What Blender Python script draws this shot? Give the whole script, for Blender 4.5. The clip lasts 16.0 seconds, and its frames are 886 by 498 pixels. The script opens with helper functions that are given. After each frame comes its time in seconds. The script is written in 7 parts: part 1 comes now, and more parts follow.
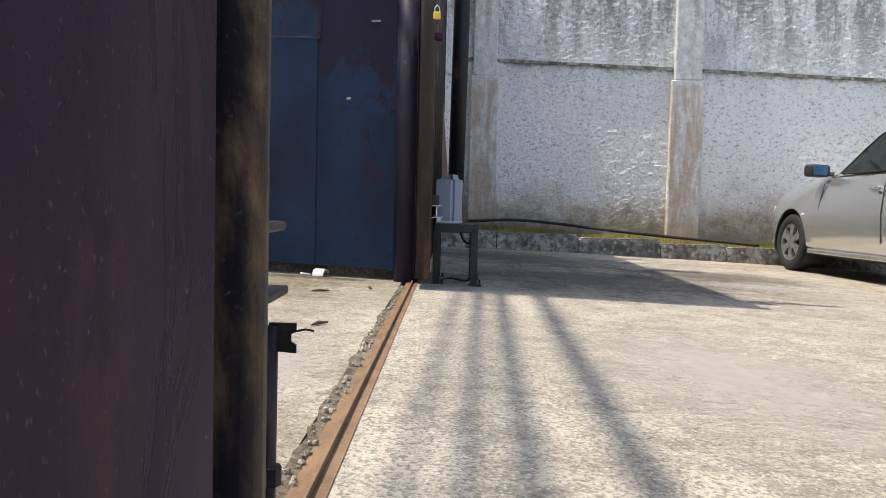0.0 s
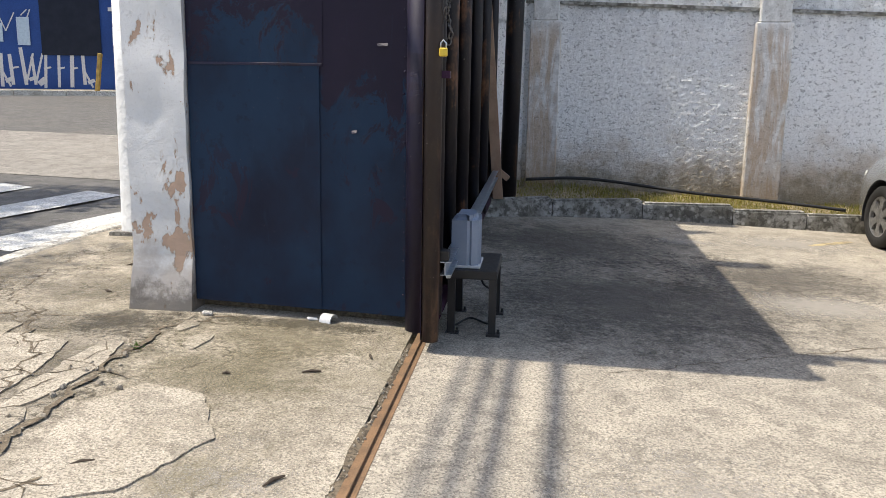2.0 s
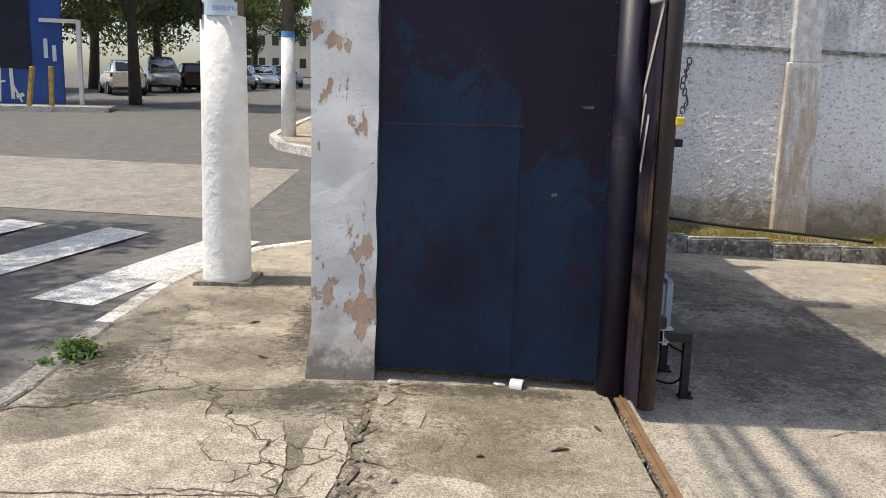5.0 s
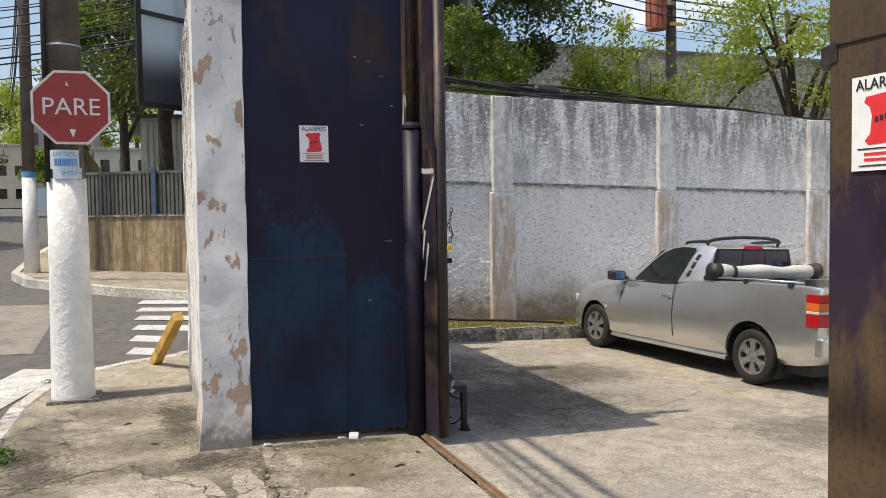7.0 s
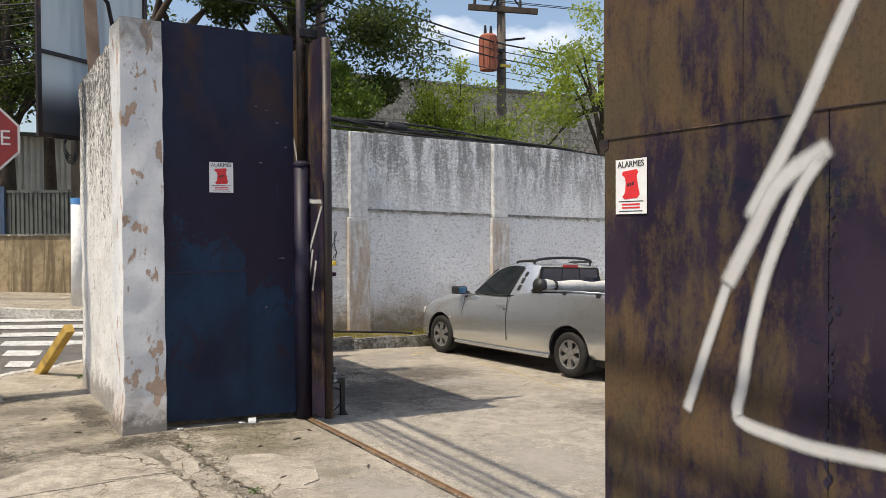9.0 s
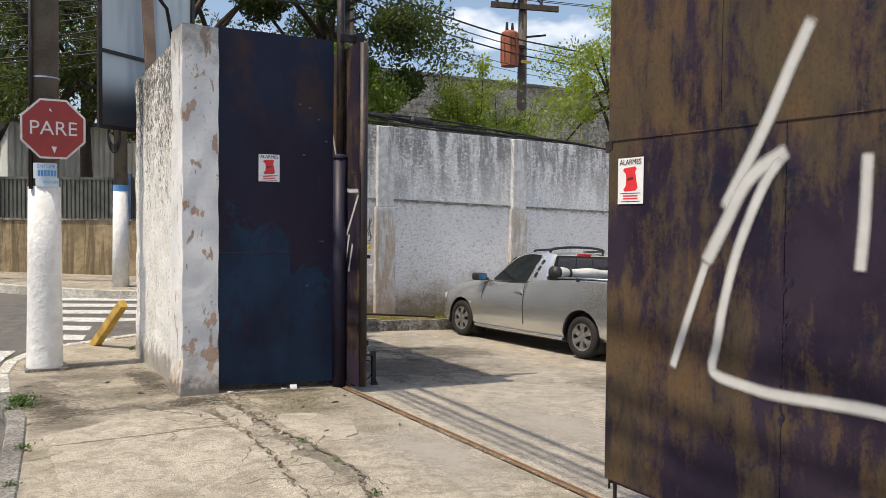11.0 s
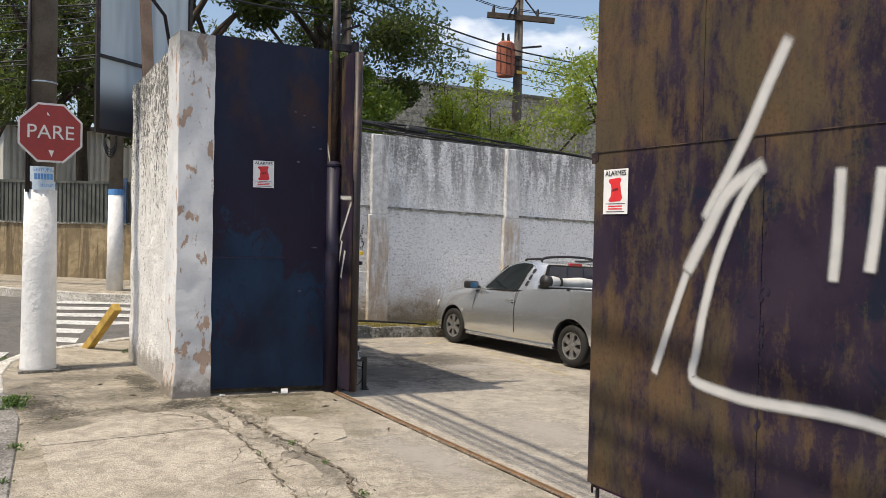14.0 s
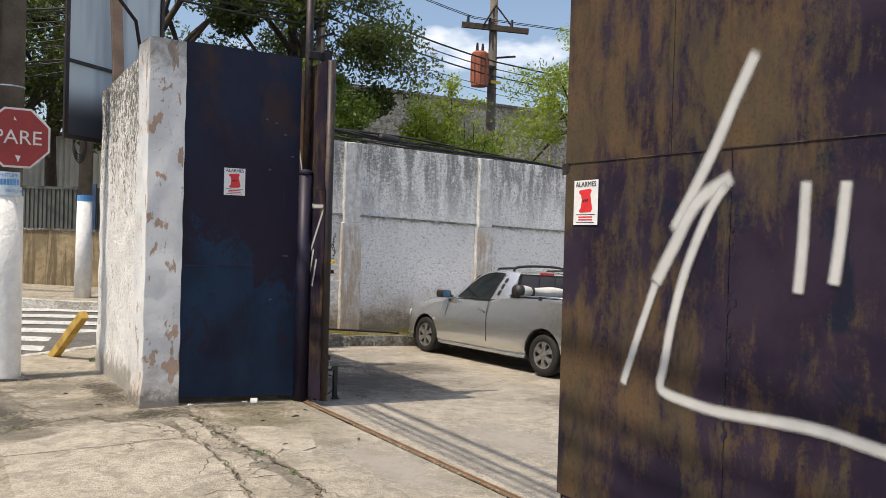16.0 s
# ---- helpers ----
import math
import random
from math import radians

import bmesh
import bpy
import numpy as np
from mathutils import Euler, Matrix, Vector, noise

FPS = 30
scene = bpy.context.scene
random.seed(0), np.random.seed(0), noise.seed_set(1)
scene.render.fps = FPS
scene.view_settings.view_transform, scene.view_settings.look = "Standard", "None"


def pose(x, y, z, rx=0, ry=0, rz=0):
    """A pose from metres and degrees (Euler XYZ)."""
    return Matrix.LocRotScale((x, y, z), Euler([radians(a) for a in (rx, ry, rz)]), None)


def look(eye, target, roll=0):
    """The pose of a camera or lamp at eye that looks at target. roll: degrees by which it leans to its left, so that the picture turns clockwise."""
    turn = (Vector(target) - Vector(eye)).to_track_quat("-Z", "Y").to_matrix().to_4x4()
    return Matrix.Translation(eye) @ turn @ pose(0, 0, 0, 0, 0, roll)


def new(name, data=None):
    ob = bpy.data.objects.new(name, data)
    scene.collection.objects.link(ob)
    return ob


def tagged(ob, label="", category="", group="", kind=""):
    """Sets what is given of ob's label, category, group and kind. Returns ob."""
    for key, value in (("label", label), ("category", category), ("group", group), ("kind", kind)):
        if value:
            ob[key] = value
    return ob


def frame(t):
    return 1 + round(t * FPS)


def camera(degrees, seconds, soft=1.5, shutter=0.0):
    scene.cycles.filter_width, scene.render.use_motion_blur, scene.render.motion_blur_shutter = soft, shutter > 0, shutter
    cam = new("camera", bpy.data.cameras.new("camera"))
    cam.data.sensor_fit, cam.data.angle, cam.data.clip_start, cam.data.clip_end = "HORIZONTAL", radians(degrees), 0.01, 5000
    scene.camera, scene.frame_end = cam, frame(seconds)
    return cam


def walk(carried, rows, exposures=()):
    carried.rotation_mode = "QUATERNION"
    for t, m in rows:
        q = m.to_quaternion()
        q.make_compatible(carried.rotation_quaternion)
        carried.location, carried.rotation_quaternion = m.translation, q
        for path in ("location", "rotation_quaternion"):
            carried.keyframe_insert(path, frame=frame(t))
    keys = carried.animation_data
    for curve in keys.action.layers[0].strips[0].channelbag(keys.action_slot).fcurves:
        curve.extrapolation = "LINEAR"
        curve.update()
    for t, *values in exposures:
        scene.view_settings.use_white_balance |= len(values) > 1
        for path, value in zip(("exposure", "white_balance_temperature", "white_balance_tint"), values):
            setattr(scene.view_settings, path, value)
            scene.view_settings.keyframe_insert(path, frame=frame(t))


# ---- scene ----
cam = camera(55.8, 16.0, soft=0.85)
METRES, EYE, TILT, LEAN, TURN = 8.0, 0.428, 0.0, 0.62, 0.5
ROWS = [
    (0.0, 0.0, 0.0, 0.0, 0.12, -3.27, -2.02),
    (0.5, 0.0006, 0.0043, 0.0031, 0.64, -4.49, -2.53),
    (1.0, 0.0004, 0.0244, 0.029, 0.95, -7.22, -2.95),
    (1.5, 0.0035, 0.043, 0.0803, 1.85, -10.01, -2.8),
    (2.0, 0.0187, 0.0774, 0.1043, 4.43, -11.14, -2.02),
    (2.5, 0.0213, 0.1148, 0.1101, 9.8, -11.35, -2.03),
    (3.0, 0.0043, 0.1515, 0.1115, 16.17, -11.86, -2.33),
    (5.5, -0.181, 0.0267, 0.1444, -9.21, -9.34, -1.69),
    (6.0, -0.2011, -0.0361, 0.152, -16.32, -7.16, -0.63),
    (6.5, -0.2471, -0.0996, 0.1496, -18.03, -4.7, 0.05),
    (7.0, -0.28, -0.1553, 0.1549, -20.06, -2.42, 0.28),
    (7.5, -0.316, -0.2004, 0.1579, -22.16, -0.74, -0.04),
    (8.0, -0.3479, -0.2591, 0.1616, -25.35, -0.1, -0.8),
    (8.5, -0.3669, -0.2932, 0.1617, -28.81, -0.39, -1.11),
    (9.0, -0.4013, -0.3106, 0.1555, -31.43, -0.89, -0.2),
    (11.5, -0.4624, -0.404, 0.1487, -29.97, -1.44, -1.25),
    (12.0, -0.4625, -0.4063, 0.1482, -29.91, -1.15, -1.26),
    (12.5, -0.4634, -0.4077, 0.1483, -30.33, -1.2, -1.31),
    (13.0, -0.4642, -0.4078, 0.1482, -30.48, -1.18, -1.49),
    (13.5, -0.4645, -0.4077, 0.1484, -30.38, -1.03, -1.67),
    (14.0, -0.4649, -0.408, 0.1483, -30.56, -0.83, -1.8),
    (14.5, -0.465, -0.4083, 0.1485, -31.12, -0.62, -1.83),
    (15.0, -0.4637, -0.4086, 0.1489, -31.76, -0.41, -1.84),
    (15.5, -0.463, -0.4091, 0.149, -32.18, -0.3, -1.96),
    (16.0, -0.4625, -0.4085, 0.1493, -32.35, -0.19, -2.17),
]
PATH = {t: pose(0, 0, EYE, TILT, LEAN, TURN) @ pose(METRES * x, METRES * y, METRES * z, 90 + pitch, roll, yaw) for t, x, y, z, yaw, pitch, roll in ROWS}
# the turn past the gate's end: eye, yaw, pitch, roll
for t, x, y, z, yaw, pitch, roll in ((1.5, 0.075, 0.262, 1.125, 2.15, -10.55, 2.4), (2.0, 0.37, 0.562, 1.298, 6.6, -11.5, 1.0), (2.5, 0.40, 0.858, 1.318, 12.25, -11.3, 0.65), (3.0, 0.20, 1.158, 1.46, 17.8, -13.4, 1.05), (3.2, 0.12, 1.285, 1.455, 20.7, -13.6, 1.0)):
    PATH[t] = pose(x, y, z, 90 + pitch, 0, yaw) @ pose(0, 0, 0, 0, 0, roll)
walk(cam, sorted(PATH.items(), key=lambda r: r[0]),
     [(0.0, 0.62, 6500, 10), (2.0, 0.55, 6500, 10), (3.2, 0.60, 6520, 10.2), (4.2, 0.48, 6560, 10.4), (5.5, 0.30, 6620, 10.7), (8.0, 0.20, 6750, 10.9), (16.0, 0.18, 6750, 10.9)])

# ---- world and sun ----
SUN_DIR = Vector((-1.94, -0.13, 3.63)).normalized()   # towards the sun
world = bpy.data.worlds.new("world")
scene.world = world
world.use_nodes = True
wn, wl = world.node_tree.nodes, world.node_tree.links
sky = wn.new("ShaderNodeTexSky")
sky.sky_type, sky.sun_disc = "NISHITA", False
sky.sun_elevation = math.asin(SUN_DIR.z)
sky.sun_rotation = math.atan2(SUN_DIR.x, SUN_DIR.y)
sky.air_density, sky.dust_density, sky.ozone_density = 1.0, 2.2, 1.0
tcw = wn.new("ShaderNodeTexCoord")
cloud = wn.new("ShaderNodeTexNoise")
cloud.inputs["Scale"].default_value, cloud.inputs["Detail"].default_value = 5.2, 7.0
stretch = wn.new("ShaderNodeMapping")
stretch.inputs["Scale"].default_value = (1, 1, 2.4)
stretch.inputs["Location"].default_value = (0.35, 0.1, 0.2)
wl.new(tcw.outputs["Generated"], stretch.inputs["Vector"])
wl.new(stretch.outputs["Vector"], cloud.inputs["Vector"])
cr = wn.new("ShaderNodeValToRGB")
cr.color_ramp.elements[0].position, cr.color_ramp.elements[1].position = 0.56, 0.70
wl.new(cloud.outputs["Fac"], cr.inputs["Fac"])
mixw = wn.new("ShaderNodeMixRGB")
mixw.inputs["Color2"].default_value = (8.0, 8.1, 8.4, 1)
wl.new(cr.outputs["Color"], mixw.inputs["Fac"])
wl.new(sky.outputs["Color"], mixw.inputs["Color1"])
wl.new(mixw.outputs["Color"], wn["Background"].inputs["Color"])
wn["Background"].inputs["Strength"].default_value = 0.15

sun = new("sun", bpy.data.lights.new("sun", "SUN"))
sun.data.energy, sun.data.angle, sun.data.color = 3.7, radians(0.55), (1.0, 0.915, 0.775)
sun.matrix_world = look(SUN_DIR * 60, (0, 0, 0))


# ---- materials ----
class Nodes:
    """A material's node tree with short makers for its nodes."""

    def __init__(self, name, rough=0.7, metal=0.0):
        self.mat = bpy.data.materials.new(name)
        self.mat.use_nodes = True
        self.n, self.l = self.mat.node_tree.nodes, self.mat.node_tree.links
        self.bsdf = self.n["Principled BSDF"]
        self.bsdf.inputs["Roughness"].default_value = rough
        self.bsdf.inputs["Metallic"].default_value = metal
        self.co = self.n.new("ShaderNodeTexCoord").outputs["Object"]

    def put(self, value, socket):
        if hasattr(value, "is_linked"):
            self.l.new(value, socket)
        elif isinstance(value, tuple):
            socket.default_value = (*value, 1)[:4] if len(socket.default_value) == 4 else value
        else:
            socket.default_value = value

    def scaled(self, sx, sy, sz, shift=0.0):
        m = self.n.new("ShaderNodeMapping")
        m.inputs["Scale"].default_value = (sx, sy, sz)
        m.inputs["Location"].default_value = (shift, shift * 1.7, shift * 0.6)
        self.l.new(self.co, m.inputs["Vector"])
        return m.outputs["Vector"]

    def noise(self, scale, detail=5.0, rough=0.55, vec=None, dist=0.0):
        t = self.n.new("ShaderNodeTexNoise")
        t.inputs["Scale"].default_value, t.inputs["Detail"].default_value = scale, detail
        t.inputs["Roughness"].default_value, t.inputs["Distortion"].default_value = rough, dist
        self.l.new(vec or self.co, t.inputs["Vector"])
        return t.outputs["Fac"]

    def cells(self, scale, feature="F1", vec=None):
        t = self.n.new("ShaderNodeTexVoronoi")
        t.feature = feature
        t.inputs["Scale"].default_value = scale
        self.l.new(vec or self.co, t.inputs["Vector"])
        return t.outputs["Distance"]

    def step(self, fac, lo, hi):
        r = self.n.new("ShaderNodeMapRange")
        r.interpolation_type = "SMOOTHSTEP"
        self.put(fac, r.inputs["Value"])
        r.inputs["From Min"].default_value, r.inputs["From Max"].default_value = lo, hi
        return r.outputs["Result"]

    def math(self, op, a, b=0.0):
        m = self.n.new("ShaderNodeMath")
        m.operation = op
        self.put(a, m.inputs[0])
        self.put(b, m.inputs[1])
        return m.outputs[0]

    def mix(self, fac, a, b):
        m = self.n.new("ShaderNodeMixRGB")
        for v, k in ((fac, "Fac"), (a, "Color1"), (b, "Color2")):
            self.put(v, m.inputs[k])
        return m.outputs["Color"]

    def axis(self, k):
        s = self.n.new("ShaderNodeSeparateXYZ")
        self.l.new(self.co, s.inputs[0])
        return s.outputs[k]

    def random(self):
        return self.n.new("ShaderNodeObjectInfo").outputs["Random"]

    def island(self):
        return self.n.new("ShaderNodeNewGeometry").outputs["Random Per Island"]

    def color(self, c):
        self.put(c, self.bsdf.inputs["Base Color"])
        return self

    def rough(self, r):
        self.put(r, self.bsdf.inputs["Roughness"])
        return self

    def bump(self, h, strength=0.4, distance=0.01):
        b = self.n.new("ShaderNodeBump")
        b.inputs["Strength"].default_value, b.inputs["Distance"].default_value = strength, distance
        self.put(h, b.inputs["Height"])
        self.l.new(b.outputs["Normal"], self.bsdf.inputs["Normal"])
        return self


def plain(name, a, b, scale=8.0, rough=0.6, metal=0.0, bump=0.15, grain=60.0, distance=0.004):
    """Two tones that change over large patches, with a fine grain."""
    m = Nodes(name, rough, metal)
    f = m.noise(scale, 6)
    g = m.noise(grain, 4)
    m.color(m.mix(m.step(m.math("ADD", m.math("MULTIPLY", f, 0.7), m.math("MULTIPLY", g, 0.3)), 0.35, 0.65), a, b))
    m.rough(m.math("ADD", m.math("MULTIPLY", g, 0.25), rough - 0.12))
    m.bump(g, bump, distance)
    return m.mat


def concrete(name, light, dark, stain, aggregate=90.0, crazed=False):
    m = Nodes(name, 0.9)
    big, mid, fine = m.noise(0.55, 6, 0.6, dist=0.6), m.noise(3.3, 8, 0.7), m.noise(aggregate, 4, 0.75)
    pit = m.cells(aggregate * 0.8)
    blot = m.noise(1.6, 7, 0.7, m.scaled(1, 1, 1, 5.0), 0.8)
    c = m.mix(m.step(mid, 0.35, 0.7), light, dark)
    c = m.mix(m.math("MULTIPLY", m.step(big, 0.5, 0.72), 0.65), c, stain)
    c = m.mix(m.math("MULTIPLY", m.step(blot, 0.54, 0.62), 0.45), c, tuple(v * 0.8 for v in stain))
    dirt = m.noise(6.5, 9, 0.78, m.scaled(1, 1, 1, 2.0), 0.6)
    c = m.mix(m.math("MULTIPLY", m.step(dirt, 0.50, 0.58), 0.62), c, tuple(v * 0.62 for v in dark))
    c = m.mix(m.math("MULTIPLY", m.step(dirt, 0.42, 0.36), 0.5), c, tuple(min(0.8, v * 1.18) for v in light))
    c = m.mix(m.math("MULTIPLY", m.step(fine, 0.46, 0.60), 0.78), c, tuple(v * 0.38 for v in dark))
    c = m.mix(m.math("MULTIPLY", m.step(pit, 0.30, 0.12), 0.55), c, tuple(min(0.8, v * 1.45) for v in light))
    if crazed:
        w = m.n.new("ShaderNodeVectorMath")
        w.operation = "ADD"
        nz = m.n.new("ShaderNodeTexNoise")
        nz.inputs["Scale"].default_value, nz.inputs["Detail"].default_value = 2.6, 7
        m.l.new(m.co, nz.inputs["Vector"])
        half = m.n.new("ShaderNodeVectorMath")
        half.operation = "SCALE"
        half.inputs["Scale"].default_value = 0.8
        m.l.new(nz.outputs["Color"], half.inputs[0])
        m.l.new(m.co, w.inputs[0])
        m.l.new(half.outputs[0], w.inputs[1])
        lines = m.math("MULTIPLY", m.step(m.cells(1.15, "DISTANCE_TO_EDGE", w.outputs[0]), 0.012, 0.003), m.step(m.noise(0.9, 4), 0.46, 0.56))
        c = m.mix(m.math("MULTIPLY", lines, 0.75), c, (0.06, 0.05, 0.035))
        moss = m.math("MULTIPLY", m.step(m.noise(1.1, 7, 0.7, m.scaled(1, 1, 1, 9.0), 0.5), 0.5, 0.66), 0.55)
        c = m.mix(moss, c, (0.15, 0.13, 0.075))
    m.color(c)
    m.bump(m.math("ADD", m.math("ADD", fine, m.math("MULTIPLY", pit, -0.7)), m.math("MULTIPLY", mid, 0.8)), 0.7, 0.008)
    return m.mat


def roughcast(name, grime_z, tone=(0.90, 0.90, 0.89), tone2=(0.84, 0.84, 0.835)):
    """White lime wash on thrown plaster, grimy at the top and muddy at the foot."""
    m = Nodes(name, 0.92)
    clod, fine, big = m.noise(21.0, 7, 0.75, m.scaled(1, 1, 1.4), 0.9), m.noise(75.0, 3), m.noise(0.8, 6, 0.6)
    runs = m.noise(2.2, 7, 0.7, m.scaled(1.9, 1.9, 0.36), 0.4)
    z = m.axis(2)
    c = m.mix(m.step(big, 0.35, 0.7), tone, tone2)
    c = m.mix(m.math("MULTIPLY", m.step(clod, 0.455, 0.41), 0.7), c, tuple(v * 0.30 for v in tone))
    c = m.mix(m.math("MULTIPLY", m.step(m.noise(48, 4, 0.7), 0.42, 0.36), 0.4), c, (0.34, 0.33, 0.32))
    top = m.math("MULTIPLY", m.step(z, grime_z - 1.9, grime_z - 0.1), m.step(m.math("ADD", m.math("MULTIPLY", runs, 0.6), m.math("MULTIPLY", m.noise(13, 8, 0.8, m.scaled(1, 1, 1.5)), 0.4)), 0.43, 0.56))
    c = m.mix(m.math("MULTIPLY", top, 0.78), c, (0.12, 0.12, 0.115))
    lap = m.math("ADD", m.math("ABSOLUTE", m.math("SUBTRACT", m.math("ADD", z, m.math("MULTIPLY", m.axis(0), 0.0283)), 1.94 if grime_z > 3 else 9.0)), m.math("MULTIPLY", m.noise(4.0, 7, 0.7), 0.34))
    c = m.mix(m.math("MULTIPLY", m.step(lap, 0.215, 0.13), 0.75), c, (0.10, 0.10, 0.095))
    foot = m.math("MULTIPLY", m.step(m.math("ADD", z, m.math("MULTIPLY", m.noise(2.4, 6, 0.7), -1.6)), 0.05, -0.75), 0.75)
    c = m.mix(foot, c, (0.42, 0.33, 0.22))
    moss = m.math("MULTIPLY", m.step(m.math("ADD", z, m.math("MULTIPLY", m.noise(5.0, 5, 0.7), -1.3)), -0.2, -0.6), 0.6)
    c = m.mix(moss, c, (0.17, 0.14, 0.075))
    m.color(c)
    m.bump(m.math("ADD", clod, m.math("MULTIPLY", fine, 0.35)), 0.7, 0.025)
    return m.mat


def peeling_white(name, shift):
    """White paint in thick old coats, chipped and peeled off to a pinkish render in places."""
    m = Nodes(name, 0.78)
    v = m.scaled(1.5, 1.5, 0.72, shift)
    z = m.axis(2)
    warp = m.math("MULTIPLY", m.noise(40, 5, 0.75), 0.11)
    peel = m.math("ADD", m.noise(5.4, 4, 0.55, v, 0.25), warp)
    chip = m.math("ADD", m.noise(17, 6, 0.72, m.scaled(1, 1, 0.55, shift + 3.0), 0.4), m.math("MULTIPLY", m.noise(2.1, 3, 0.5, m.scaled(1, 1, 0.6, 8.0)), 0.35))
    low = m.step(z, 0.85, 0.25)
    peel = m.math("ADD", peel, m.math("MULTIPLY", low, 0.045))
    mask = m.math("MAXIMUM", m.step(peel, 0.668, 0.678), m.math("MULTIPLY", m.step(chip, 0.815, 0.83), 0.85))
    flake = m.noise(26, 6, 0.75)
    c = m.mix(m.step(m.noise(2.0, 6, 0.6), 0.32, 0.68), (0.80, 0.80, 0.79), (0.64, 0.65, 0.655))
    c = m.mix(m.math("MULTIPLY", m.step(flake, 0.55, 0.68), 0.4), c, (0.50, 0.49, 0.47))
    lip = m.math("MULTIPLY", m.step(peel, 0.64, 0.665), m.step(peel, 0.678, 0.668))
    c = m.mix(m.math("MULTIPLY", lip, 0.35), c, (0.52, 0.46, 0.40))
    c = m.mix(mask, c, m.mix(m.noise(14, 5, 0.7), (0.56, 0.39, 0.29), (0.40, 0.29, 0.215)))
    damp = m.step(m.math("ADD", z, m.math("MULTIPLY", m.noise(6, 7, 0.72), -1.1)), 0.0, -0.42)
    c = m.mix(m.math("MULTIPLY", damp, 0.55), c, (0.36, 0.28, 0.21))
    foot = m.step(m.math("ADD", z, m.math("MULTIPLY", m.noise(11, 6, 0.7), -0.5)), -0.06, -0.2)
    c = m.mix(m.math("MULTIPLY", foot, 0.75), c, (0.12, 0.105, 0.085))
    cap = m.math("MULTIPLY", m.step(m.math("ADD", z, m.math("MULTIPLY", m.noise(7, 7, 0.75), 0.9)), 3.55, 4.0), 0.75)
    c = m.mix(cap, c, (0.16, 0.155, 0.14))
    m.color(c)
    m.bump(m.math("ADD", m.math("MULTIPLY", mask, -1.3), m.math("ADD", m.math("MULTIPLY", flake, 0.7), m.noise(8, 5))), 0.75, 0.014)
    return m.mat


def pitted_white(name):
    """White wash on rough render, pitted all over, black with mould towards the top."""
    m = Nodes(name, 0.9)
    z = m.axis(2)
    pit, clod, mould = m.noise(34, 7, 0.78), m.noise(12, 6, 0.7, dist=0.6), m.noise(21, 8, 0.82, m.scaled(1, 1, 0.7, 3.0))
    c = m.mix(m.step(m.noise(2.2, 6, 0.65), 0.34, 0.66), (0.86, 0.85, 0.82), (0.74, 0.725, 0.69))
    c = m.mix(m.math("MULTIPLY", m.step(pit, 0.44, 0.37), 0.75), c, (0.26, 0.24, 0.21))
    c = m.mix(m.math("MULTIPLY", m.step(clod, 0.58, 0.68), 0.4), c, (0.55, 0.46, 0.36))
    t = m.math("ADD", mould, m.math("ADD", m.math("MULTIPLY", m.step(z, 1.3, 3.4), 0.13), m.math("MULTIPLY", m.noise(2.0, 5, 0.6, m.scaled(1.6, 1.6, 0.4)), 0.16)))
    c = m.mix(m.math("MULTIPLY", m.step(t, 0.645, 0.72), 0.9), c, (0.06, 0.058, 0.052))
    foot = m.step(m.math("ADD", z, m.math("MULTIPLY", m.noise(7, 7, 0.72), -0.7)), 0.02, -0.22)
    c = m.mix(m.math("MULTIPLY", foot, 0.7), c, (0.20, 0.165, 0.12))
    m.color(c)
    m.bump(m.math("ADD", m.math("MULTIPLY", pit, 0.7), clod), 0.9, 0.025)
    return m.mat


def stained_pilaster(name):
    """Smooth lime-washed plaster, washed to brown over its lower lift."""
    m = Nodes(name, 0.9)
    z = m.axis(2)
    runs = m.noise(3.0, 7, 0.7, m.scaled(2.5, 2.5, 0.4), 0.5)
    c = m.mix(m.step(m.noise(9, 6, 0.7), 0.35, 0.65), (0.74, 0.74, 0.73), (0.52, 0.52, 0.51))
    low = m.math("MULTIPLY", m.step(z, 2.05, 1.7), m.step(runs, 0.42, 0.58))
    c = m.mix(m.math("MULTIPLY", low, 0.75), c, (0.42, 0.31, 0.21))
    c = m.mix(m.math("MULTIPLY", m.step(m.math("ADD", z, m.math("MULTIPLY", m.noise(5, 6, 0.7), -0.8)), 0.3, -0.3), 0.7), c, (0.40, 0.29, 0.18))
    top = m.math("MULTIPLY", m.step(z, 2.0, 3.3), m.step(runs, 0.48, 0.6))
    c = m.mix(m.math("MULTIPLY", top, 0.7), c, (0.18, 0.18, 0.18))
    c = m.mix(m.math("MULTIPLY", m.step(m.noise(22, 5), 0.58, 0.66), 0.5), c, (0.22, 0.2, 0.17))
    m.color(c)
    m.bump(m.noise(22, 6, 0.7), 0.6, 0.02)
    return m.mat


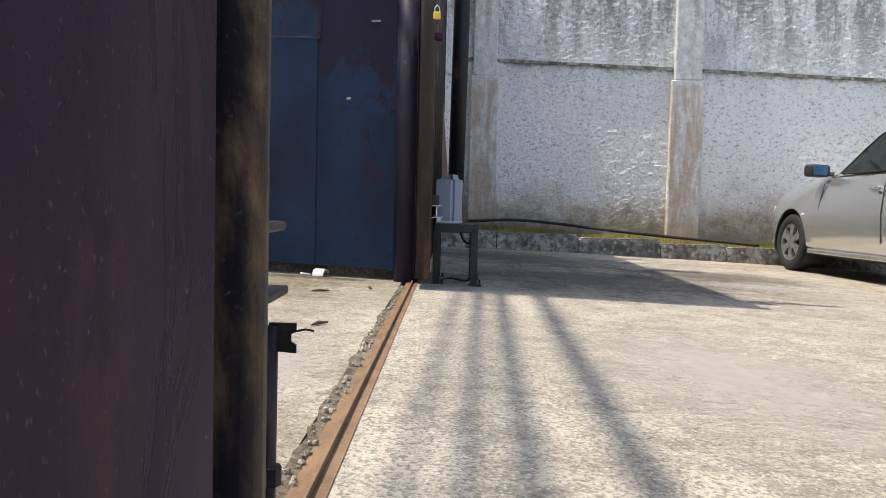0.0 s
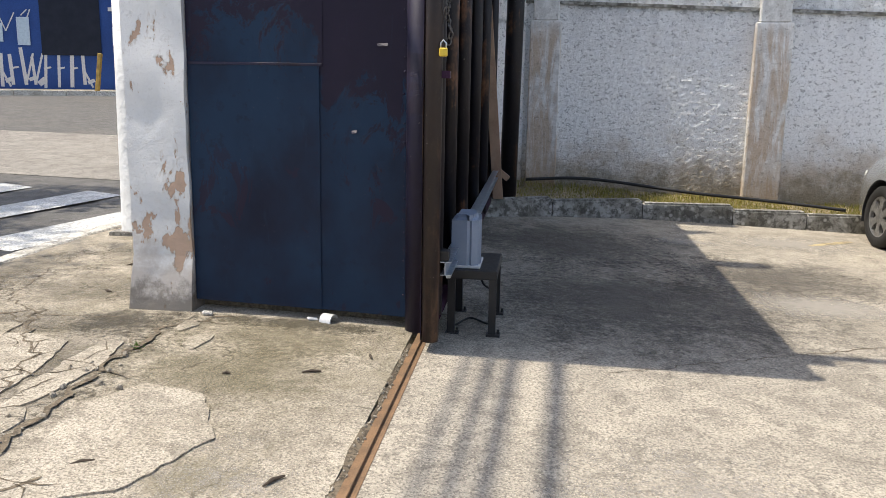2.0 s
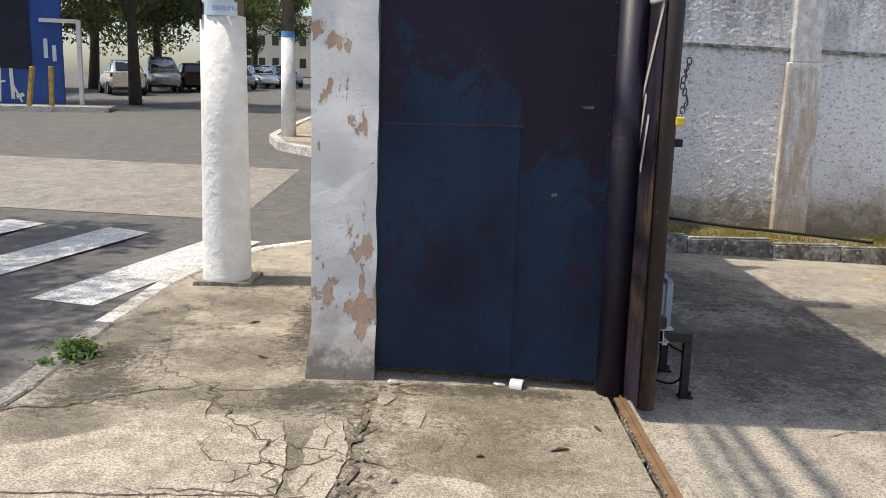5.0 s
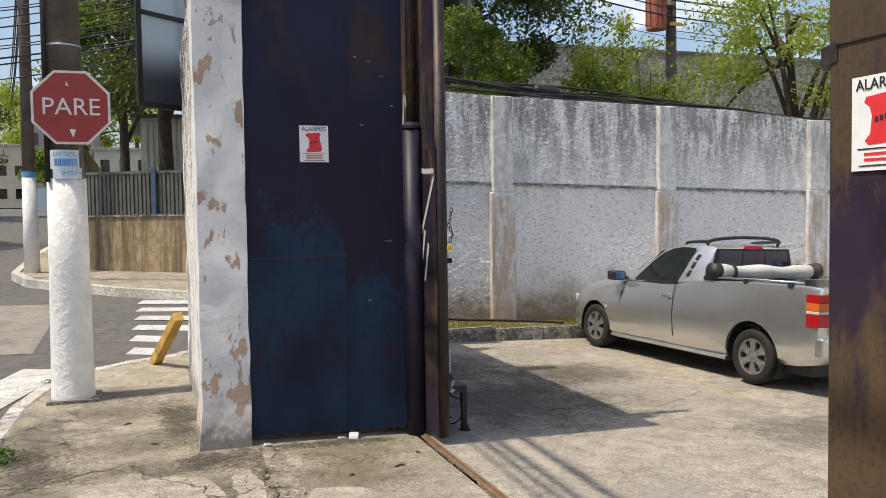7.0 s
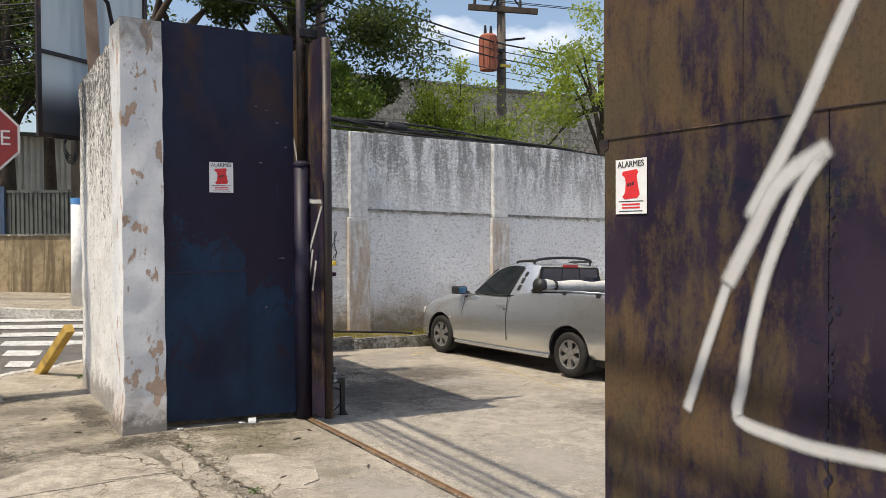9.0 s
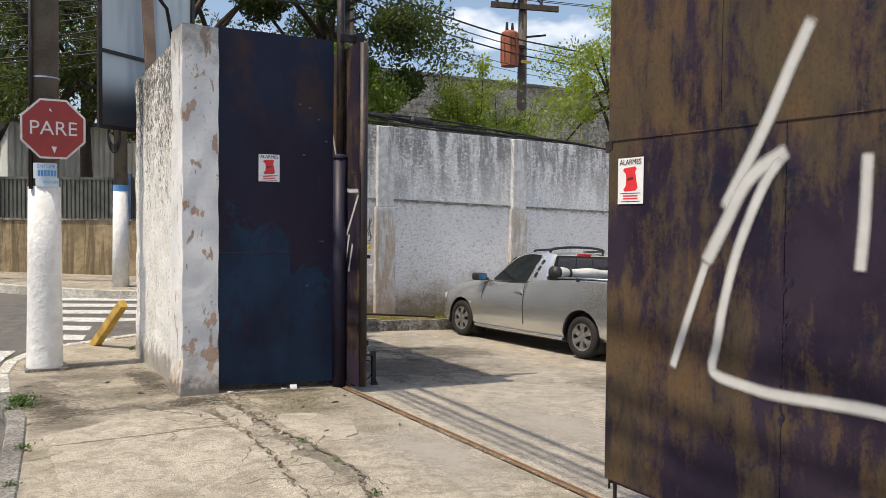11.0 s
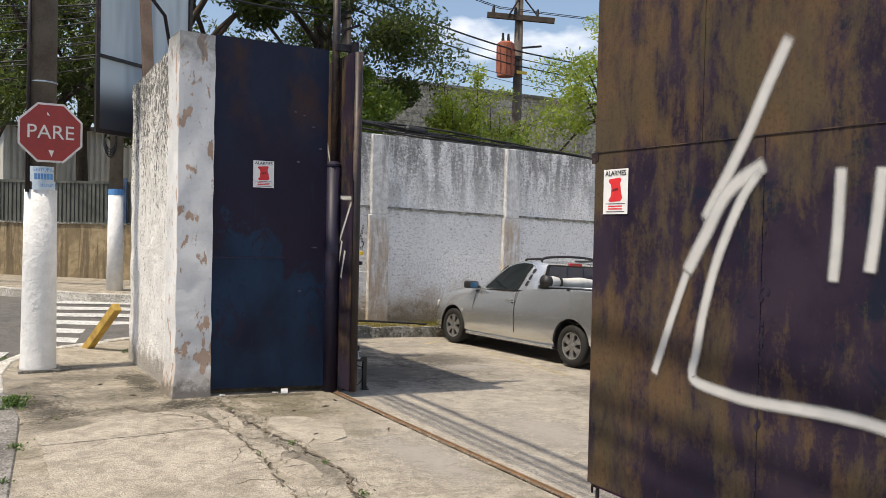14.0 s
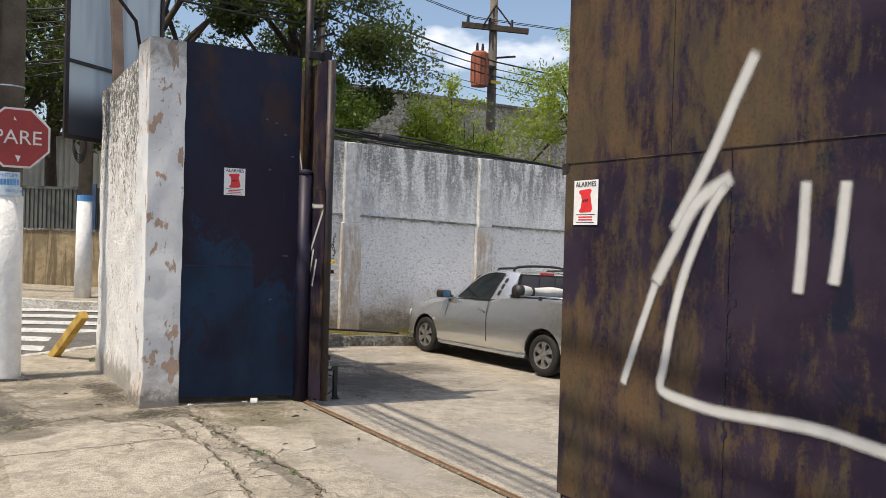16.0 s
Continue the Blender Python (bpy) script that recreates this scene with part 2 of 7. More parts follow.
def gate_paint(name, first, second, third, rust, rust_at=0.6, runs=0.3, gloss=0.28):
    """Painted sheet steel in worn coats, with runs of thinner paint and rust."""
    m = Nodes(name, 0.55)
    v = m.scaled(1.0, 1.0, runs)
    patch, coat = m.noise(2.6, 8, 0.68, v, 0.5), m.noise(0.9, 4, 0.55, m.scaled(1, 1, 0.8, 3.1))
    sharp = m.noise(3.4, 8, 0.68, m.scaled(1, 1, 0.5, 7.7), 0.9)
    streak = m.noise(16, 6, 0.65, m.scaled(1.0, 1.0, 0.07))
    c = m.mix(m.step(m.math("ADD", m.math("MULTIPLY", coat, 0.6), m.math("MULTIPLY", m.noise(3.1, 7, 0.65, m.scaled(1, 1, 0.7, 1.3)), 0.4)), 0.45, 0.58), first, second)
    c = m.mix(m.math("MULTIPLY", m.step(sharp, 0.56, 0.575), 0.92), c, third)
    r = m.math("ADD", m.math("MULTIPLY", patch, 0.62), m.math("ADD", m.math("MULTIPLY", streak, 0.26), m.math("MULTIPLY", m.noise(11, 6, 0.7), 0.16)))
    rm = m.step(r, rust_at - 0.075, rust_at + 0.06)
    c = m.mix(m.math("MULTIPLY", rm, 0.8), c, rust)
    c = m.mix(m.math("MULTIPLY", m.step(m.noise(7.5, 8, 0.75, m.scaled(1, 1, 0.45, 4.4)), 0.54, 0.62), 0.5), c, tuple(v * 0.8 for v in third))
    fleck = m.step(m.noise(42, 3, 0.6), 0.70, 0.74)
    c = m.mix(m.math("MULTIPLY", fleck, 0.6), c, (0.25, 0.22, 0.2))
    c = m.mix(m.math("MULTIPLY", m.step(m.noise(150, 3, 0.7, m.scaled(1, 1, 0.8, 6.1)), 0.62, 0.68), 0.3), c, (0.16, 0.14, 0.13))
    m.color(c)
    m.bsdf.inputs["Specular IOR Level"].default_value = gloss
    m.rough(m.math("ADD", 0.30, m.math("MULTIPLY", r, 0.42)))
    m.bump(m.math("ADD", m.math("MULTIPLY", streak, 0.4), m.math("ADD", m.step(sharp, 0.56, 0.575), m.noise(1.2, 3))), 0.25, 0.006)
    return m.mat


def panel_paint(name):
    """Blue coats with what is left of a purple one above, ragged at its lower rim, and rust bleeding at the head."""
    m = Nodes(name, 0.5)
    x, z = m.axis(0), m.axis(2)
    rag = m.math("ADD", m.math("MULTIPLY", m.noise(4.0, 9, 0.78, m.scaled(1, 1, 0.6, 2.0), 0.8), 2.9), m.math("MULTIPLY", m.noise(1.3, 3), 0.5))
    c = m.mix(m.step(m.noise(1.4, 5, 0.55, m.scaled(1, 1, 0.7, 5.0)), 0.38, 0.62), (0.006, 0.009, 0.026), (0.009, 0.028, 0.064))
    c = m.mix(m.math("MULTIPLY", m.step(m.noise(9, 7, 0.7), 0.56, 0.64), 0.45), c, (0.008, 0.010, 0.028))
    edge = m.math("ADD", 3.30, m.math("MULTIPLY", m.step(x, 0.10, 0.16), -0.55))
    purple = m.step(m.math("SUBTRACT", m.math("ADD", z, rag), edge), -0.09, 0.05)
    thin = m.step(z, 3.0, 1.6)
    c = m.mix(m.math("MULTIPLY", purple, m.math("ADD", 0.55, m.math("MULTIPLY", thin, 0.4))), c, m.mix(m.noise(3, 5), (0.019, 0.010, 0.029), (0.011, 0.009, 0.020)))
    old = m.math("MULTIPLY", m.step(m.noise(3.8, 8, 0.7, m.scaled(1, 1, 0.5, 7.7), 0.9), 0.60, 0.615), m.step(z, 1.3, 0.6))
    c = m.mix(m.math("MULTIPLY", old, 0.8), c, (0.018, 0.010, 0.026))
    bleed = m.math("MULTIPLY", m.step(m.noise(2.1, 5, 0.6, m.scaled(1, 1, 0.6, 3.3)), 0.50, 0.68), m.step(z, 2.25, 3.2))
    c = m.mix(m.math("MULTIPLY", bleed, 0.7), c, (0.060, 0.026, 0.010))
    c = m.mix(m.math("MULTIPLY", m.step(m.noise(42, 3, 0.6), 0.72, 0.76), 0.5), c, (0.10, 0.09, 0.10))
    scuff = m.math("MULTIPLY", m.step(m.noise(6, 6, 0.7, m.scaled(2.5, 1, 0.35, 1.0)), 0.58, 0.72), 0.3)
    c = m.mix(scuff, c, (0.016, 0.048, 0.085))
    m.color(c)
    m.bsdf.inputs["Specular IOR Level"].default_value = 0.25
    m.rough(m.math("ADD", 0.36, m.math("MULTIPLY", m.noise(3.0, 6, 0.65), 0.3)))
    m.bump(m.math("ADD", m.math("MULTIPLY", purple, 0.7), m.math("ADD", m.math("MULTIPLY", m.noise(20, 5, 0.7), 0.3), m.noise(1.4, 3))), 0.28, 0.006)
    return m.mat


def rusted_leaf(name):
    """Purple-black coats rubbed thin over ochre primer in blocks and brush-wide streaks."""
    m = Nodes(name, 0.55)
    y, z = m.axis(1), m.axis(2)
    big = m.noise(1.25, 4, 0.55, m.scaled(1, 1, 0.75, 4.0), 0.4)
    block = m.noise(4.6, 8, 0.72, m.scaled(1, 1.2, 0.55, 1.0), 0.3)
    brush = m.noise(13, 6, 0.62, m.scaled(1, 1, 0.11, 2.0))
    hair = m.noise(60, 4, 0.7, m.scaled(1, 1, 0.05))
    grain = m.noise(38, 6, 0.78)
    c = m.mix(m.step(m.noise(2.0, 5, 0.6), 0.36, 0.64), (0.018, 0.013, 0.026), (0.033, 0.024, 0.039))
    c = m.mix(m.math("MULTIPLY", m.step(m.noise(3.2, 7, 0.7, m.scaled(1, 1, 0.7, 9.0), 0.6), 0.55, 0.62), 0.75), c, (0.008, 0.014, 0.027))
    t = m.math("ADD", m.math("ADD", m.math("MULTIPLY", big, 0.42), m.math("MULTIPLY", block, 0.36)), m.math("ADD", m.math("MULTIPLY", brush, 0.17), m.math("MULTIPLY", grain, 0.15)))
    t = m.math("ADD", t, m.math("MULTIPLY", m.step(y, 0.2, 2.2), 0.07))
    worn = m.step(t, 0.55, 0.655)
    tone = m.mix(m.step(m.noise(3.3, 5, 0.6, m.scaled(1, 1, 0.7, 6.0)), 0.4, 0.62), (0.098, 0.075, 0.038), (0.132, 0.084, 0.038))
    c = m.mix(m.math("MULTIPLY", worn, 0.70), c, tone)
    c = m.mix(m.math("MULTIPLY", m.math("MULTIPLY", m.step(hair, 0.54, 0.66), worn), 0.18), c, (0.026, 0.018, 0.018))
    c = m.mix(m.math("MULTIPLY", m.math("MULTIPLY", m.step(grain, 0.50, 0.62), worn), 0.38), c, (0.03, 0.022, 0.022))
    c = m.mix(m.math("MULTIPLY", m.step(m.noise(20, 7, 0.75, m.scaled(1, 1, 0.5, 5.0)), 0.62, 0.68), 0.3), c, (0.075, 0.065, 0.065))
    m.color(c)
    m.bsdf.inputs["Specular IOR Level"].default_value = 0.09
    m.rough(m.math("ADD", 0.42, m.math("MULTIPLY", t, 0.3)))
    m.bump(m.math("ADD", m.math("MULTIPLY", brush, 0.35), m.math("ADD", m.math("MULTIPLY", worn, -0.5), m.math("MULTIPLY", grain, 0.35))), 0.35, 0.005)
    return m.mat


def damp_wall(name):
    """Ochre lime wash run with dark damp from its coping."""
    m = Nodes(name, 0.92)
    z = m.axis(2)
    runs = m.noise(2.4, 7, 0.7, m.scaled(2.2, 2.2, 0.16), 0.5)
    blot = m.noise(1.6, 7, 0.7, m.scaled(1, 1, 0.8, 3.0), 0.6)
    c = m.mix(m.step(m.noise(5, 7, 0.7), 0.35, 0.65), (0.44, 0.345, 0.21), (0.30, 0.23, 0.135))
    c = m.mix(m.math("MULTIPLY", m.step(runs, 0.43, 0.55), 0.82), c, (0.12, 0.09, 0.055))
    c = m.mix(m.math("MULTIPLY", m.step(blot, 0.46, 0.58), 0.65), c, (0.19, 0.145, 0.085))
    c = m.mix(m.math("MULTIPLY", m.step(runs, 0.57, 0.66), 0.8), c, (0.045, 0.04, 0.03))
    m.color(c)
    m.bump(m.noise(26, 6, 0.75), 0.6, 0.015)
    return m.mat


def foliage(name, dark, light):
    m = Nodes(name, 0.5)
    c = m.mix(m.island(), dark, light)
    m.color(m.mix(m.step(m.noise(0.7, 3), 0.4, 0.65), c, tuple(v * 0.75 for v in dark)))
    m.bsdf.inputs["Transmission Weight"].default_value = 0.0
    tr = m.n.new("ShaderNodeBsdfTranslucent")
    m.put(m.mix(0.5, light, (light[0] * 1.3, light[1] * 1.25, light[2] * 0.7)), tr.inputs["Color"])
    mx = m.n.new("ShaderNodeMixShader")
    mx.inputs[0].default_value = 0.38
    out = m.n["Material Output"]
    m.l.new(m.bsdf.outputs[0], mx.inputs[1])
    m.l.new(tr.outputs[0], mx.inputs[2])
    m.l.new(mx.outputs[0], out.inputs["Surface"])
    return m.mat


def spray(name, tone):
    """Spray paint: dense along the stroke's middle and thin at its sides."""
    m = Nodes(name, 0.6)
    m.color(m.mix(m.noise(9, 5), tone, tuple(v * 0.8 for v in tone)))
    uv = m.n.new("ShaderNodeTexCoord").outputs["UV"]
    s = m.n.new("ShaderNodeSeparateXYZ")
    m.l.new(uv, s.inputs[0])
    off = m.math("ABSOLUTE", m.math("SUBTRACT", s.outputs[1], 0.5))
    off = m.math("ADD", off, m.math("MULTIPLY", m.math("SUBTRACT", m.noise(180, 4), 0.5), 0.22))
    tr = m.n.new("ShaderNodeBsdfTransparent")
    mx = m.n.new("ShaderNodeMixShader")
    ends = m.math("MINIMUM", s.outputs[0], m.math("SUBTRACT", 1.0, s.outputs[0]))
    m.l.new(m.math("MULTIPLY", m.math("MULTIPLY", m.step(off, 0.50, 0.12), m.step(ends, 0.0, 0.05)), m.math("ADD", 0.68, m.math("MULTIPLY", m.noise(7, 6), 0.42))), mx.inputs[0])
    m.l.new(tr.outputs[0], mx.inputs[1])
    m.l.new(m.bsdf.outputs[0], mx.inputs[2])
    m.l.new(mx.outputs[0], m.n["Material Output"].inputs["Surface"])
    return m.mat


def stain_mat(name, tone, strong=0.8):
    """A stain, also used for painted shade, that soaks out unevenly from its middle."""
    m = Nodes(name, 0.9)
    m.color(m.mix(m.noise(14, 6, 0.7), tone, tuple(v * 0.6 for v in tone)))
    m.bump(m.noise(80, 4), 0.5, 0.006)
    s = m.n.new("ShaderNodeSeparateXYZ")
    m.l.new(m.n.new("ShaderNodeTexCoord").outputs["UV"], s.inputs[0])
    edge = m.math("ADD", s.outputs[0], m.math("MULTIPLY", m.math("SUBTRACT", m.noise(3.0, 8, 0.72), 0.5), 1.6))
    edge = m.math("ADD", edge, m.math("MULTIPLY", m.math("SUBTRACT", m.noise(24, 7, 0.8), 0.5), 1.5))
    mx = m.n.new("ShaderNodeMixShader")
    m.l.new(m.math("MULTIPLY", m.step(edge, 0.95, 0.15), strong), mx.inputs[0])
    m.l.new(m.n.new("ShaderNodeBsdfTransparent").outputs[0], mx.inputs[1])
    m.l.new(m.bsdf.outputs[0], mx.inputs[2])
    m.l.new(mx.outputs[0], m.n["Material Output"].inputs["Surface"])
    return m.mat


STAIN_OLIVE = stain_mat("olive_damp_stain", (0.22, 0.19, 0.11), 0.42)
STAIN_DARK = stain_mat("dark_dirt_stain", (0.13, 0.115, 0.09), 0.38)
# black ground dirt, also the painted shade at the blue panel's foot
STAIN_AND_SHADE = stain_mat("black_dirt_and_shade", (0.09, 0.08, 0.062), 0.66)
# stains with the yard's shade painted in
YARD_STAIN_SHADE = stain_mat("yard_stain_and_shade", (0.14, 0.125, 0.105), 0.6)
STAIN_PALE = stain_mat("pale_worn_patch", (0.52, 0.48, 0.42), 0.6)
PAVE = concrete("pavement_concrete", (0.50, 0.445, 0.36), (0.34, 0.30, 0.235), (0.23, 0.20, 0.15), 90.0, True)
YARD = concrete("yard_concrete", (0.48, 0.43, 0.35), (0.34, 0.305, 0.25), (0.27, 0.24, 0.19), 80.0)
KERB = concrete("kerb_concrete", (0.34, 0.32, 0.29), (0.2, 0.19, 0.17), (0.10, 0.09, 0.08), 40.0)
MOSSY = concrete("mossy_concrete", (0.42, 0.41, 0.38), (0.16, 0.15, 0.12), (0.05, 0.05, 0.03), 14.0)
ASPHALT = concrete("asphalt", (0.17, 0.162, 0.152), (0.12, 0.115, 0.108), (0.20, 0.18, 0.155), 120.0)
WORN_ROAD = concrete("worn_road_concrete", (0.36, 0.33, 0.29), (0.26, 0.24, 0.21), (0.19, 0.17, 0.15), 60.0)
KERB_WHITE = concrete("whitewashed_kerb", (0.72, 0.70, 0.65), (0.55, 0.52, 0.46), (0.33, 0.29, 0.22), 30.0)
ROAD_WHITE = concrete("road_marking_paint", (0.74, 0.74, 0.72), (0.6, 0.6, 0.58), (0.42, 0.41, 0.39), 50.0)
ROAD_YELLOW = concrete("faded_yellow_paint", (0.46, 0.37, 0.20), (0.40, 0.33, 0.21), (0.34, 0.3, 0.24), 30.0)
BED_SOIL = concrete("dry_bed_soil", (0.42, 0.34, 0.22), (0.30, 0.24, 0.15), (0.2, 0.16, 0.09), 40.0)
SLAB = concrete("pale_slab_concrete", (0.53, 0.475, 0.39), (0.38, 0.335, 0.265), (0.28, 0.245, 0.185), 90.0)
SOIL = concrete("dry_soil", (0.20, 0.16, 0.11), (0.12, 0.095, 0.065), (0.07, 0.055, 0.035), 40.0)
ROUGHCAST = roughcast("roughcast_wall", 3.3)
PILASTER = stained_pilaster("pilaster_plaster")
PILLAR_WHITE = peeling_white("pillar_paint", 0.0)
SIDE_WHITE = pitted_white("side_wall_paint")
BLUE_STEEL = panel_paint("blue_gate_paint")
POST_STEEL = gate_paint("purple_post_paint", (0.014, 0.011, 0.028), (0.022, 0.019, 0.048), (0.016, 0.010, 0.022), (0.06, 0.045, 0.05), 0.66, 0.3, 0.36)
NEAR_STEEL = rusted_leaf("rusty_gate_paint")
DARK_STEEL = gate_paint("dark_gate_paint", (0.034, 0.014, 0.032), (0.050, 0.021, 0.046), (0.026, 0.011, 0.028), (0.085, 0.042, 0.042), 0.62, 0.3, 0.10)
WORN_PIPE = gate_paint("worn_end_pipe_paint", (0.010, 0.008, 0.018), (0.016, 0.012, 0.026), (0.012, 0.010, 0.022), (0.34, 0.22, 0.12), 0.535, 0.55, 0.3)
BROWN_PIPE = gate_paint("brown_pipe_paint", (0.018, 0.012, 0.013), (0.034, 0.022, 0.019), (0.014, 0.010, 0.014), (0.16, 0.095, 0.06), 0.59, 0.5, 0.45)
BLACK_PIPE = gate_paint("black_pipe_paint", (0.007, 0.006, 0.009), (0.012, 0.010, 0.014), (0.008, 0.008, 0.014), (0.25, 0.12, 0.06), 0.62, 0.5, 0.42)
DULL_STEEL = plain("dull_chain_steel", (0.15, 0.14, 0.13), (0.08, 0.07, 0.065), 60, 0.5, 0.6)
RUST = plain("rusty_rail", (0.25, 0.15, 0.08), (0.15, 0.095, 0.055), 9, 0.75, 0.15, 0.4, 120)
BLACK_PAINT = plain("black_enamel", (0.010, 0.010, 0.012), (0.017, 0.017, 0.018), 10, 0.45)
GALV = plain("galvanised_steel", (0.55, 0.60, 0.66), (0.40, 0.45, 0.52), 22, 0.38, 0.85)
GREY_PLASTIC = plain("grey_blue_plastic", (0.24, 0.29, 0.38), (0.21, 0.26, 0.34), 6, 0.42, 0.0, 0.05)
PALE_PLASTIC = plain("pale_plastic", (0.62, 0.63, 0.64), (0.5, 0.5, 0.5), 9, 0.5)
WOOD = plain("weathered_timber", (0.42, 0.28, 0.19), (0.28, 0.18, 0.12), 5, 0.75, 0.0, 0.3, 90)
YELLOW_WOOD = plain("yellow_painted_post", (0.52, 0.34, 0.07), (0.30, 0.19, 0.05), 7, 0.7)
YELLOW = plain("yellow_enamel", (0.75, 0.52, 0.04), (0.6, 0.42, 0.05), 30, 0.4)
POLE_GREY = plain("pole_concrete", (0.15, 0.125, 0.10), (0.085, 0.07, 0.058), 3.5, 0.9, 0.0, 0.4, 50)
POLE_WHITE = plain("pole_limewash", (0.80, 0.80, 0.79), (0.68, 0.68, 0.67), 6, 0.85, 0.0, 0.85, 15, 0.018)
SIGN_RED = plain("faded_red_film", (0.33, 0.035, 0.03), (0.26, 0.03, 0.03), 7, 0.4)
SIGN_WHITE = plain("white_film", (0.72, 0.70, 0.68), (0.62, 0.6, 0.58), 14, 0.45)
STICK_WHITE = plain("sticker_white", (0.80, 0.80, 0.80), (0.74, 0.74, 0.74), 20, 0.35, 0, 0.02)
STICK_RED = plain("sticker_red", (0.70, 0.035, 0.04), (0.62, 0.03, 0.035), 20, 0.35, 0, 0.02)
STICK_BLACK = plain("sticker_black", (0.02, 0.02, 0.02), (0.03, 0.03, 0.03), 20, 0.4, 0, 0.02)
PAPER_BLUE = plain("poster_blue", (0.08, 0.25, 0.58), (0.12, 0.32, 0.62), 20, 0.6)
PAPER_PALE = plain("poster_pale", (0.60, 0.70, 0.78), (0.5, 0.6, 0.68), 16, 0.7)
SPRAY_WHITE = spray("white_spray", (0.62, 0.62, 0.61))
SPRAY_GREY = spray("thin_white_spray", (0.55, 0.55, 0.54))
BLUE_WALL = plain("blue_wall_paint", (0.028, 0.085, 0.30), (0.02, 0.06, 0.22), 0.8, 0.8, 0.0, 0.3, 25)
DARK_MESH = plain("dark_netting", (0.012, 0.016, 0.028), (0.02, 0.024, 0.04), 3, 0.9)
BEIGE_WALL = damp_wall("ochre_wall")
FENCE = plain("grey_green_fence_sheet", (0.125, 0.13, 0.115), (0.075, 0.08, 0.072), 2, 0.6)
FENCE_POST = plain("blue_fence_post", (0.05, 0.09, 0.17), (0.04, 0.07, 0.13), 6, 0.6)
BLOCK_GREY = concrete("grey_blockwork", (0.60, 0.54, 0.42), (0.48, 0.43, 0.33), (0.36, 0.32, 0.24), 5.0)
BLOCK_PALE = concrete("pale_column", (0.42, 0.39, 0.33), (0.34, 0.31, 0.26), (0.22, 0.2, 0.17), 8.0)
PINK_WALL = plain("pinkish_render", (0.42, 0.33, 0.31), (0.34, 0.27, 0.25), 0.6, 0.9)
CREAM_WALL = plain("cream_render", (0.62, 0.58, 0.47), (0.52, 0.49, 0.4), 0.6, 0.9)
WHITE_SHEET = plain("white_corrugated_sheet", (0.66, 0.66, 0.63), (0.55, 0.55, 0.53), 1.2, 0.6)
BARK = plain("bark", (0.085, 0.065, 0.048), (0.05, 0.038, 0.03), 6, 0.95, 0.0, 0.6, 30, 0.02)
LEAF_DARK = foliage("dark_leaves", (0.018, 0.034, 0.010), (0.105, 0.145, 0.030))
LEAF_MID = foliage("mid_leaves", (0.034, 0.080, 0.013), (0.24, 0.34, 0.050))
LEAF_PALE = foliage("pale_leaves", (0.12, 0.19, 0.025), (0.40, 0.48, 0.07))
GRASS = foliage("grass_blades", (0.12, 0.15, 0.03), (0.42, 0.36, 0.12))
WEED = foliage("weed_leaves", (0.05, 0.10, 0.02), (0.13, 0.22, 0.05))
CABLE = plain("black_cable", (0.012, 0.012, 0.013), (0.02, 0.02, 0.02), 5, 0.6)
RUBBER = plain("tyre_rubber", (0.010, 0.0095, 0.009), (0.016, 0.015, 0.014), 12, 0.8)
TRAFO = plain("orange_transformer_paint", (0.40, 0.12, 0.06), (0.28, 0.09, 0.05), 3, 0.6)
# dark below, pale above; the upright streaks paint a reflection into the colour
BOARD = Nodes("board_sheet_painted_reflection", 0.35)
BOARD.color(BOARD.mix(BOARD.step(BOARD.axis(2), 0.25, 0.75), (0.055, 0.065, 0.085), BOARD.mix(BOARD.step(BOARD.noise(1.2, 3, 0.5, BOARD.scaled(2.2, 2.2, 0.25)), 0.42, 0.6), (0.60, 0.66, 0.68), (0.38, 0.43, 0.46))))
BOARD = BOARD.mat


def car_paint(name, tone):
    m = Nodes(name, 0.3, 0.85)
    m.color(m.mix(m.noise(1.3, 4), tone, tuple(v * 0.88 for v in tone)))
    m.rough(m.math("ADD", 0.23, m.math("MULTIPLY", m.noise(1.2, 2), 0.05)))
    m.bsdf.inputs["Coat Weight"].default_value = 0.35
    m.bsdf.inputs["Coat Roughness"].default_value = 0.10
    return m.mat


def glassy(name, tone, rough=0.06):
    m = Nodes(name, rough)
    m.color(m.mix(m.noise(2, 3), tone, tuple(v * 0.7 for v in tone)))
    m.bsdf.inputs["Specular IOR Level"].default_value = 0.6
    return m.mat


SILVER = car_paint("silver_car_paint", (0.70, 0.71, 0.70))
WHITE_CAR = car_paint("white_car_paint", (0.85, 0.85, 0.84))
RED_CAR = car_paint("red_car_paint", (0.5, 0.03, 0.035))
BLACK_CAR = car_paint("black_car_paint", (0.03, 0.03, 0.032))
GREY_CAR = car_paint("grey_car_paint", (0.30, 0.31, 0.32))
TINT = glassy("tinted_glass", (0.012, 0.016, 0.017))
BLUE_TINT = glassy("bluish_rear_glass", (0.03, 0.04, 0.075))
LAMP_RED = glassy("red_lamp_lens", (0.45, 0.015, 0.02), 0.15)
LAMP_AMBER = glassy("amber_lamp_lens", (0.70, 0.16, 0.03), 0.15)
LAMP_CLEAR = glassy("clear_lamp_lens", (0.6, 0.58, 0.55), 0.12)
MIRROR_BLUE = glassy("blue_mirror_glass", (0.05, 0.17, 0.32), 0.05)
ALLOY = plain("alloy_wheel", (0.40, 0.40, 0.39), (0.22, 0.215, 0.21), 18, 0.38, 0.7)
BLACK_TRIM = plain("black_trim", (0.016, 0.016, 0.017), (0.025, 0.025, 0.026), 20, 0.55)
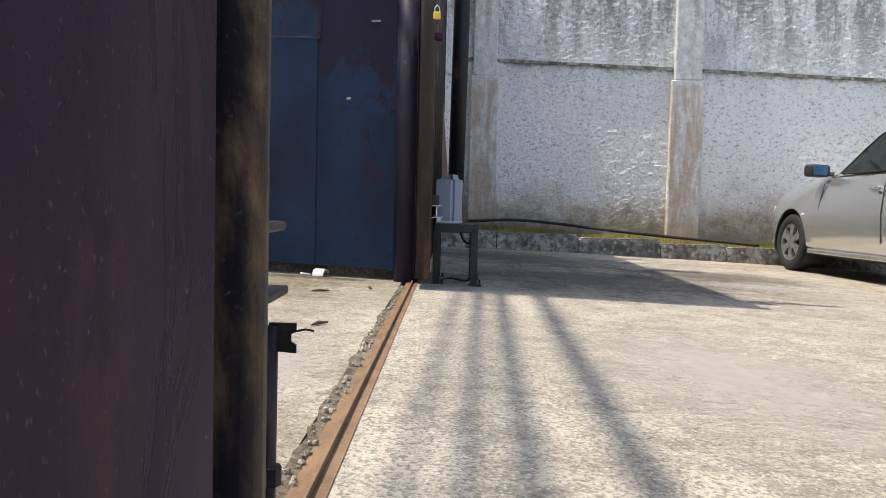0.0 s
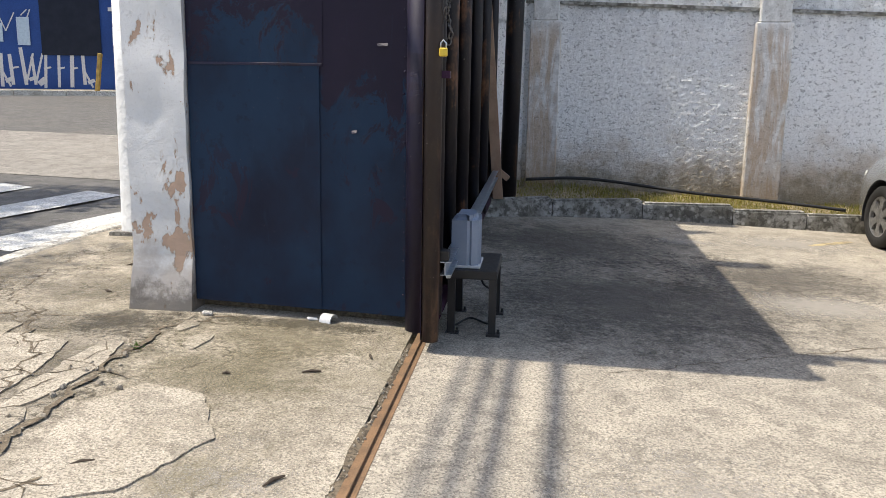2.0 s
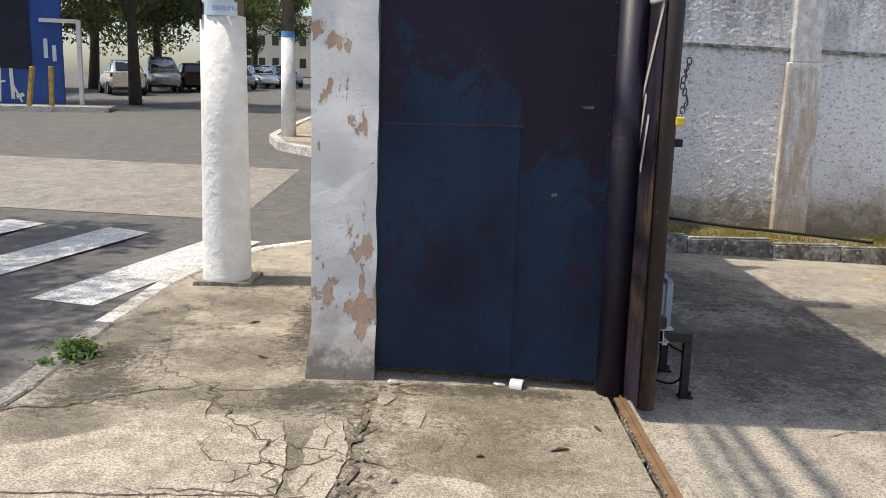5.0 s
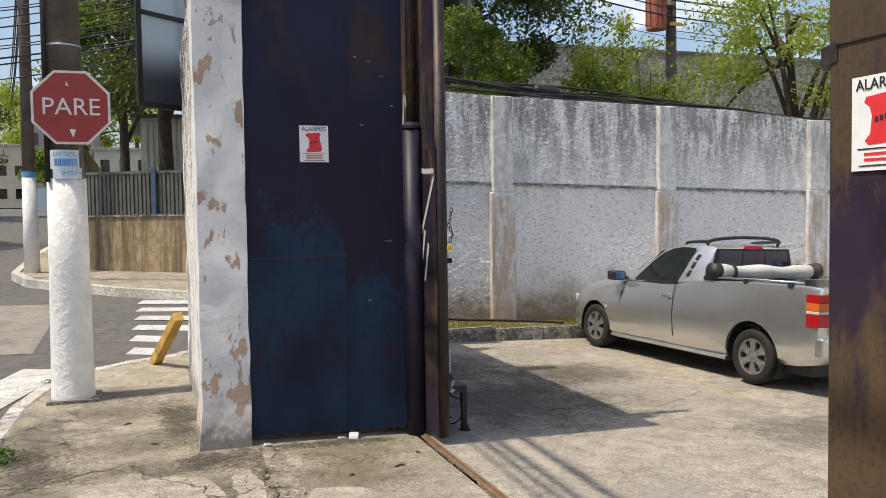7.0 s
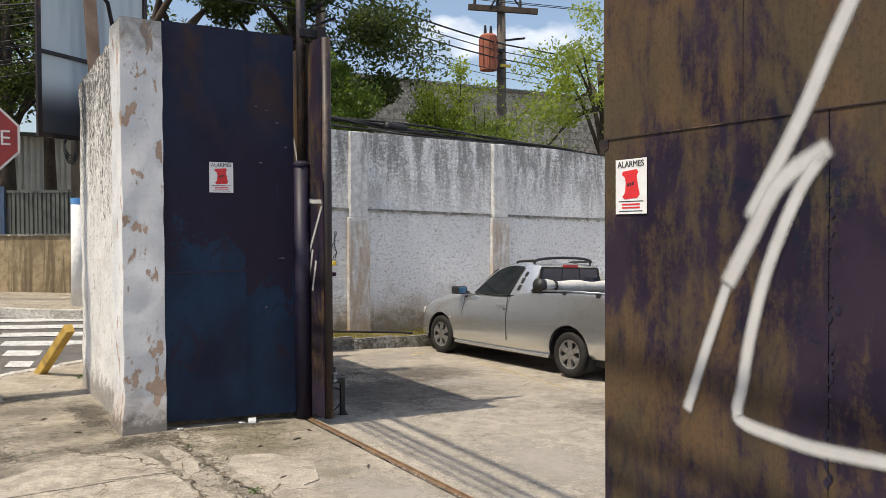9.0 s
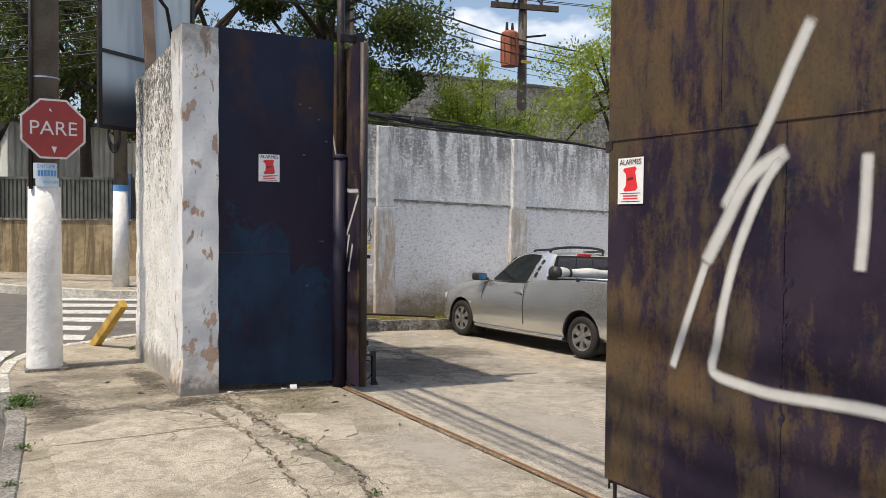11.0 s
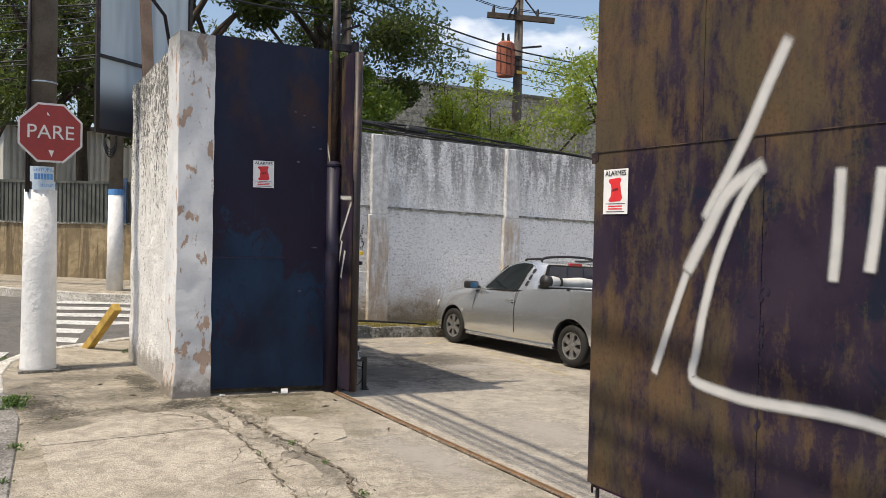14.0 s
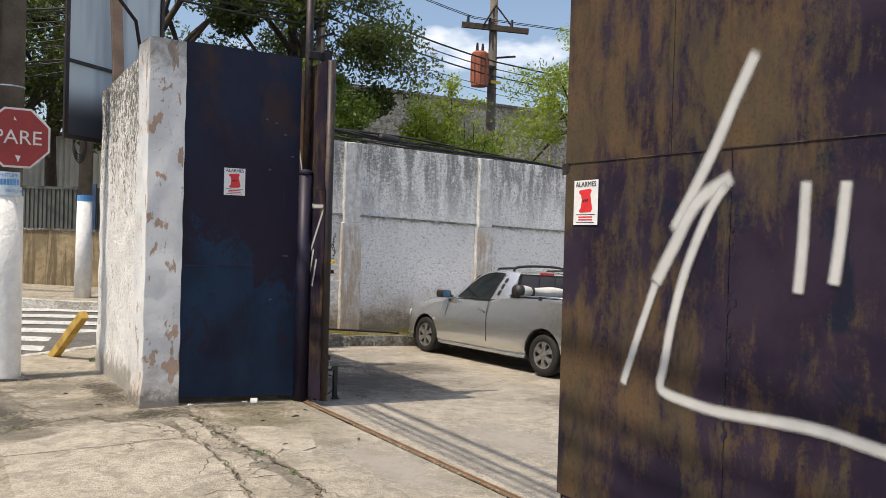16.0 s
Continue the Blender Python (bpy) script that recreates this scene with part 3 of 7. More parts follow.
TARP = plain("white_rolled_tarpaulin", (0.66, 0.65, 0.60), (0.52, 0.51, 0.47), 4, 0.6, 0.0, 0.4, 14, 0.02)

# ---- makers ----
PLACE = {}


def thing(name, at, label, category, group="", kind=""):
    """An Empty at the thing's base; its parts are built in world metres."""
    ob = new(name)
    ob.location = at
    ob.empty_display_size = 0.1
    PLACE[ob.name] = Matrix.Translation(at)
    return tagged(ob, label, category, group, kind)


def root_of(ob):
    while ob.parent:
        ob = ob.parent
    return ob


def part(name, bm, material, parent=None, label="", smooth=False, own=False):
    """Links bm as one mesh under parent. own: bm is already in the thing's own axes."""
    me = bpy.data.meshes.new(name)
    if parent is not None and not own:
        bm.transform(PLACE[root_of(parent).name].inverted())
    bmesh.ops.recalc_face_normals(bm, faces=bm.faces)
    bm.to_mesh(me)
    bm.free()
    for m in material if isinstance(material, (list, tuple)) else (material,):
        me.materials.append(m)
    if smooth:
        for p in me.polygons:
            p.use_smooth = True
    ob = new(name, me)
    if parent is not None:
        ob.parent = parent
    if label:
        ob["label"] = label
    return ob


def solid(name, bm, material, label, category, group="", kind="", smooth=False):
    """A thing that is one mesh."""
    return tagged(part(name, bm, material, None, "", smooth), label, category, group, kind)


def box(x0, x1, y0, y1, z0, z1, bevel=0.0, bm=None, segs=1):
    b = bm or bmesh.new()
    r = bmesh.ops.create_cube(b, size=1.0)
    vs = r["verts"]
    for v in vs:
        v.co = Vector(((x0 + x1) / 2 + v.co.x * (x1 - x0), (y0 + y1) / 2 + v.co.y * (y1 - y0), (z0 + z1) / 2 + v.co.z * (z1 - z0)))
    if bevel:
        es = list({e for v in vs for e in v.link_edges})
        bmesh.ops.bevel(b, geom=es, offset=bevel, segments=segs, affect="EDGES", profile=0.5)
    return b


def tube(path, radii, sides=12, bm=None, caps=True):
    """A pipe along a path, with one radius for each point (or one for all)."""
    b = bm or bmesh.new()
    path = [Vector(p) for p in path]
    radii = radii if isinstance(radii, (list, tuple)) else [radii] * len(path)
    rings, side = [], None
    for i, p in enumerate(path):
        d = (path[min(i + 1, len(path) - 1)] - path[max(i - 1, 0)]).normalized()
        if side is None:
            side = d.orthogonal().normalized()
        side = (side - d * side.dot(d)).normalized()
        up = d.cross(side)
        rings.append([b.verts.new(p + (side * math.cos(a) + up * math.sin(a)) * radii[i]) for a in (2 * math.pi * k / sides for k in range(sides))])
    for q, r in zip(rings, rings[1:]):
        for k in range(sides):
            b.faces.new((q[k], q[(k + 1) % sides], r[(k + 1) % sides], r[k]))
    if caps:
        b.faces.new(rings[0][::-1])
        b.faces.new(rings[-1])
    return b


def prism(outline, depth, axis="z", at=0.0, bm=None):
    """A flat outline given thickness along an axis. Outline in the two other axes, in xyz order."""
    b = bm or bmesh.new()

    def put(p, h):
        return {"x": (h, p[0], p[1]), "y": (p[0], h, p[1]), "z": (p[0], p[1], h)}[axis]
    lo = [b.verts.new(put(p, at)) for p in outline]
    hi = [b.verts.new(put(p, at + depth)) for p in outline]
    n = len(outline)
    b.faces.new(lo[::-1])
    b.faces.new(hi)
    for i in range(n):
        b.faces.new((lo[i], lo[(i + 1) % n], hi[(i + 1) % n], hi[i]))
    return b


def smooth_path(points, per=8):
    """Points along a curve through the given ones."""
    p = [Vector(q) for q in points]
    p = [p[0] * 2 - p[1]] + p + [p[-1] * 2 - p[-2]]
    out = []
    for a, b, c, d in zip(p, p[1:], p[2:], p[3:]):
        for k in range(per):
            t = k / per
            out.append(0.5 * ((2 * b) + (c - a) * t + (2 * a - 5 * b + 4 * c - d) * t * t + (3 * b - a - 3 * c + d) * t ** 3))
    return out + [p[-2]]


def stroke(name, points, width, x, parent, material, per=6):
    """A sprayed stroke on an upright sheet that faces -x; points are (y, z)."""
    pts = [Vector((q[0], q[1])) for q in smooth_path([(a, b, 0) for a, b in points], per)]
    bm = bmesh.new()
    uv = bm.loops.layers.uv.new("UVMap")
    rows = []
    for i, p in enumerate(pts):
        d = (pts[min(i + 1, len(pts) - 1)] - pts[max(i - 1, 0)]).normalized()
        n = Vector((-d.y, d.x)) * width / 2
        rows.append((bm.verts.new((x, p.x - n.x, p.y - n.y)), bm.verts.new((x, p.x + n.x, p.y + n.y))))
    for i, (a, b) in enumerate(zip(rows, rows[1:])):
        f = bm.faces.new((a[0], b[0], b[1], a[1]))
        for k, (lo, v) in enumerate(zip(f.loops, (0, 0, 1, 1))):
            lo[uv].uv = ((i + (k in (1, 2))) / (len(rows) - 1), v)
    return part(name, bm, material, parent)


def lettering(name, text, size, material, m, parent, label="", depth=0.001):
    """Raised flat lettering as a mesh; m places its own x-y plane."""
    cu = bpy.data.curves.new(name, "FONT")
    cu.body, cu.size, cu.align_x, cu.align_y, cu.extrude, cu.resolution_u = text, size, "CENTER", "CENTER", depth, 3
    tmp = bpy.data.objects.new(name, cu)
    scene.collection.objects.link(tmp)
    bpy.context.view_layer.update()
    me = bpy.data.meshes.new_from_object(tmp.evaluated_get(bpy.context.evaluated_depsgraph_get()))
    bpy.data.objects.remove(tmp)
    bm = bmesh.new()
    bm.from_mesh(me)
    bpy.data.meshes.remove(me)
    bm.transform(m)
    return part(name, bm, material, parent, label)


def sticker(at, m, parent_place, label):
    """An alarm sticker, 0.215 x 0.27 m: heading, red scroll mark, lines of small print."""
    s = thing("alarm_sticker", at, label, "sticker", "alarm stickers")
    full = Matrix.Translation(at) @ m

    def sheet(name, x0, x1, y0, y1, z, mat, label=""):
        b = box(x0, x1, y0, y1, z, z + 0.0012)
        b.transform(full)
        part(name, b, mat, s, label)
    sheet("sheet", -0.1075, 0.1075, -0.135, 0.135, 0.0, STICK_WHITE)
    lettering("heading", "ALARMES", 0.044, STICK_BLACK, full @ Matrix.Translation((0, 0.109, 0.003)), s, "black printed heading")
    out = [(-0.055, 0.075), (0.04, 0.083), (0.052, 0.068), (0.04, 0.05), (0.055, -0.02), (0.062, -0.04), (0.045, -0.058), (-0.045, -0.062), (-0.06, -0.05), (-0.04, -0.03), (-0.035, 0.02), (-0.042, 0.045), (-0.062, 0.06)]
    b = prism(out, 0.001, "z", 0.0016)
    b.transform(full)
    part("mark", b, STICK_RED, s, "red scroll-shaped mark")
    b = bmesh.new()
    for k in range(3):
        box(-0.024 + k * 0.017, -0.012 + k * 0.017, 0.0 + k * 0.003, 0.016 + k * 0.003, 0.003, 0.0036, bm=b)
    b.transform(full)
    part("mark_bars", b, STICK_BLACK, s)
    for y, h, w, mat in ((-0.073, 0.004, 0.085, STICK_BLACK), (-0.088, 0.008, 0.062, STICK_RED), (-0.104, 0.008, 0.062, STICK_RED), (-0.121, 0.004, 0.08, STICK_BLACK)):
        sheet("print_line", -w, w, y - h / 2, y + h / 2, 0.0016, mat)
    return s


FACE_S = Matrix.Rotation(radians(90), 4, "X")                                      # faces -y
FACE_W = Matrix.Rotation(radians(-90), 4, "Z") @ Matrix.Rotation(radians(90), 4, "X")   # faces -x

# ---- ground ----
def rise(y):
    return 0.045 * min(max(0.0, y - 9.0), 11.0) + 0.0265 * min(max(0.0, y - 20.0), 120.0)


def floor_z(x, y):
    """The paved level: level on the footway, falling gently into the yard, rising up the street."""
    return (-0.04 * max(0.0, x + 1.556) if y < 10.3 else 0.0) + rise(y)


def road_z(x, y):
    fade = min(1.0, max(0.0, (11.5 - y) / 2.0))
    return rise(y) - 0.09 - 0.06 * min(max(0.0, x + 1.6), 14.0) * fade


def sheet_mesh(xs, ys, z):
    b = bmesh.new()
    g = [[b.verts.new((x, y, z(x, y))) for x in xs] for y in ys]
    for r, s in zip(g, g[1:]):
        for i in range(len(xs) - 1):
            b.faces.new((r[i], r[i + 1], s[i + 1], s[i]))
    return b


far = [-400, -150, -80, -50, -35]
xs = far + [-25 + 2.5 * i for i in range(9)] + [-2.5, -1.6, 0, 2, 4, 6, 8, 10, 12.4, 16, 24, 40, 80, 200, 400]
ys = [-400, -150, -60, -30, -15, -8, -4, 0, 3, 6, 9, 9.5, 10, 10.5, 11, 11.5, 12, 14, 16, 20, 25, 30, 40, 50, 60, 69, 100, 200, 400]
solid("ground", sheet_mesh(xs, ys, road_z), ASPHALT, "grey asphalt roadway patched and worn, rising up the street", "road", kind="structure")

# worn concrete carriageway across the junction
b = sheet_mesh([-26 + 2 * i for i in range(12)] + [-3.6], [10.3, 11.4, 12.6, 13.6, 14.6], lambda x, y: road_z(x, y + 0.0) + 0.006)
for v in b.verts:
    v.co.y += -0.13 * (v.co.x + 3.6)
    v.co.z = road_z(v.co.x, v.co.y) + 0.006
solid("road", b, WORN_ROAD, "pale worn concrete strip of the crossing road", "road", kind="structure")

KERB_LINE = [(-3.75, -40), (-3.85, -6), (-3.82, -2), (-3.62, 1.5), (-3.44, 3.5), (-3.36, 4.6), (-3.42, 5.8), (-3.40, 6.9), (-3.26, 7.8), (-2.95, 8.55), (-2.5, 8.98), (-1.9, 9.3), (-1.0, 9.8), (0.0, 10.5)]


def kerb_x(y):
    for (x0, y0), (x1, y1) in zip(KERB_LINE, KERB_LINE[1:]):
        if y0 <= y <= y1:
            return x0 + (x1 - x0) * (y - y0) / (y1 - y0)
    return KERB_LINE[-1][0]


ys = [-40, -20, -10, -6, -4, -3, -2, -1, 0, 1, 2, 3, 3.5, 4, 4.6, 5, 5.4, 5.8, 6.4, 6.9, 7.4, 7.8, 8.2, 8.55, 8.8, 8.98, 9.15, 9.3, 9.55, 9.8, 10.1, 10.28]
b = bmesh.new()
rows = []
for y in ys:
    x0 = kerb_x(y) + 0.14
    cols = [x0, min(max(x0 + 0.01, -1.556), -0.45), -0.285]
    rows.append([b.verts.new((x, y, floor_z(x, y))) for x in cols])
for r, s in zip(rows, rows[1:]):
    for i in range(2):
        b.faces.new((r[i], r[i + 1], s[i + 1], s[i]))
geo = bmesh.ops.extrude_face_region(b, geom=list(b.faces))
for v in geo["geom"]:
    if isinstance(v, bmesh.types.BMVert):
        v.co.z -= 0.25
solid("pavement", b, PAVE, "pale cracked concrete footway with stains and grit", "pavement", kind="structure")

# whitewashed kerb stones along the footway
kerb = thing("kerb", (-3.4, 5, 0), "low concrete kerb with worn whitewash along the footway", "kerb", kind="structure")
for (x0, y0), (x1, y1) in zip(KERB_LINE[1:], KERB_LINE[2:]):
    n = max(1, round(math.hypot(x1 - x0, y1 - y0) / 0.9))
    for k in range(n):
        p, q = Vector((x0 + (x1 - x0) * k / n, y0 + (y1 - y0) * k / n)), Vector((x0 + (x1 - x0) * (k + 1) / n, y0 + (y1 - y0) * (k + 1) / n))
        d = (q - p).normalized()
        s = Vector((d.y, -d.x)) * 0.142
        q = q - d * 0.008
        out = [p, q, q + s, p + s]
        b = prism([(v.x, v.y) for v in out], 0.30, "z", -0.285 + rise(p.y) + random.uniform(-0.006, 0.004))
        bmesh.ops.bevel(b, geom=[e for e in b.edges if e.verts[0].co.z > -0.1 and e.verts[1].co.z > -0.1], offset=0.012, segments=1, affect="EDGES")
        part("kerb_stone", b, KERB_WHITE if p.y > 5.2 else KERB, kerb)

# yard floor
xs = [-0.19, 0.5, 1.5, 2.5, 4, 6, 8, 10, 14.2]
solid_yard = bmesh.new()
g = [[solid_yard.verts.new((x, y, floor_z(x, 0))) for x in xs] for y in (-12.2, -8, -4, 0, 2, 4, 6, 8, 10.25)]
for r, s in zip(g, g[1:]):
    for i in range(len(xs) - 1):
        solid_yard.faces.new((r[i], r[i + 1], s[i + 1], s[i]))
solid("yard_floor", solid_yard, YARD, "weathered pale concrete yard floor, stained in patches", "floor", kind="structure")

# the gate's rail, with a crumbled joint beside it
b = box(-0.225, -0.216, -6.0, 9.6, -0.085, -0.038)
box(-0.2155, -0.190, -6.0, 9.6, -0.062, -0.052, bm=b)
box(-0.2545, -0.2255, -6.0, 9.6, -0.062, -0.050, bm=b)
solid("gate_rail", b, RUST, "rusty steel angle rail set in the concrete under the sliding gate", "rail")
random.seed(3)
b = bmesh.new()
left, right, prev = [], [], None
y = -6.0
while y < 4.7:
    w = 0.266 + 0.02 * random.random() + (0.008 if 1.0 < y < 3.6 else 0)
    left.append((-w, y))
    y += random.uniform(0.03, 0.09)
vs = [(b.verts.new((x, yy, floor_z(x, yy) + 0.004 + random.uniform(0, 0.003))), b.verts.new((-0.242, yy, -0.058))) for x, yy in left]
for p, q in zip(vs, vs[1:]):
    b.faces.new((p[0], p[1], q[1], q[0]))
solid("rail_joint", b, SOIL, "crumbled mortar and grit in the joint beside the rail", "joint", kind="structure")
b = bmesh.new()
for k in range(260):
    yy = random.uniform(-1.0, 4.6)
    xx = random.uniform(-0.282, -0.25)
    r = random.uniform(0.003, 0.009)
    mt = Matrix.Translation((xx, yy, floor_z(xx, yy) + 0.006)) @ Euler((random.random() * 6, random.random() * 6, 0)).to_matrix().to_4x4() @ Matrix.Diagonal((r, r * random.uniform(0.6, 1.2), r * 0.7, 1))
    bmesh.ops.create_icosphere(b, subdivisions=1, radius=1.0, matrix=mt)
solid("grit", b, PAVE, "loose grit and crumbs of mortar along the rail", "grit", kind="stuff")

# cracks filled with soil
random.seed(11)


def crack(points, width, mat=SOIL, rag=0.03):
    width *= 0.55
    b = bmesh.new()
    pts = []
    for (x0, y0), (x1, y1) in zip(points, points[1:]):
        n = max(2, int(math.hypot(x1 - x0, y1 - y0) / 0.045))
        for k in range(n):
            t = k / n
            pts.append(Vector((x0 + (x1 - x0) * t + random.uniform(-rag, rag), y0 + (y1 - y0) * t + random.uniform(-rag, rag))))
    pts.append(Vector(points[-1]))
    rows = []
    for i, p in enumerate(pts):
        d = (pts[min(i + 1, len(pts) - 1)] - pts[max(i - 1, 0)]).normalized()
        w = width * random.uniform(0.35, 1.5) * (0.25 if i in (0, len(pts) - 1) else 1)
        n = Vector((-d.y, d.x)) * w / 2
        rows.append([b.verts.new((q.x, q.y, floor_z(q.x, q.y) + (0.0102 if -3.2 < q.x < -0.8 and 0.7 < q.y < 4.4 else 0.0035))) for q in (p - n, p + n)])
    for r, s in zip(rows, rows[1:]):
        b.faces.new((r[0], r[1], s[1], s[0]))
    return b


CRACKS = [
    ([(-2.40, 4.75), (-2.21, 4.4), (-1.95, 4.03), (-1.80, 3.55), (-1.73, 3.25), (-1.76, 2.59), (-1.85, 1.74), (-1.9, 0.6)], 0.026),
    ([(-1.30, 4.86), (-1.56, 4.55), (-1.54, 3.99), (-1.50, 3.3), (-1.40, 2.6), (-1.37, 1.95), (-1.55, 1.35), (-1.6, 0.4)], 0.045),
    ([(-1.23, 2.94), (-1.5, 2.47), (-1.72, 2.3)], 0.02),
    ([(-2.36, 3.56), (-2.1, 3.57), (-1.79, 3.56)], 0.02),
    ([(-1.86, 4.05), (-1.62, 3.92), (-1.56, 3.91)], 0.016),
    ([(-2.95, 6.3), (-2.89, 5.8), (-2.73, 5.0), (-2.40, 4.75)], 0.014),
    ([(-3.3, 4.3), (-2.9, 4.45), (-2.40, 4.75)], 0.03),
    ([(-3.3, 3.2), (-2.7, 3.35), (-2.36, 3.56)], 0.012),
    ([(-3.4, 1.2), (-2.6, 1.25), (-1.9, 1.2)], 0.012),
]
rng_c = random.Random(77)
for pts, w in CRACKS[:2] * 2 + CRACKS[2:7]:
    for (x0, y0), (x1, y1) in zip(pts, pts[1:]):
        f = rng_c.uniform(0.1, 0.9)
        x, y, a = x0 + (x1 - x0) * f, y0 + (y1 - y0) * f, rng_c.uniform(0, 6.283)
        run = [(x, y)]
        for _ in range(rng_c.randint(2, 5)):
            a += rng_c.uniform(-0.7, 0.7)
            x, y = x + math.cos(a) * 0.11, y + math.sin(a) * 0.11
            if not (-3.2 < x < -1.1 and 1.2 < y < 4.8):
                break
            run.append((x, y))
        if len(run) > 1:
            CRACKS.append((run, rng_c.uniform(0.006, 0.02)))
for pts, w in CRACKS:
    solid("crack", crack(pts, w), SOIL, "soil-filled crack across the concrete footway", "crack", "pavement cracks", "structure")
for pts, w in (([(0.74, 4.49), (1.66, 5.01), (2.28, 5.34), (3.2, 5.9)], 0.012), ([(1.2, 6.8), (2.0, 6.9), (3.0, 7.1)], 0.008)):
    solid("crack", crack(pts, w, rag=0.02), SOIL, "thin dark crack in the yard's concrete", "crack", "yard cracks", "structure")
# broken crust of the footway, lying a little proud between the cracks
rng_s = random.Random(31)
for x, y, r in ((-1.62, 2.15, 0.20), (-1.66, 2.75, 0.17), (-1.62, 3.25, 0.14), (-1.69, 3.7, 0.12), (-1.2, 2.55, 0.24), (-1.05, 3.15, 0.16), (-2.15, 4.05, 0.13), (-1.75, 1.6, 0.14), (-2.0, 3.3, 0.16), (-2.35, 4.35, 0.12), (-1.3, 4.4, 0.09), (-1.45, 4.62, 0.07)):
    b = bmesh.new()
    n = 22
    a0 = rng_s.random() * 6
    rim = []
    for k in range(n):
        a = 2 * math.pi * k / n
        q = r * (1 + 0.35 * noise.noise((math.cos(a) * 1.6 + a0, math.sin(a) * 1.6, a0))) * rng_s.uniform(0.93, 1.07)
        rim.append((x + q * 0.62 * math.cos(a), y + q * 1.25 * math.sin(a)))
    up = [b.verts.new((px, py, floor_z(px, py) + 0.007 + rng_s.uniform(-0.001, 0.002))) for px, py in rim]
    down = [b.verts.new((x + (px - x) * 1.05, y + (py - y) * 1.05, floor_z(px, py) - 0.004)) for px, py in rim]
    mid = b.verts.new((x, y, floor_z(x, y) + 0.009))
    for k in range(n):
        j = (k + 1) % n
        b.faces.new((up[k], up[j], mid))
        b.faces.new((down[k], down[j], up[j], up[k]))
    solid("slab_piece", b, PAVE, "broken piece of pale concrete crust in the footway", "slab piece", "broken slab pieces", "structure")
# worn pale slabs with ragged edges, parted by a straight joint
rng_p = random.Random(61)


def ragged(points, step, rag):
    out = []
    for (x0, y0), (x1, y1) in zip(points, points[1:] + points[:1]):
        n = max(1, int(math.hypot(x1 - x0, y1 - y0) / step))
        for k in range(n):
            out.append((x0 + (x1 - x0) * k / n + rng_p.uniform(-rag, rag), y0 + (y1 - y0) * k / n + rng_p.uniform(-rag, rag)))
    return out


for out in ([(-3.14, 3.52), (-2.36, 3.535), (-1.80, 3.565), (-1.80, 3.74), (-1.84, 4.01), (-1.90, 4.25), (-2.14, 4.34), (-2.48, 4.31), (-2.63, 4.15), (-2.88, 3.98), (-3.16, 3.85)],
            [(-3.16, 0.7), (-1.95, 0.7), (-1.89, 1.74), (-1.80, 2.59), (-1.77, 3.25), (-1.80, 3.545), (-2.36, 3.515), (-3.14, 3.50)],
            [(-1.70, 3.30), (-1.62, 3.46), (-1.58, 3.66), (-1.57, 3.98), (-1.63, 4.28), (-1.72, 4.32), (-1.76, 4.02), (-1.72, 3.72)],
            [(-1.33, 2.7), (-0.95, 2.9), (-0.80, 3.35), (-1.0, 3.75), (-1.28, 3.8), (-1.42, 3.5), (-1.36, 3.1)]):
    rim = ragged(out, 0.05, 0.009)
    b = bmesh.new()
    up = [b.verts.new((x, y, floor_z(x, y) + 0.0085 + rng_p.uniform(-0.0015, 0.001))) for x, y in rim]
    down = [b.verts.new((x, y, floor_z(x, y) - 0.004)) for x, y in rim]
    f = b.faces.new(up)
    bmesh.ops.triangulate(b, faces=[f])
    for k in range(len(rim)):
        j = (k + 1) % len(rim)
        b.faces.new((down[k], down[j], up[j], up[k]))
    solid("slab_piece", b, SLAB, "pale worn concrete slab of the footway with a ragged edge", "slab piece", "broken slab pieces", "structure")
# loose rubble in the broken joint
for k in range(46):
    x, y, r = rng_p.gauss(-1.53, 0.07), rng_p.uniform(2.3, 4.3), rng_p.uniform(0.008, 0.024)
    b = bmesh.new()
    bmesh.ops.create_icosphere(b, subdivisions=1, radius=1.0, matrix=Matrix.Translation((x, y, floor_z(x, y) + 0.006)) @ Euler((rng_p.random() * 6, rng_p.random() * 6, 0)).to_matrix().to_4x4() @ Matrix.Diagonal((r, r * 0.75, r * 0.55, 1)))
    solid("stone", b, SLAB, "small chip of broken concrete in the joint", "stone", "loose stones")
# stains, worn patches and painted shade
def stain(x, y, rx, ry, mat, lift, label):
    b = bmesh.new()
    uv = b.loops.layers.uv.new("UVMap")
    rings = [[(x + rx * r * math.cos(a), y + ry * r * math.sin(a), r) for a in (2 * math.pi * k / 24 for k in range(24))] for r in (0.05, 0.4, 0.7, 1.0)]
    vs = [[(b.verts.new((px, py, floor_z(px, min(py, 10.0)) + lift)), r) for px, py, r in ring] for ring in rings]

    def face(q):
        f = b.faces.new([v for v, _ in q])
        for lp, (_, r) in zip(f.loops, q):
            lp[uv].uv = (r, 0)
    for p, q in zip(vs, vs[1:]):
        for k in range(24):
            face((p[k], q[k], q[(k + 1) % 24], p[(k + 1) % 24]))
    face(vs[0])
    solid("stain", b, mat, label, "stain", "ground stains", "structure")


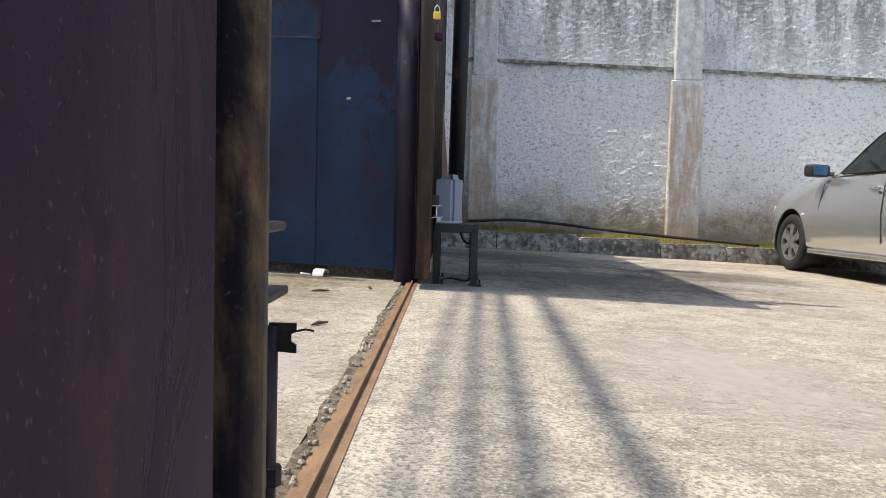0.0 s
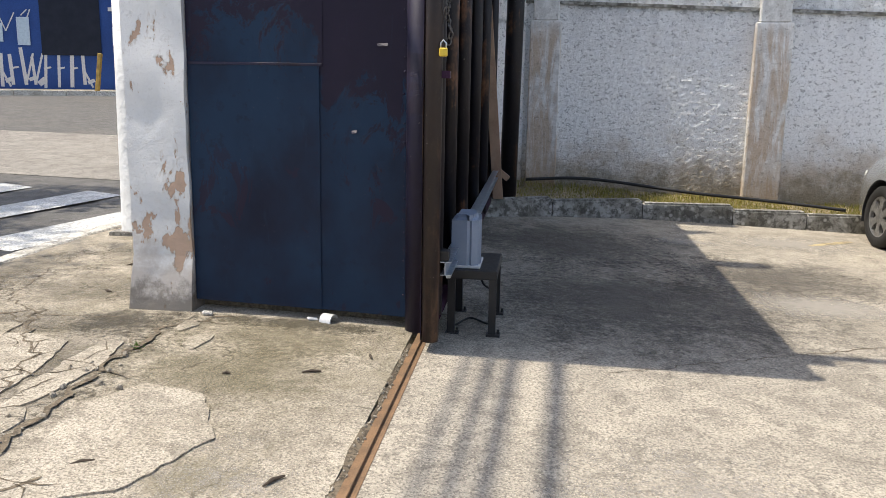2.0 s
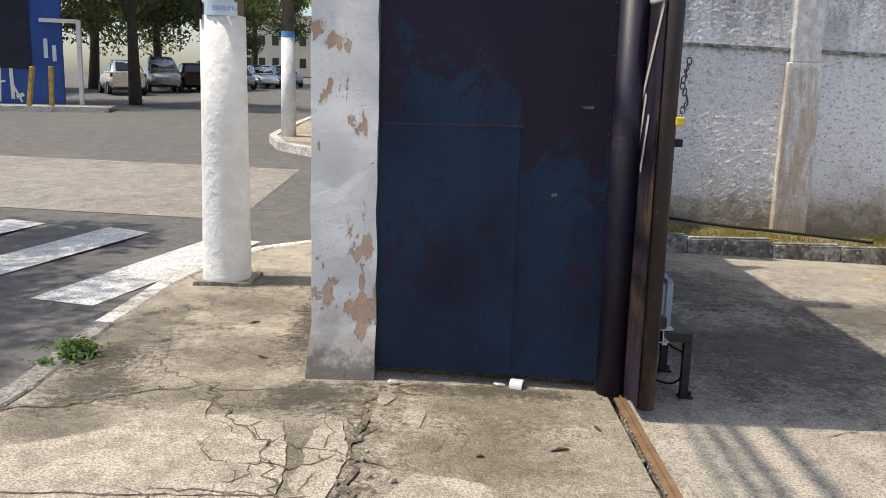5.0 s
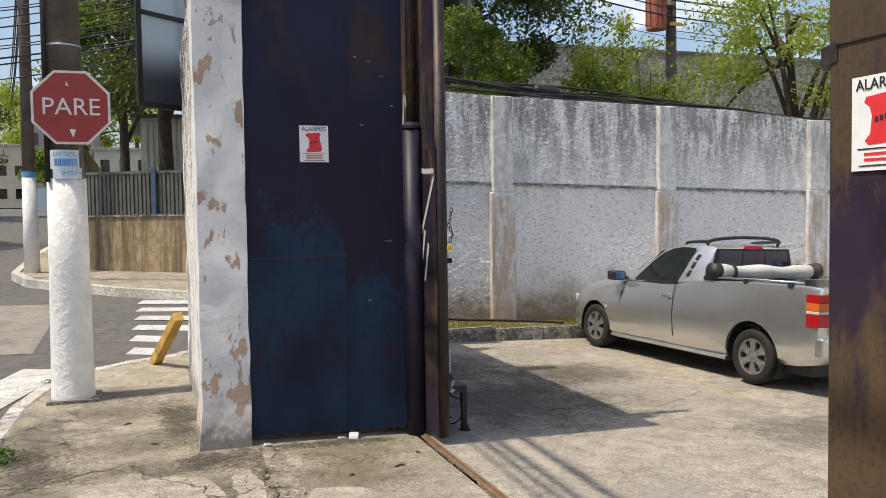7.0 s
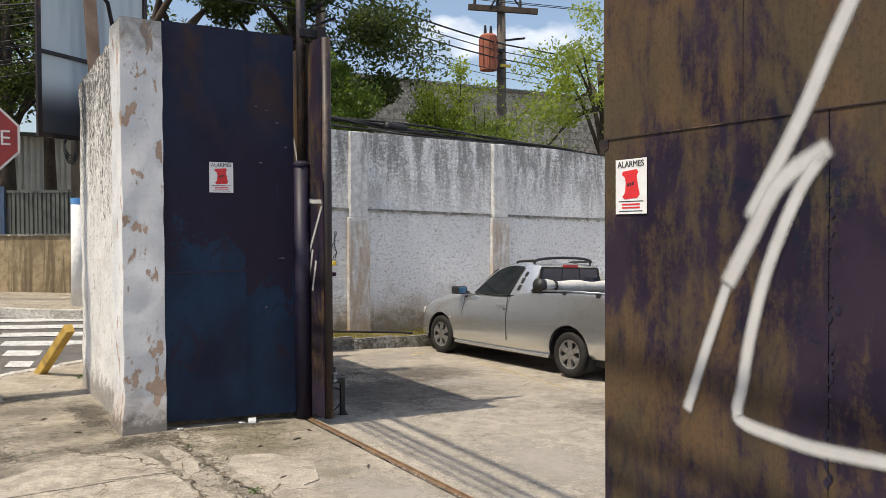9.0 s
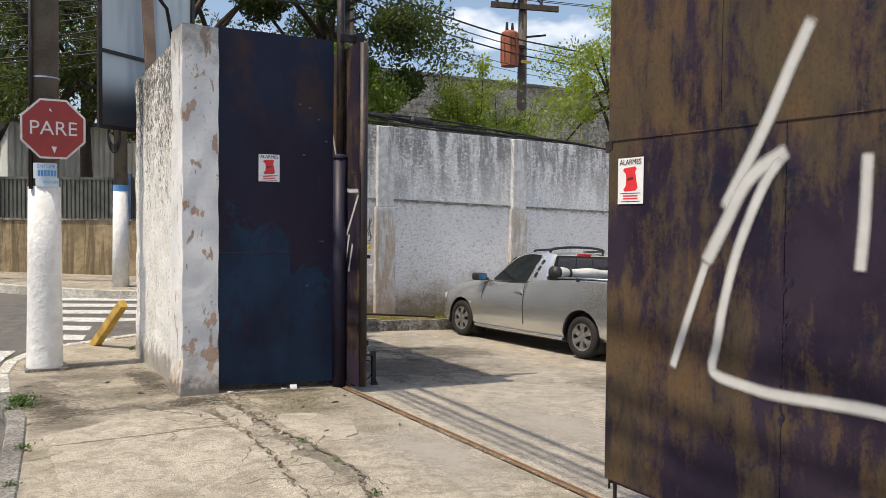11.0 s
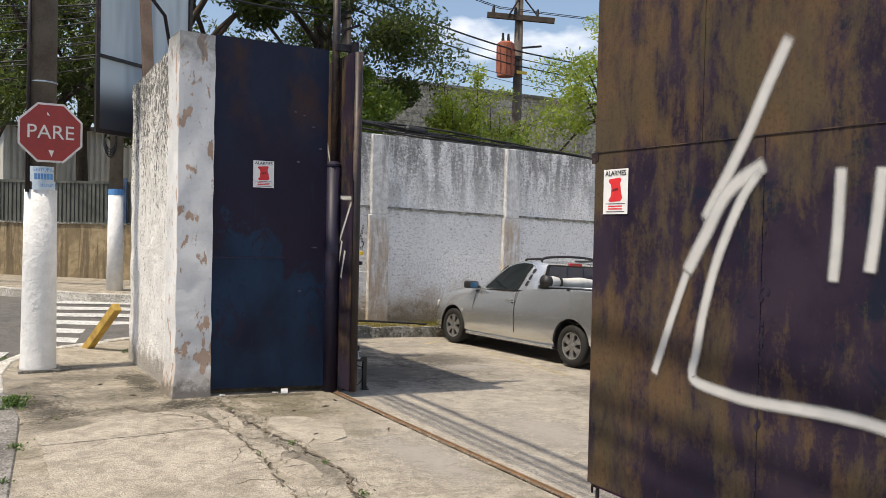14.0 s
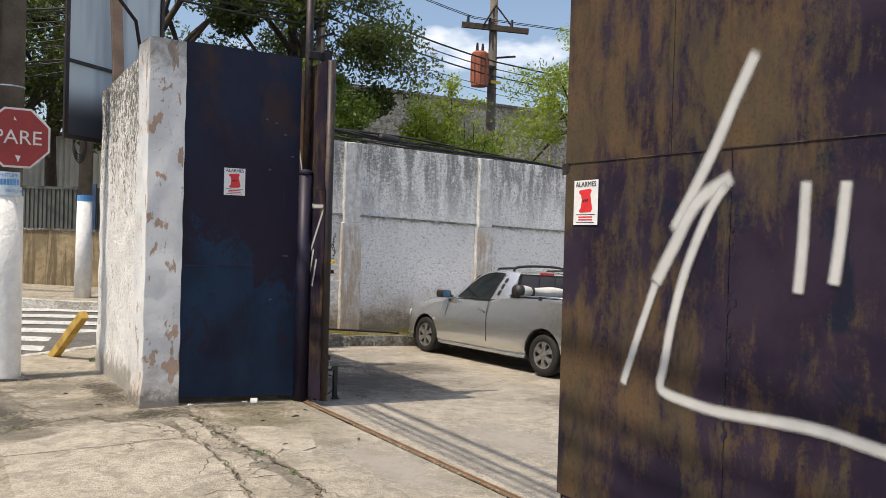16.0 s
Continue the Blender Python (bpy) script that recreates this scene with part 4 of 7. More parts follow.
LIFT = 0.0012
for x, y, rx, ry, mat, label in (
        # the ground by the kerb and the weed is darkened in patches
        (-2.98, 4.75, 0.36, 0.55, STAIN_AND_SHADE, "black patch on broken setts by the kerb"), (-3.05, 5.2, 0.28, 0.25, STAIN_AND_SHADE, "black patch under the weed"), (-1.8, 4.62, 0.42, 0.36, STAIN_AND_SHADE, "dark grey worn patch before the pillar"), (-2.0, 6.0, 0.28, 1.1, STAIN_AND_SHADE, "black dirt along the street wall's foot"),
        # the thin strip along the blue panel paints the shade of its gap
        (-2.35, 5.3, 0.9, 0.55, STAIN_DARK, "grey dirt on the footway before the wall"), (-2.5, 6.4, 0.7, 0.7, STAIN_DARK, "grey dirt on the footway by the pole"), (-0.9, 4.82, 0.75, 0.14, STAIN_AND_SHADE, "black line painted as shade along the blue panel's foot"),
        (-0.95, 4.55, 0.95, 0.42, STAIN_OLIVE, "olive damp stain at the blue panel's foot"), (-1.0, 4.0, 0.75, 0.7, STAIN_OLIVE, "faint olive stain on the footway"), (-1.75, 3.9, 0.45, 0.75, STAIN_DARK, "dirt along the broken slab"),
        (-2.3, 4.6, 0.8, 0.35, STAIN_DARK, "dirt in the broken footway"), (-1.5, 2.4, 0.22, 1.2, STAIN_DARK, "dirt along the cracked joint"), (-3.05, 5.5, 0.5, 0.9, STAIN_DARK, "dark patch beside the kerb"), (-2.95, 4.2, 0.5, 0.5, STAIN_DARK, "dark patch by the kerb"),
        (-2.6, 7.2, 0.6, 0.5, STAIN_DARK, "dirt round the pole's foot"), (-2.55, 2.6, 0.7, 0.8, STAIN_PALE, "pale worn slab surface"), (-2.35, 3.9, 0.4, 0.3, STAIN_PALE, "pale worn slab surface"),
        # the large yard patches paint the gate's shade darker on the stained floor
        (-0.65, 2.2, 0.5, 1.3, STAIN_PALE, "pale worn patch of footway"), (1.0, 5.9, 1.7, 1.5, YARD_STAIN_SHADE, "dark stain and painted shade on the yard floor"), (0.6, 7.8, 1.5, 1.4, YARD_STAIN_SHADE, "dark stain and painted shade on the yard floor"), (2.1, 7.0, 1.2, 0.9, YARD_STAIN_SHADE, "dark stain and painted shade on the yard floor"),
        (2.7, 8.6, 0.8, 0.5, STAIN_PALE, "pale flaking patch of yard floor"), (2.3, 6.2, 0.7, 0.4, STAIN_PALE, "pale flaking patch of yard floor"), (1.7, 8.3, 0.35, 0.2, STAIN_PALE, "pale flaking patch of yard floor"), (3.0, 4.2, 1.0, 0.7, STAIN_DARK, "dark stain and painted shade on the yard floor"),
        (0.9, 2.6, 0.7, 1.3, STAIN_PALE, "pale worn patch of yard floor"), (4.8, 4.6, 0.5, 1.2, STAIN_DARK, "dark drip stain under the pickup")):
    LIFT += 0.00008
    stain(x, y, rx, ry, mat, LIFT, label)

# faded bay lines in the yard
for x0, y0, x1, y1 in ((3.25, 5.35, 3.5, 7.6), (2.9, 8.6, 3.4, 9.0), (3.3, 5.0, 4.6, 4.9)):
    b = bmesh.new()
    d = Vector((x1 - x0, y1 - y0)).normalized()
    n = Vector((-d.y, d.x)) * 0.05
    rows = []
    for k in range(13):
        p = Vector((x0 + (x1 - x0) * k / 12, y0 + (y1 - y0) * k / 12))
        w = random.uniform(0.3, 1.0)
        rows.append([b.verts.new((q.x, q.y, floor_z(q.x, 0) + 0.003)) for q in (p - n * w, p + n * w)])
    for r, s in zip(rows, rows[1:]):
        b.faces.new((r[0], r[1], s[1], s[0]))
    solid("bay_line", b, ROAD_YELLOW, "faded yellow parking line on the yard floor", "line", "bay lines", "structure")

# zebra crossings
za = thing("zebra_crossing", (-6, 8, -0.09), "worn white zebra crossing over the dark main street", "crossing", kind="structure")
for k in range(7):
    x0, y0 = -4.0 - 1.27 * k, 6.62 + 0.30 * k
    b = bmesh.new()
    vs = [b.verts.new((x, y, road_z(x, y) + 0.005)) for x, y in ((x0 - 0.27, y0 + 0.08), (x0 + 0.27, y0 - 0.08), (x0 + 0.92, y0 + 2.6), (x0 + 0.40, y0 + 2.8))]
    b.faces.new(vs)
    part("stripe", b, ROAD_WHITE, za)
zb = thing("zebra_crossing", (-1, 12, 0), "worn white zebra crossing over the side street", "crossing", kind="structure")
for k in range(6):
    x0, y0 = -2.5 + 0.02 * k, 9.75 + 0.86 * k
    b = bmesh.new()
    vs = [b.verts.new((x, y, road_z(x, y) + 0.012)) for x, y in ((x0, y0 + 0.1), (x0 + 2.6, y0 - 0.75), (x0 + 2.7, y0 - 0.37), (x0 + 0.1, y0 + 0.5))]
    b.faces.new(vs)
    part("stripe", b, ROAD_WHITE, zb)

# ---- walls of the yard ----
TOPS = [(0.3, 3.45), (2.0, 3.41), (2.8, 3.38), (5.66, 3.31), (7.0, 3.28), (8.7, 3.15), (14.2, 3.05)]
wall = thing("wall_north", (7, 10.25, 0), "white roughcast boundary wall, grimy along its top and muddy at its foot", "wall", kind="structure")
out = [(0.1, -0.7), (14.2, -0.7)] + [(x, z) for x, z in TOPS[::-1]] + [(0.1, 3.45)]
part("wall_core", prism(out, 0.16, "y", 10.262), ROUGHCAST, wall)
# thrown plaster: a fine uneven skin over the wall
nx, nz = 640, 200
gx = np.linspace(0.12, 9.8, nx)
tops = np.interp(gx, [p[0] for p in TOPS], [p[1] for p in TOPS])
verts = []
for j in range(nz):
    for i in range(nx):
        x, z = gx[i], -0.15 + (tops[i] + 0.15) * j / (nz - 1)
        d = noise.noise((x * 11.0, z * 14.0, 2.0)) * 0.45 + noise.noise((x * 26.0, z * 30.0, 7.0)) * 0.6
        verts.append((float(x), 10.252 - 0.009 * d - 0.005 * max(0.0, d - 0.3), float(z)))
k = np.arange(nx * nz).reshape(nz, nx)
quads = np.stack([k[:-1, :-1], k[:-1, 1:], k[1:, 1:], k[1:, :-1]], -1).reshape(-1, 4)
me = bpy.data.meshes.new("plaster_skin")
me.from_pydata([(x - 7, y - 10.25, z) for x, y, z in verts], [], quads.tolist())
me.materials.append(ROUGHCAST)
skin = new("plaster_skin", me)
skin.parent = wall
b = bmesh.new()
pts = [(0.1, 2.16), (2.8, 2.085), (5.66, 2.0), (8.68, 1.92), (14.2, 1.76)]
for (x0, z0), (x1, z1) in zip(pts, pts[1:]):
    prism([(x0, z0 - 0.02), (x1, z1 - 0.02), (x1, z1 + 0.015), (x0, z0 + 0.015)], 0.03, "y", 10.226, bm=b)
part("joint_band", b, MOSSY, wall, "dark mossy joint between the wall's two lifts")
for x, w in ((0.36, 0.15), (2.80, 0.17), (5.67, 0.17), (8.70, 0.18), (11.6, 0.18)):
    zt = np.interp(x, [p[0] for p in TOPS], [p[1] for p in TOPS]) - 0.01
    b = bmesh.new()
    for z0, z1, k in ((-0.7, 1.95, 1.15), (1.95, float(zt), 0.95)):
        box(x - w * k, x + w * k, 10.16, 10.30, z0, z1, 0.012, b)
    part("pilaster", b, PILASTER, wall, "lighter plastered pilaster, brown at its foot")
wall_w = thing("wall_corner", (-0.8, 8.9, 0), "white roughcast wall across the yard's cut corner", "wall", kind="structure")
b = prism([(-1.66, 7.42), (0.14, 10.24), (0.04, 10.36), (-1.76, 7.52)], 4.0, "z", -0.6)
part("wall_face", b, ROUGHCAST, wall_w)
b = prism([(14.2, 10.4), (14.36, 10.4), (14.36, -12.3), (14.2, -12.3)], 4.0, "z", -0.9)
solid("wall_east", b, ROUGHCAST, "plain white boundary wall of the yard", "wall", kind="structure")
solid("wall_south", prism([(-0.2, -12.3), (14.2, -12.3), (14.2, -12.46), (-0.2, -12.46)], 4.0, "z", -0.8), ROUGHCAST, "plain white boundary wall of the yard", "wall", kind="structure")
solid("wall_west", prism([(-0.28, -12.3), (-0.12, -12.3), (-0.12, -5.2), (-0.28, -5.2)], 4.0, "z", -0.6), ROUGHCAST, "plain white street wall beside the gate", "wall", kind="structure")

# planted strip along the wall
EDGE = [(-0.42, 8.75), (0.05, 9.02), (0.5, 9.2), (1.5, 9.50), (3.6, 9.58), (14.2, 9.62)]


def edge_y(x):
    return float(np.interp(x, [p[0] for p in EDGE], [p[1] for p in EDGE]))


strip = thing("planting_kerb", (4, 9.6, 0), "mossy grey kerb stones edging the planted strip", "kerb", kind="structure")
x = -0.4
random.seed(5)
while x < 14:
    x1 = x + random.uniform(0.75, 1.0)
    p, q = Vector((x, edge_y(x))), Vector((x1 - 0.01, edge_y(x1)))
    d = (q - p).normalized()
    n = Vector((-d.y, d.x)) * 0.13
    z0, h = floor_z(x, 0), random.uniform(0.15, 0.175)
    b = prism([(v.x, v.y) for v in (p, q, q + n, p + n)], h + 0.2, "z", z0 - 0.2)
    bmesh.ops.bevel(b, geom=[e for e in b.edges if min(v.co.z for v in e.verts) > z0], offset=0.02, segments=2, affect="EDGES")
    part("kerb_stone", b, MOSSY, strip)
    x = x1
b = bmesh.new()
xs = [-0.3 + 0.25 * i for i in range(59)]
lo = [b.verts.new((x, edge_y(x) + 0.12, floor_z(x, 0) + 0.125 + random.uniform(-0.01, 0.015))) for x in xs]
hi = [b.verts.new((x, 10.27, floor_z(x, 0) + 0.19 + random.uniform(-0.02, 0.02))) for x in xs]
for i in range(len(xs) - 1):
    b.faces.new((lo[i], lo[i + 1], hi[i + 1], hi[i]))
solid("planting_bed", b, BED_SOIL, "dry soil of the narrow planted strip", "soil", kind="structure")


def blades(n, where, length, width, seed):
    """Grass blades as bent slips: where() gives a foot."""
    rng = random.Random(seed)
    vs, fs = [], []
    for _ in range(n):
        x, y, z, k = where(rng)
        a, lean = rng.random() * 6.283, rng.uniform(0.1, 0.9)
        h = length * rng.uniform(0.4, 1.0) * k
        dx, dy = math.cos(a), math.sin(a)
        w = width * rng.uniform(0.6, 1.2)
        i = len(vs)
        vs += [(x - dy * w, y + dx * w, z), (x + dy * w, y - dx * w, z), (x + dx * h * lean * 0.4 + dy * w * 0.7, y + dy * h * lean * 0.4 - dx * w * 0.7, z + h * 0.6),
               (x + dx * h * lean * 0.4 - dy * w * 0.7, y + dy * h * lean * 0.4 + dx * w * 0.7, z + h * 0.6), (x + dx * h * lean, y + dy * h * lean, z + h * (1 - 0.35 * lean))]
        fs += [(i, i + 1, i + 2, i + 3), (i + 3, i + 2, i + 4)]
    me = bpy.data.meshes.new("grass")
    me.from_pydata(vs, [], fs)
    return me


def bed(rng):
    x = rng.uniform(-0.3, 9.5)
    y = rng.uniform(edge_y(x) + 0.1, 10.22)
    k = 0.5 + 0.9 * max(0.0, noise.noise(Vector((x * 1.3, y * 2, 0.5))) + 0.35)
    return x, y, floor_z(x, 0) + 0.13 + 0.06 * (y - edge_y(x)) / 0.7, k


me = blades(15000, bed, 0.085, 0.0035, 2)
me.materials.append(GRASS)
tagged(new("grass", me), "short sparse grass, green and straw-coloured, along the wall", "grass", kind="stuff")
hose = smooth_path([(0.2, 10.05, 0.20), (0.9, 10.1, 0.22), (2.0, 9.95, 0.12), (2.6, 9.98, 0.07), (3.2, 9.9, 0.03), (3.6, 9.8, 0.0)], 8)
solid("hose", tube(hose, 0.018, 8), CABLE, "black plastic hose lying along the wall's foot", "hose", smooth=True)

# ---- gate pillar and street wall ----
def rough_block(x0, x1, y0, y1, z0, z1, step, amount, seed):
    """A plastered block with uneven faces and arrises."""
    b = box(x0, x1, y0, y1, z0, z1)
    for ax, (lo, hi) in enumerate(((x0, x1), (y0, y1), (z0, z1))):
        n = max(1, round((hi - lo) / step))
        for k in range(1, n):
            co = [0, 0, 0]
            co[ax] = lo + (hi - lo) * k / n
            no = [0, 0, 0]
            no[ax] = 1
            bmesh.ops.bisect_plane(b, geom=list(b.verts) + list(b.edges) + list(b.faces), plane_co=co, plane_no=no)
    for v in b.verts:
        p = v.co * 4.0 + Vector((seed, seed * 2, 0))
        v.co += Vector((noise.noise(p), noise.noise(p + Vector((9, 0, 0))), noise.noise(p + Vector((0, 9, 0))) * 0.6)) * amount
    return b


def foot_flare(b):
    """Spreads a pillar's foot a little, as plaster does over its footing."""
    for v in b.verts:
        k = max(0.0, 0.30 - v.co.z) / 0.30
        v.co.x += 0.035 * min(k, 1.0) * (-1 if v.co.x < -1.7 else 0)
        v.co.y -= 0.030 * min(k, 1.0) * (1 if v.co.y < 5.1 else 0)
    return b


solid("gate_pillar", foot_flare(rough_block(-1.87, -1.532, 4.905, 5.38, -0.25, 3.52, 0.05, 0.013, 1.0)), PILLAR_WHITE, "white gate pillar, paint peeled to brown render in patches", "pillar", smooth=False)
b = rough_block(-1.842, -1.64, 5.36, 7.55, -0.25, 3.44, 0.05, 0.016, 4.0)
for v in b.verts:
    if v.co.z > 3.2:
        v.co.z -= 0.04 * (v.co.y - 5.4)
solid("wall_street", b, SIDE_WHITE, "white street wall streaked black by rain along its top", "wall", kind="structure")


# ---- fixed blue panel between pillar and gate post ----
panel = thing("steel_panel", (-0.93, 4.94, 0), "dark blue painted sheet-steel panel beside the gate, flaking paint", "gate panel")
for x0, x1, za, zb, z1, y in ((-1.526, -0.806, 0.062, 0.035, 1.362, 4.930), (-1.526, -0.786, 1.355, 1.355, 3.535, 4.934), (-0.812, -0.335, 0.035, 0.012, 3.535, 4.9375)):
    b = prism([(x0, za), (x1, zb), (x1, z1), (x0, z1)], 0.003, "y", y)
    part("sheet", b, BLUE_STEEL, panel)
part("lap_edge", box(-1.52, -0.79, 4.9262, 4.9298, 1.352, 1.366, 0.001), POST_STEEL, panel)
b = bmesh.new()
for x in (-1.49, -0.8, -0.36):
    box(x - 0.02, x + 0.02, 4.945, 4.985, 0.06, 3.53, bm=b)
for z in (0.12, 1.4, 3.5):
    box(-1.49, -0.36, 4.945, 4.984, z - 0.02, z + 0.02, bm=b)
part("frame", b, DARK_STEEL, panel)
random.seed(21)
for k in range(26):
    z = 0.15 + k * 0.083 + random.uniform(-0.02, 0.02)
    r = random.uniform(0.004, 0.008)
    b = bmesh.new()
    bmesh.ops.create_icosphere(b, subdivisions=1, radius=r, matrix=Matrix.Translation((-0.352 + random.uniform(-0.004, 0.004), 4.935, z)))
    part("weld_bead", b, POST_STEEL, panel)
for x, z, w in ((-0.47, 1.47, 0.06), (-0.62, 1.02, 0.03), (-0.5, 2.72, 0.035), (-0.6, 2.83, 0.03), (-0.42, 2.5, 0.03), (-0.66, 2.35, 0.03), (-0.7, 2.86, 0.02)):
    b = bmesh.new()
    vs = [b.verts.new(p) for p in ((x - w / 2, 4.934, z), (x + w / 2, 4.934, z + 0.004), (x + w / 2, 4.920, z - 0.012), (x - w / 3, 4.926, z - 0.014))]
    b.faces.new(vs)
    part("paint_flake", b, POST_STEEL, panel, "curled flake of paint")
sticker((-1.023, 4.9275, 2.199), FACE_S, None, "white alarm sticker with red mark on the blue panel")
# dark sill added behind the panel; its soil colour stands for the gap's shade
solid("gap_shade_sill", box(-1.53, -0.33, 5.05, 5.35, -0.25, 0.028), SOIL, "dark sill added in the gap under the blue panel to stand for its shade", "sill", kind="structure")

post = thing("gate_post", (-0.262, 4.93, -0.06), "purple-blue steel pipe gate post with a thinner pipe on top", "post")
part("pipe", tube([(-0.262, 4.93, -0.08), (-0.262, 4.93, 2.33)], 0.077, 20), POST_STEEL, post, smooth=True)
b = tube([(-0.262, 4.93, 2.325), (-0.262, 4.93, 2.345), (-0.262, 4.93, 2.375)], [0.085, 0.085, 0.045], 20)
part("cap", b, POST_STEEL, post)
part("upper_pipe", tube([(-0.262, 4.93, 2.35), (-0.262, 4.93, 4.75)], 0.041, 14), BROWN_PIPE, post, smooth=True)
b = box(-0.30, -0.10, 4.84, 4.88, 3.52, 3.60, 0.005)
box(-0.13, -0.06, 4.80, 4.92, 3.40, 3.62, bm=b)
part("guide_bracket", b, BLACK_PIPE, post)
b = prism([(-0.19, -0.05), (-0.185, -0.05), (-0.172, 1.1), (-0.176, 2.2), (-0.166, 3.45), (-0.172, 3.45), (-0.182, 2.2), (-0.178, 1.1)], 0.045, "y", 4.83)
part("angle_bar", b, BROWN_PIPE, post, "bent rusty angle bar")

# ---- far sliding leaf, drawn back ----
leaf = thing("gate_leaf", (-0.21, 4.3, -0.05), "sliding steel gate leaf drawn back, dark ribs inside, rusty paint outside", "gate", "gate leaves")
Y0, Y1 = 4.54, 9.25
for y0, y1, z0, z1, x in ((Y0 + 0.02, 5.6, 0.005, 2.17, -0.202), (5.604, 7.4, 0.005, 2.17, -0.202), (7.404, Y1, 0.005, 2.17, -0.202), (Y0 + 0.04, 6.5, 2.16, 3.47, -0.205), (6.504, Y1, 2.16, 3.47, -0.205)):
    part("sheet", box(x, x + 0.003, y0, y1, z0, z1), NEAR_STEEL, leaf)
part("end_pipe", tube([(-0.155, Y0 + 0.045, 0.0), (-0.155, Y0 + 0.045, 3.47)], 0.045, 14), BROWN_PIPE, leaf, "brown end pipe worn to primer", smooth=True)
for y in (4.66, 5.25, 6.05, 7.0, 8.0, 9.1):
    part("rib", tube([(-0.15, y, 0.12), (-0.15, y, 3.42)], 0.046, 12), BLACK_PIPE, leaf, smooth=True)
for z in (0.10, 3.42):
    part("rail", tube([(-0.155, Y0 + 0.08, z), (-0.155, Y1, z)], 0.04, 10), DARK_STEEL, leaf, smooth=True)
b = box(-0.088, -0.083, 4.60, 9.1, 0.335, 0.405)
box(-0.110, -0.055, 4.60, 9.1, 0.400, 0.405, bm=b)
box(-0.110, -0.055, 4.60, 9.1, 0.335, 0.340, bm=b)
part("gear_rack", b, GALV, leaf, "galvanised gear rack")
b = bmesh.new()
for k in range(143):
    y = 4.62 + k * 0.031
    box(-0.082, -0.06, y, y + 0.016, 0.318, 0.334, bm=b)
part("rack_teeth", b, GALV, leaf)
part("rack_stop", box(-0.12, -0.07, 4.61, 4.67, 0.406, 0.46, 0.004), BLACK_PAINT, leaf)
b = box(-0.15, -0.075, Y0 + 0.03, Y0 + 0.085, 1.30, 1.335, 0.003)
part("latch_plate", b, DARK_STEEL, leaf)
part("lock_strap", box(-0.209, -0.2055, Y0 + 0.03, Y0 + 0.06, 1.25, 1.42), BLACK_PAINT, leaf)
b = box(-0.20, -0.12, Y0 + 0.6, Y0 + 0.72, -0.02, 0.07, 0.01)
part("wheel_box", b, PALE_PLASTIC, leaf, "pale wheel housing")
# the star sprayed on the leaf
S = 1.50
for pts in ([(3.789 + S, 2.653), (3.90 + S, 2.30), (4.404 + S, 2.009)], [(4.404 + S, 2.009), (4.133 + S, 1.564), (3.865 + S, 0.771)], [(3.865 + S, 0.771), (3.56 + S, 1.268), (3.059 + S, 1.977)],
            [(3.059 + S, 1.977), (3.495 + S, 2.064), (3.789 + S, 2.653)], [(4.601 + S, 1.381), (4.1 + S, 1.75), (3.658 + S, 1.887)], [(4.004 + S, 1.567), (3.942 + S, 1.971)],
            [(3.30 + S, 1.55), (3.42 + S, 1.2)], [(3.22 + S, 1.45), (3.32 + S, 1.15)]):
    stroke("spray_stroke", pts, 0.06, -0.2085, leaf, SPRAY_GREY)

# chain and padlock on the leaf's end
chain = thing("chain", (-0.085, 4.575, 1.5), "steel chain looped through the gate's end pipe", "chain")
random.seed(8)
for k in range(9):
    b = bmesh.new()
    ang = k * 0.7
    path = [(0.011 * math.cos(a), 0, 0.018 * math.sin(a)) for a in (2 * math.pi * i / 10 for i in range(11))]
    tube(path, 0.0035, 6, b, False)
    b.transform(Matrix.Translation((-0.085 + 0.012 * math.sin(k), 4.575 + 0.01 * math.cos(k * 1.7), 1.47 + 0.028 * k)) @ Euler((random.uniform(-0.4, 0.4), 0, ang)).to_matrix().to_4x4())
    part("link", b, DULL_STEEL, chain, smooth=True)
lock = thing("padlock", (-0.085, 4.55, 1.43), "yellow padlock hanging on the chain", "padlock")
part("body", box(-0.125, -0.085, 4.535, 4.555, 1.40, 1.44, 0.005), YELLOW, lock)
part("shackle", tube([(-0.118, 4.545, 1.44), (-0.118, 4.545, 1.46), (-0.105, 4.545, 1.475), (-0.092, 4.545, 1.46), (-0.092, 4.545, 1.44)], 0.004, 6), GALV, lock, smooth=True)

# post and timber behind the leaf
tall = thing("tall_post", (0.03, 9.3, 0.1), "black steel pipe post with worn paint, standing in the strip", "post")
part("pipe", tube([(0.03, 9.3, 0.05), (0.075, 9.3, 4.1)], 0.088, 16), BLACK_PIPE, tall, smooth=True)
b = box(-0.05, 0.05, -0.014, 0.014, 0.0, 2.1, 0.003)
b.transform(pose(-0.05, 8.95, 0.12, 0, -5, 0))
solid("timber_plank", b, WOOD, "brown timber plank leaning on the wall behind the gate", "plank")
b = box(-0.03, 0.03, -0.02, 0.02, 0.0, 0.62, 0.003)
b.transform(pose(0.04, 9.15, 0.30, 0, -52, 0))
solid("timber_brace", b, WOOD, "short dark timber brace between post and gate", "brace")

# ---- gate motor on its stand ----
stand = thing("motor_stand", (-0.02, 5.15, -0.06), "black steel stand bolted to the floor, carrying the motor", "stand")
part("top", box(-0.155, 0.11, 4.915, 5.40, 0.245, 0.295, 0.004), BLACK_PAINT, stand)
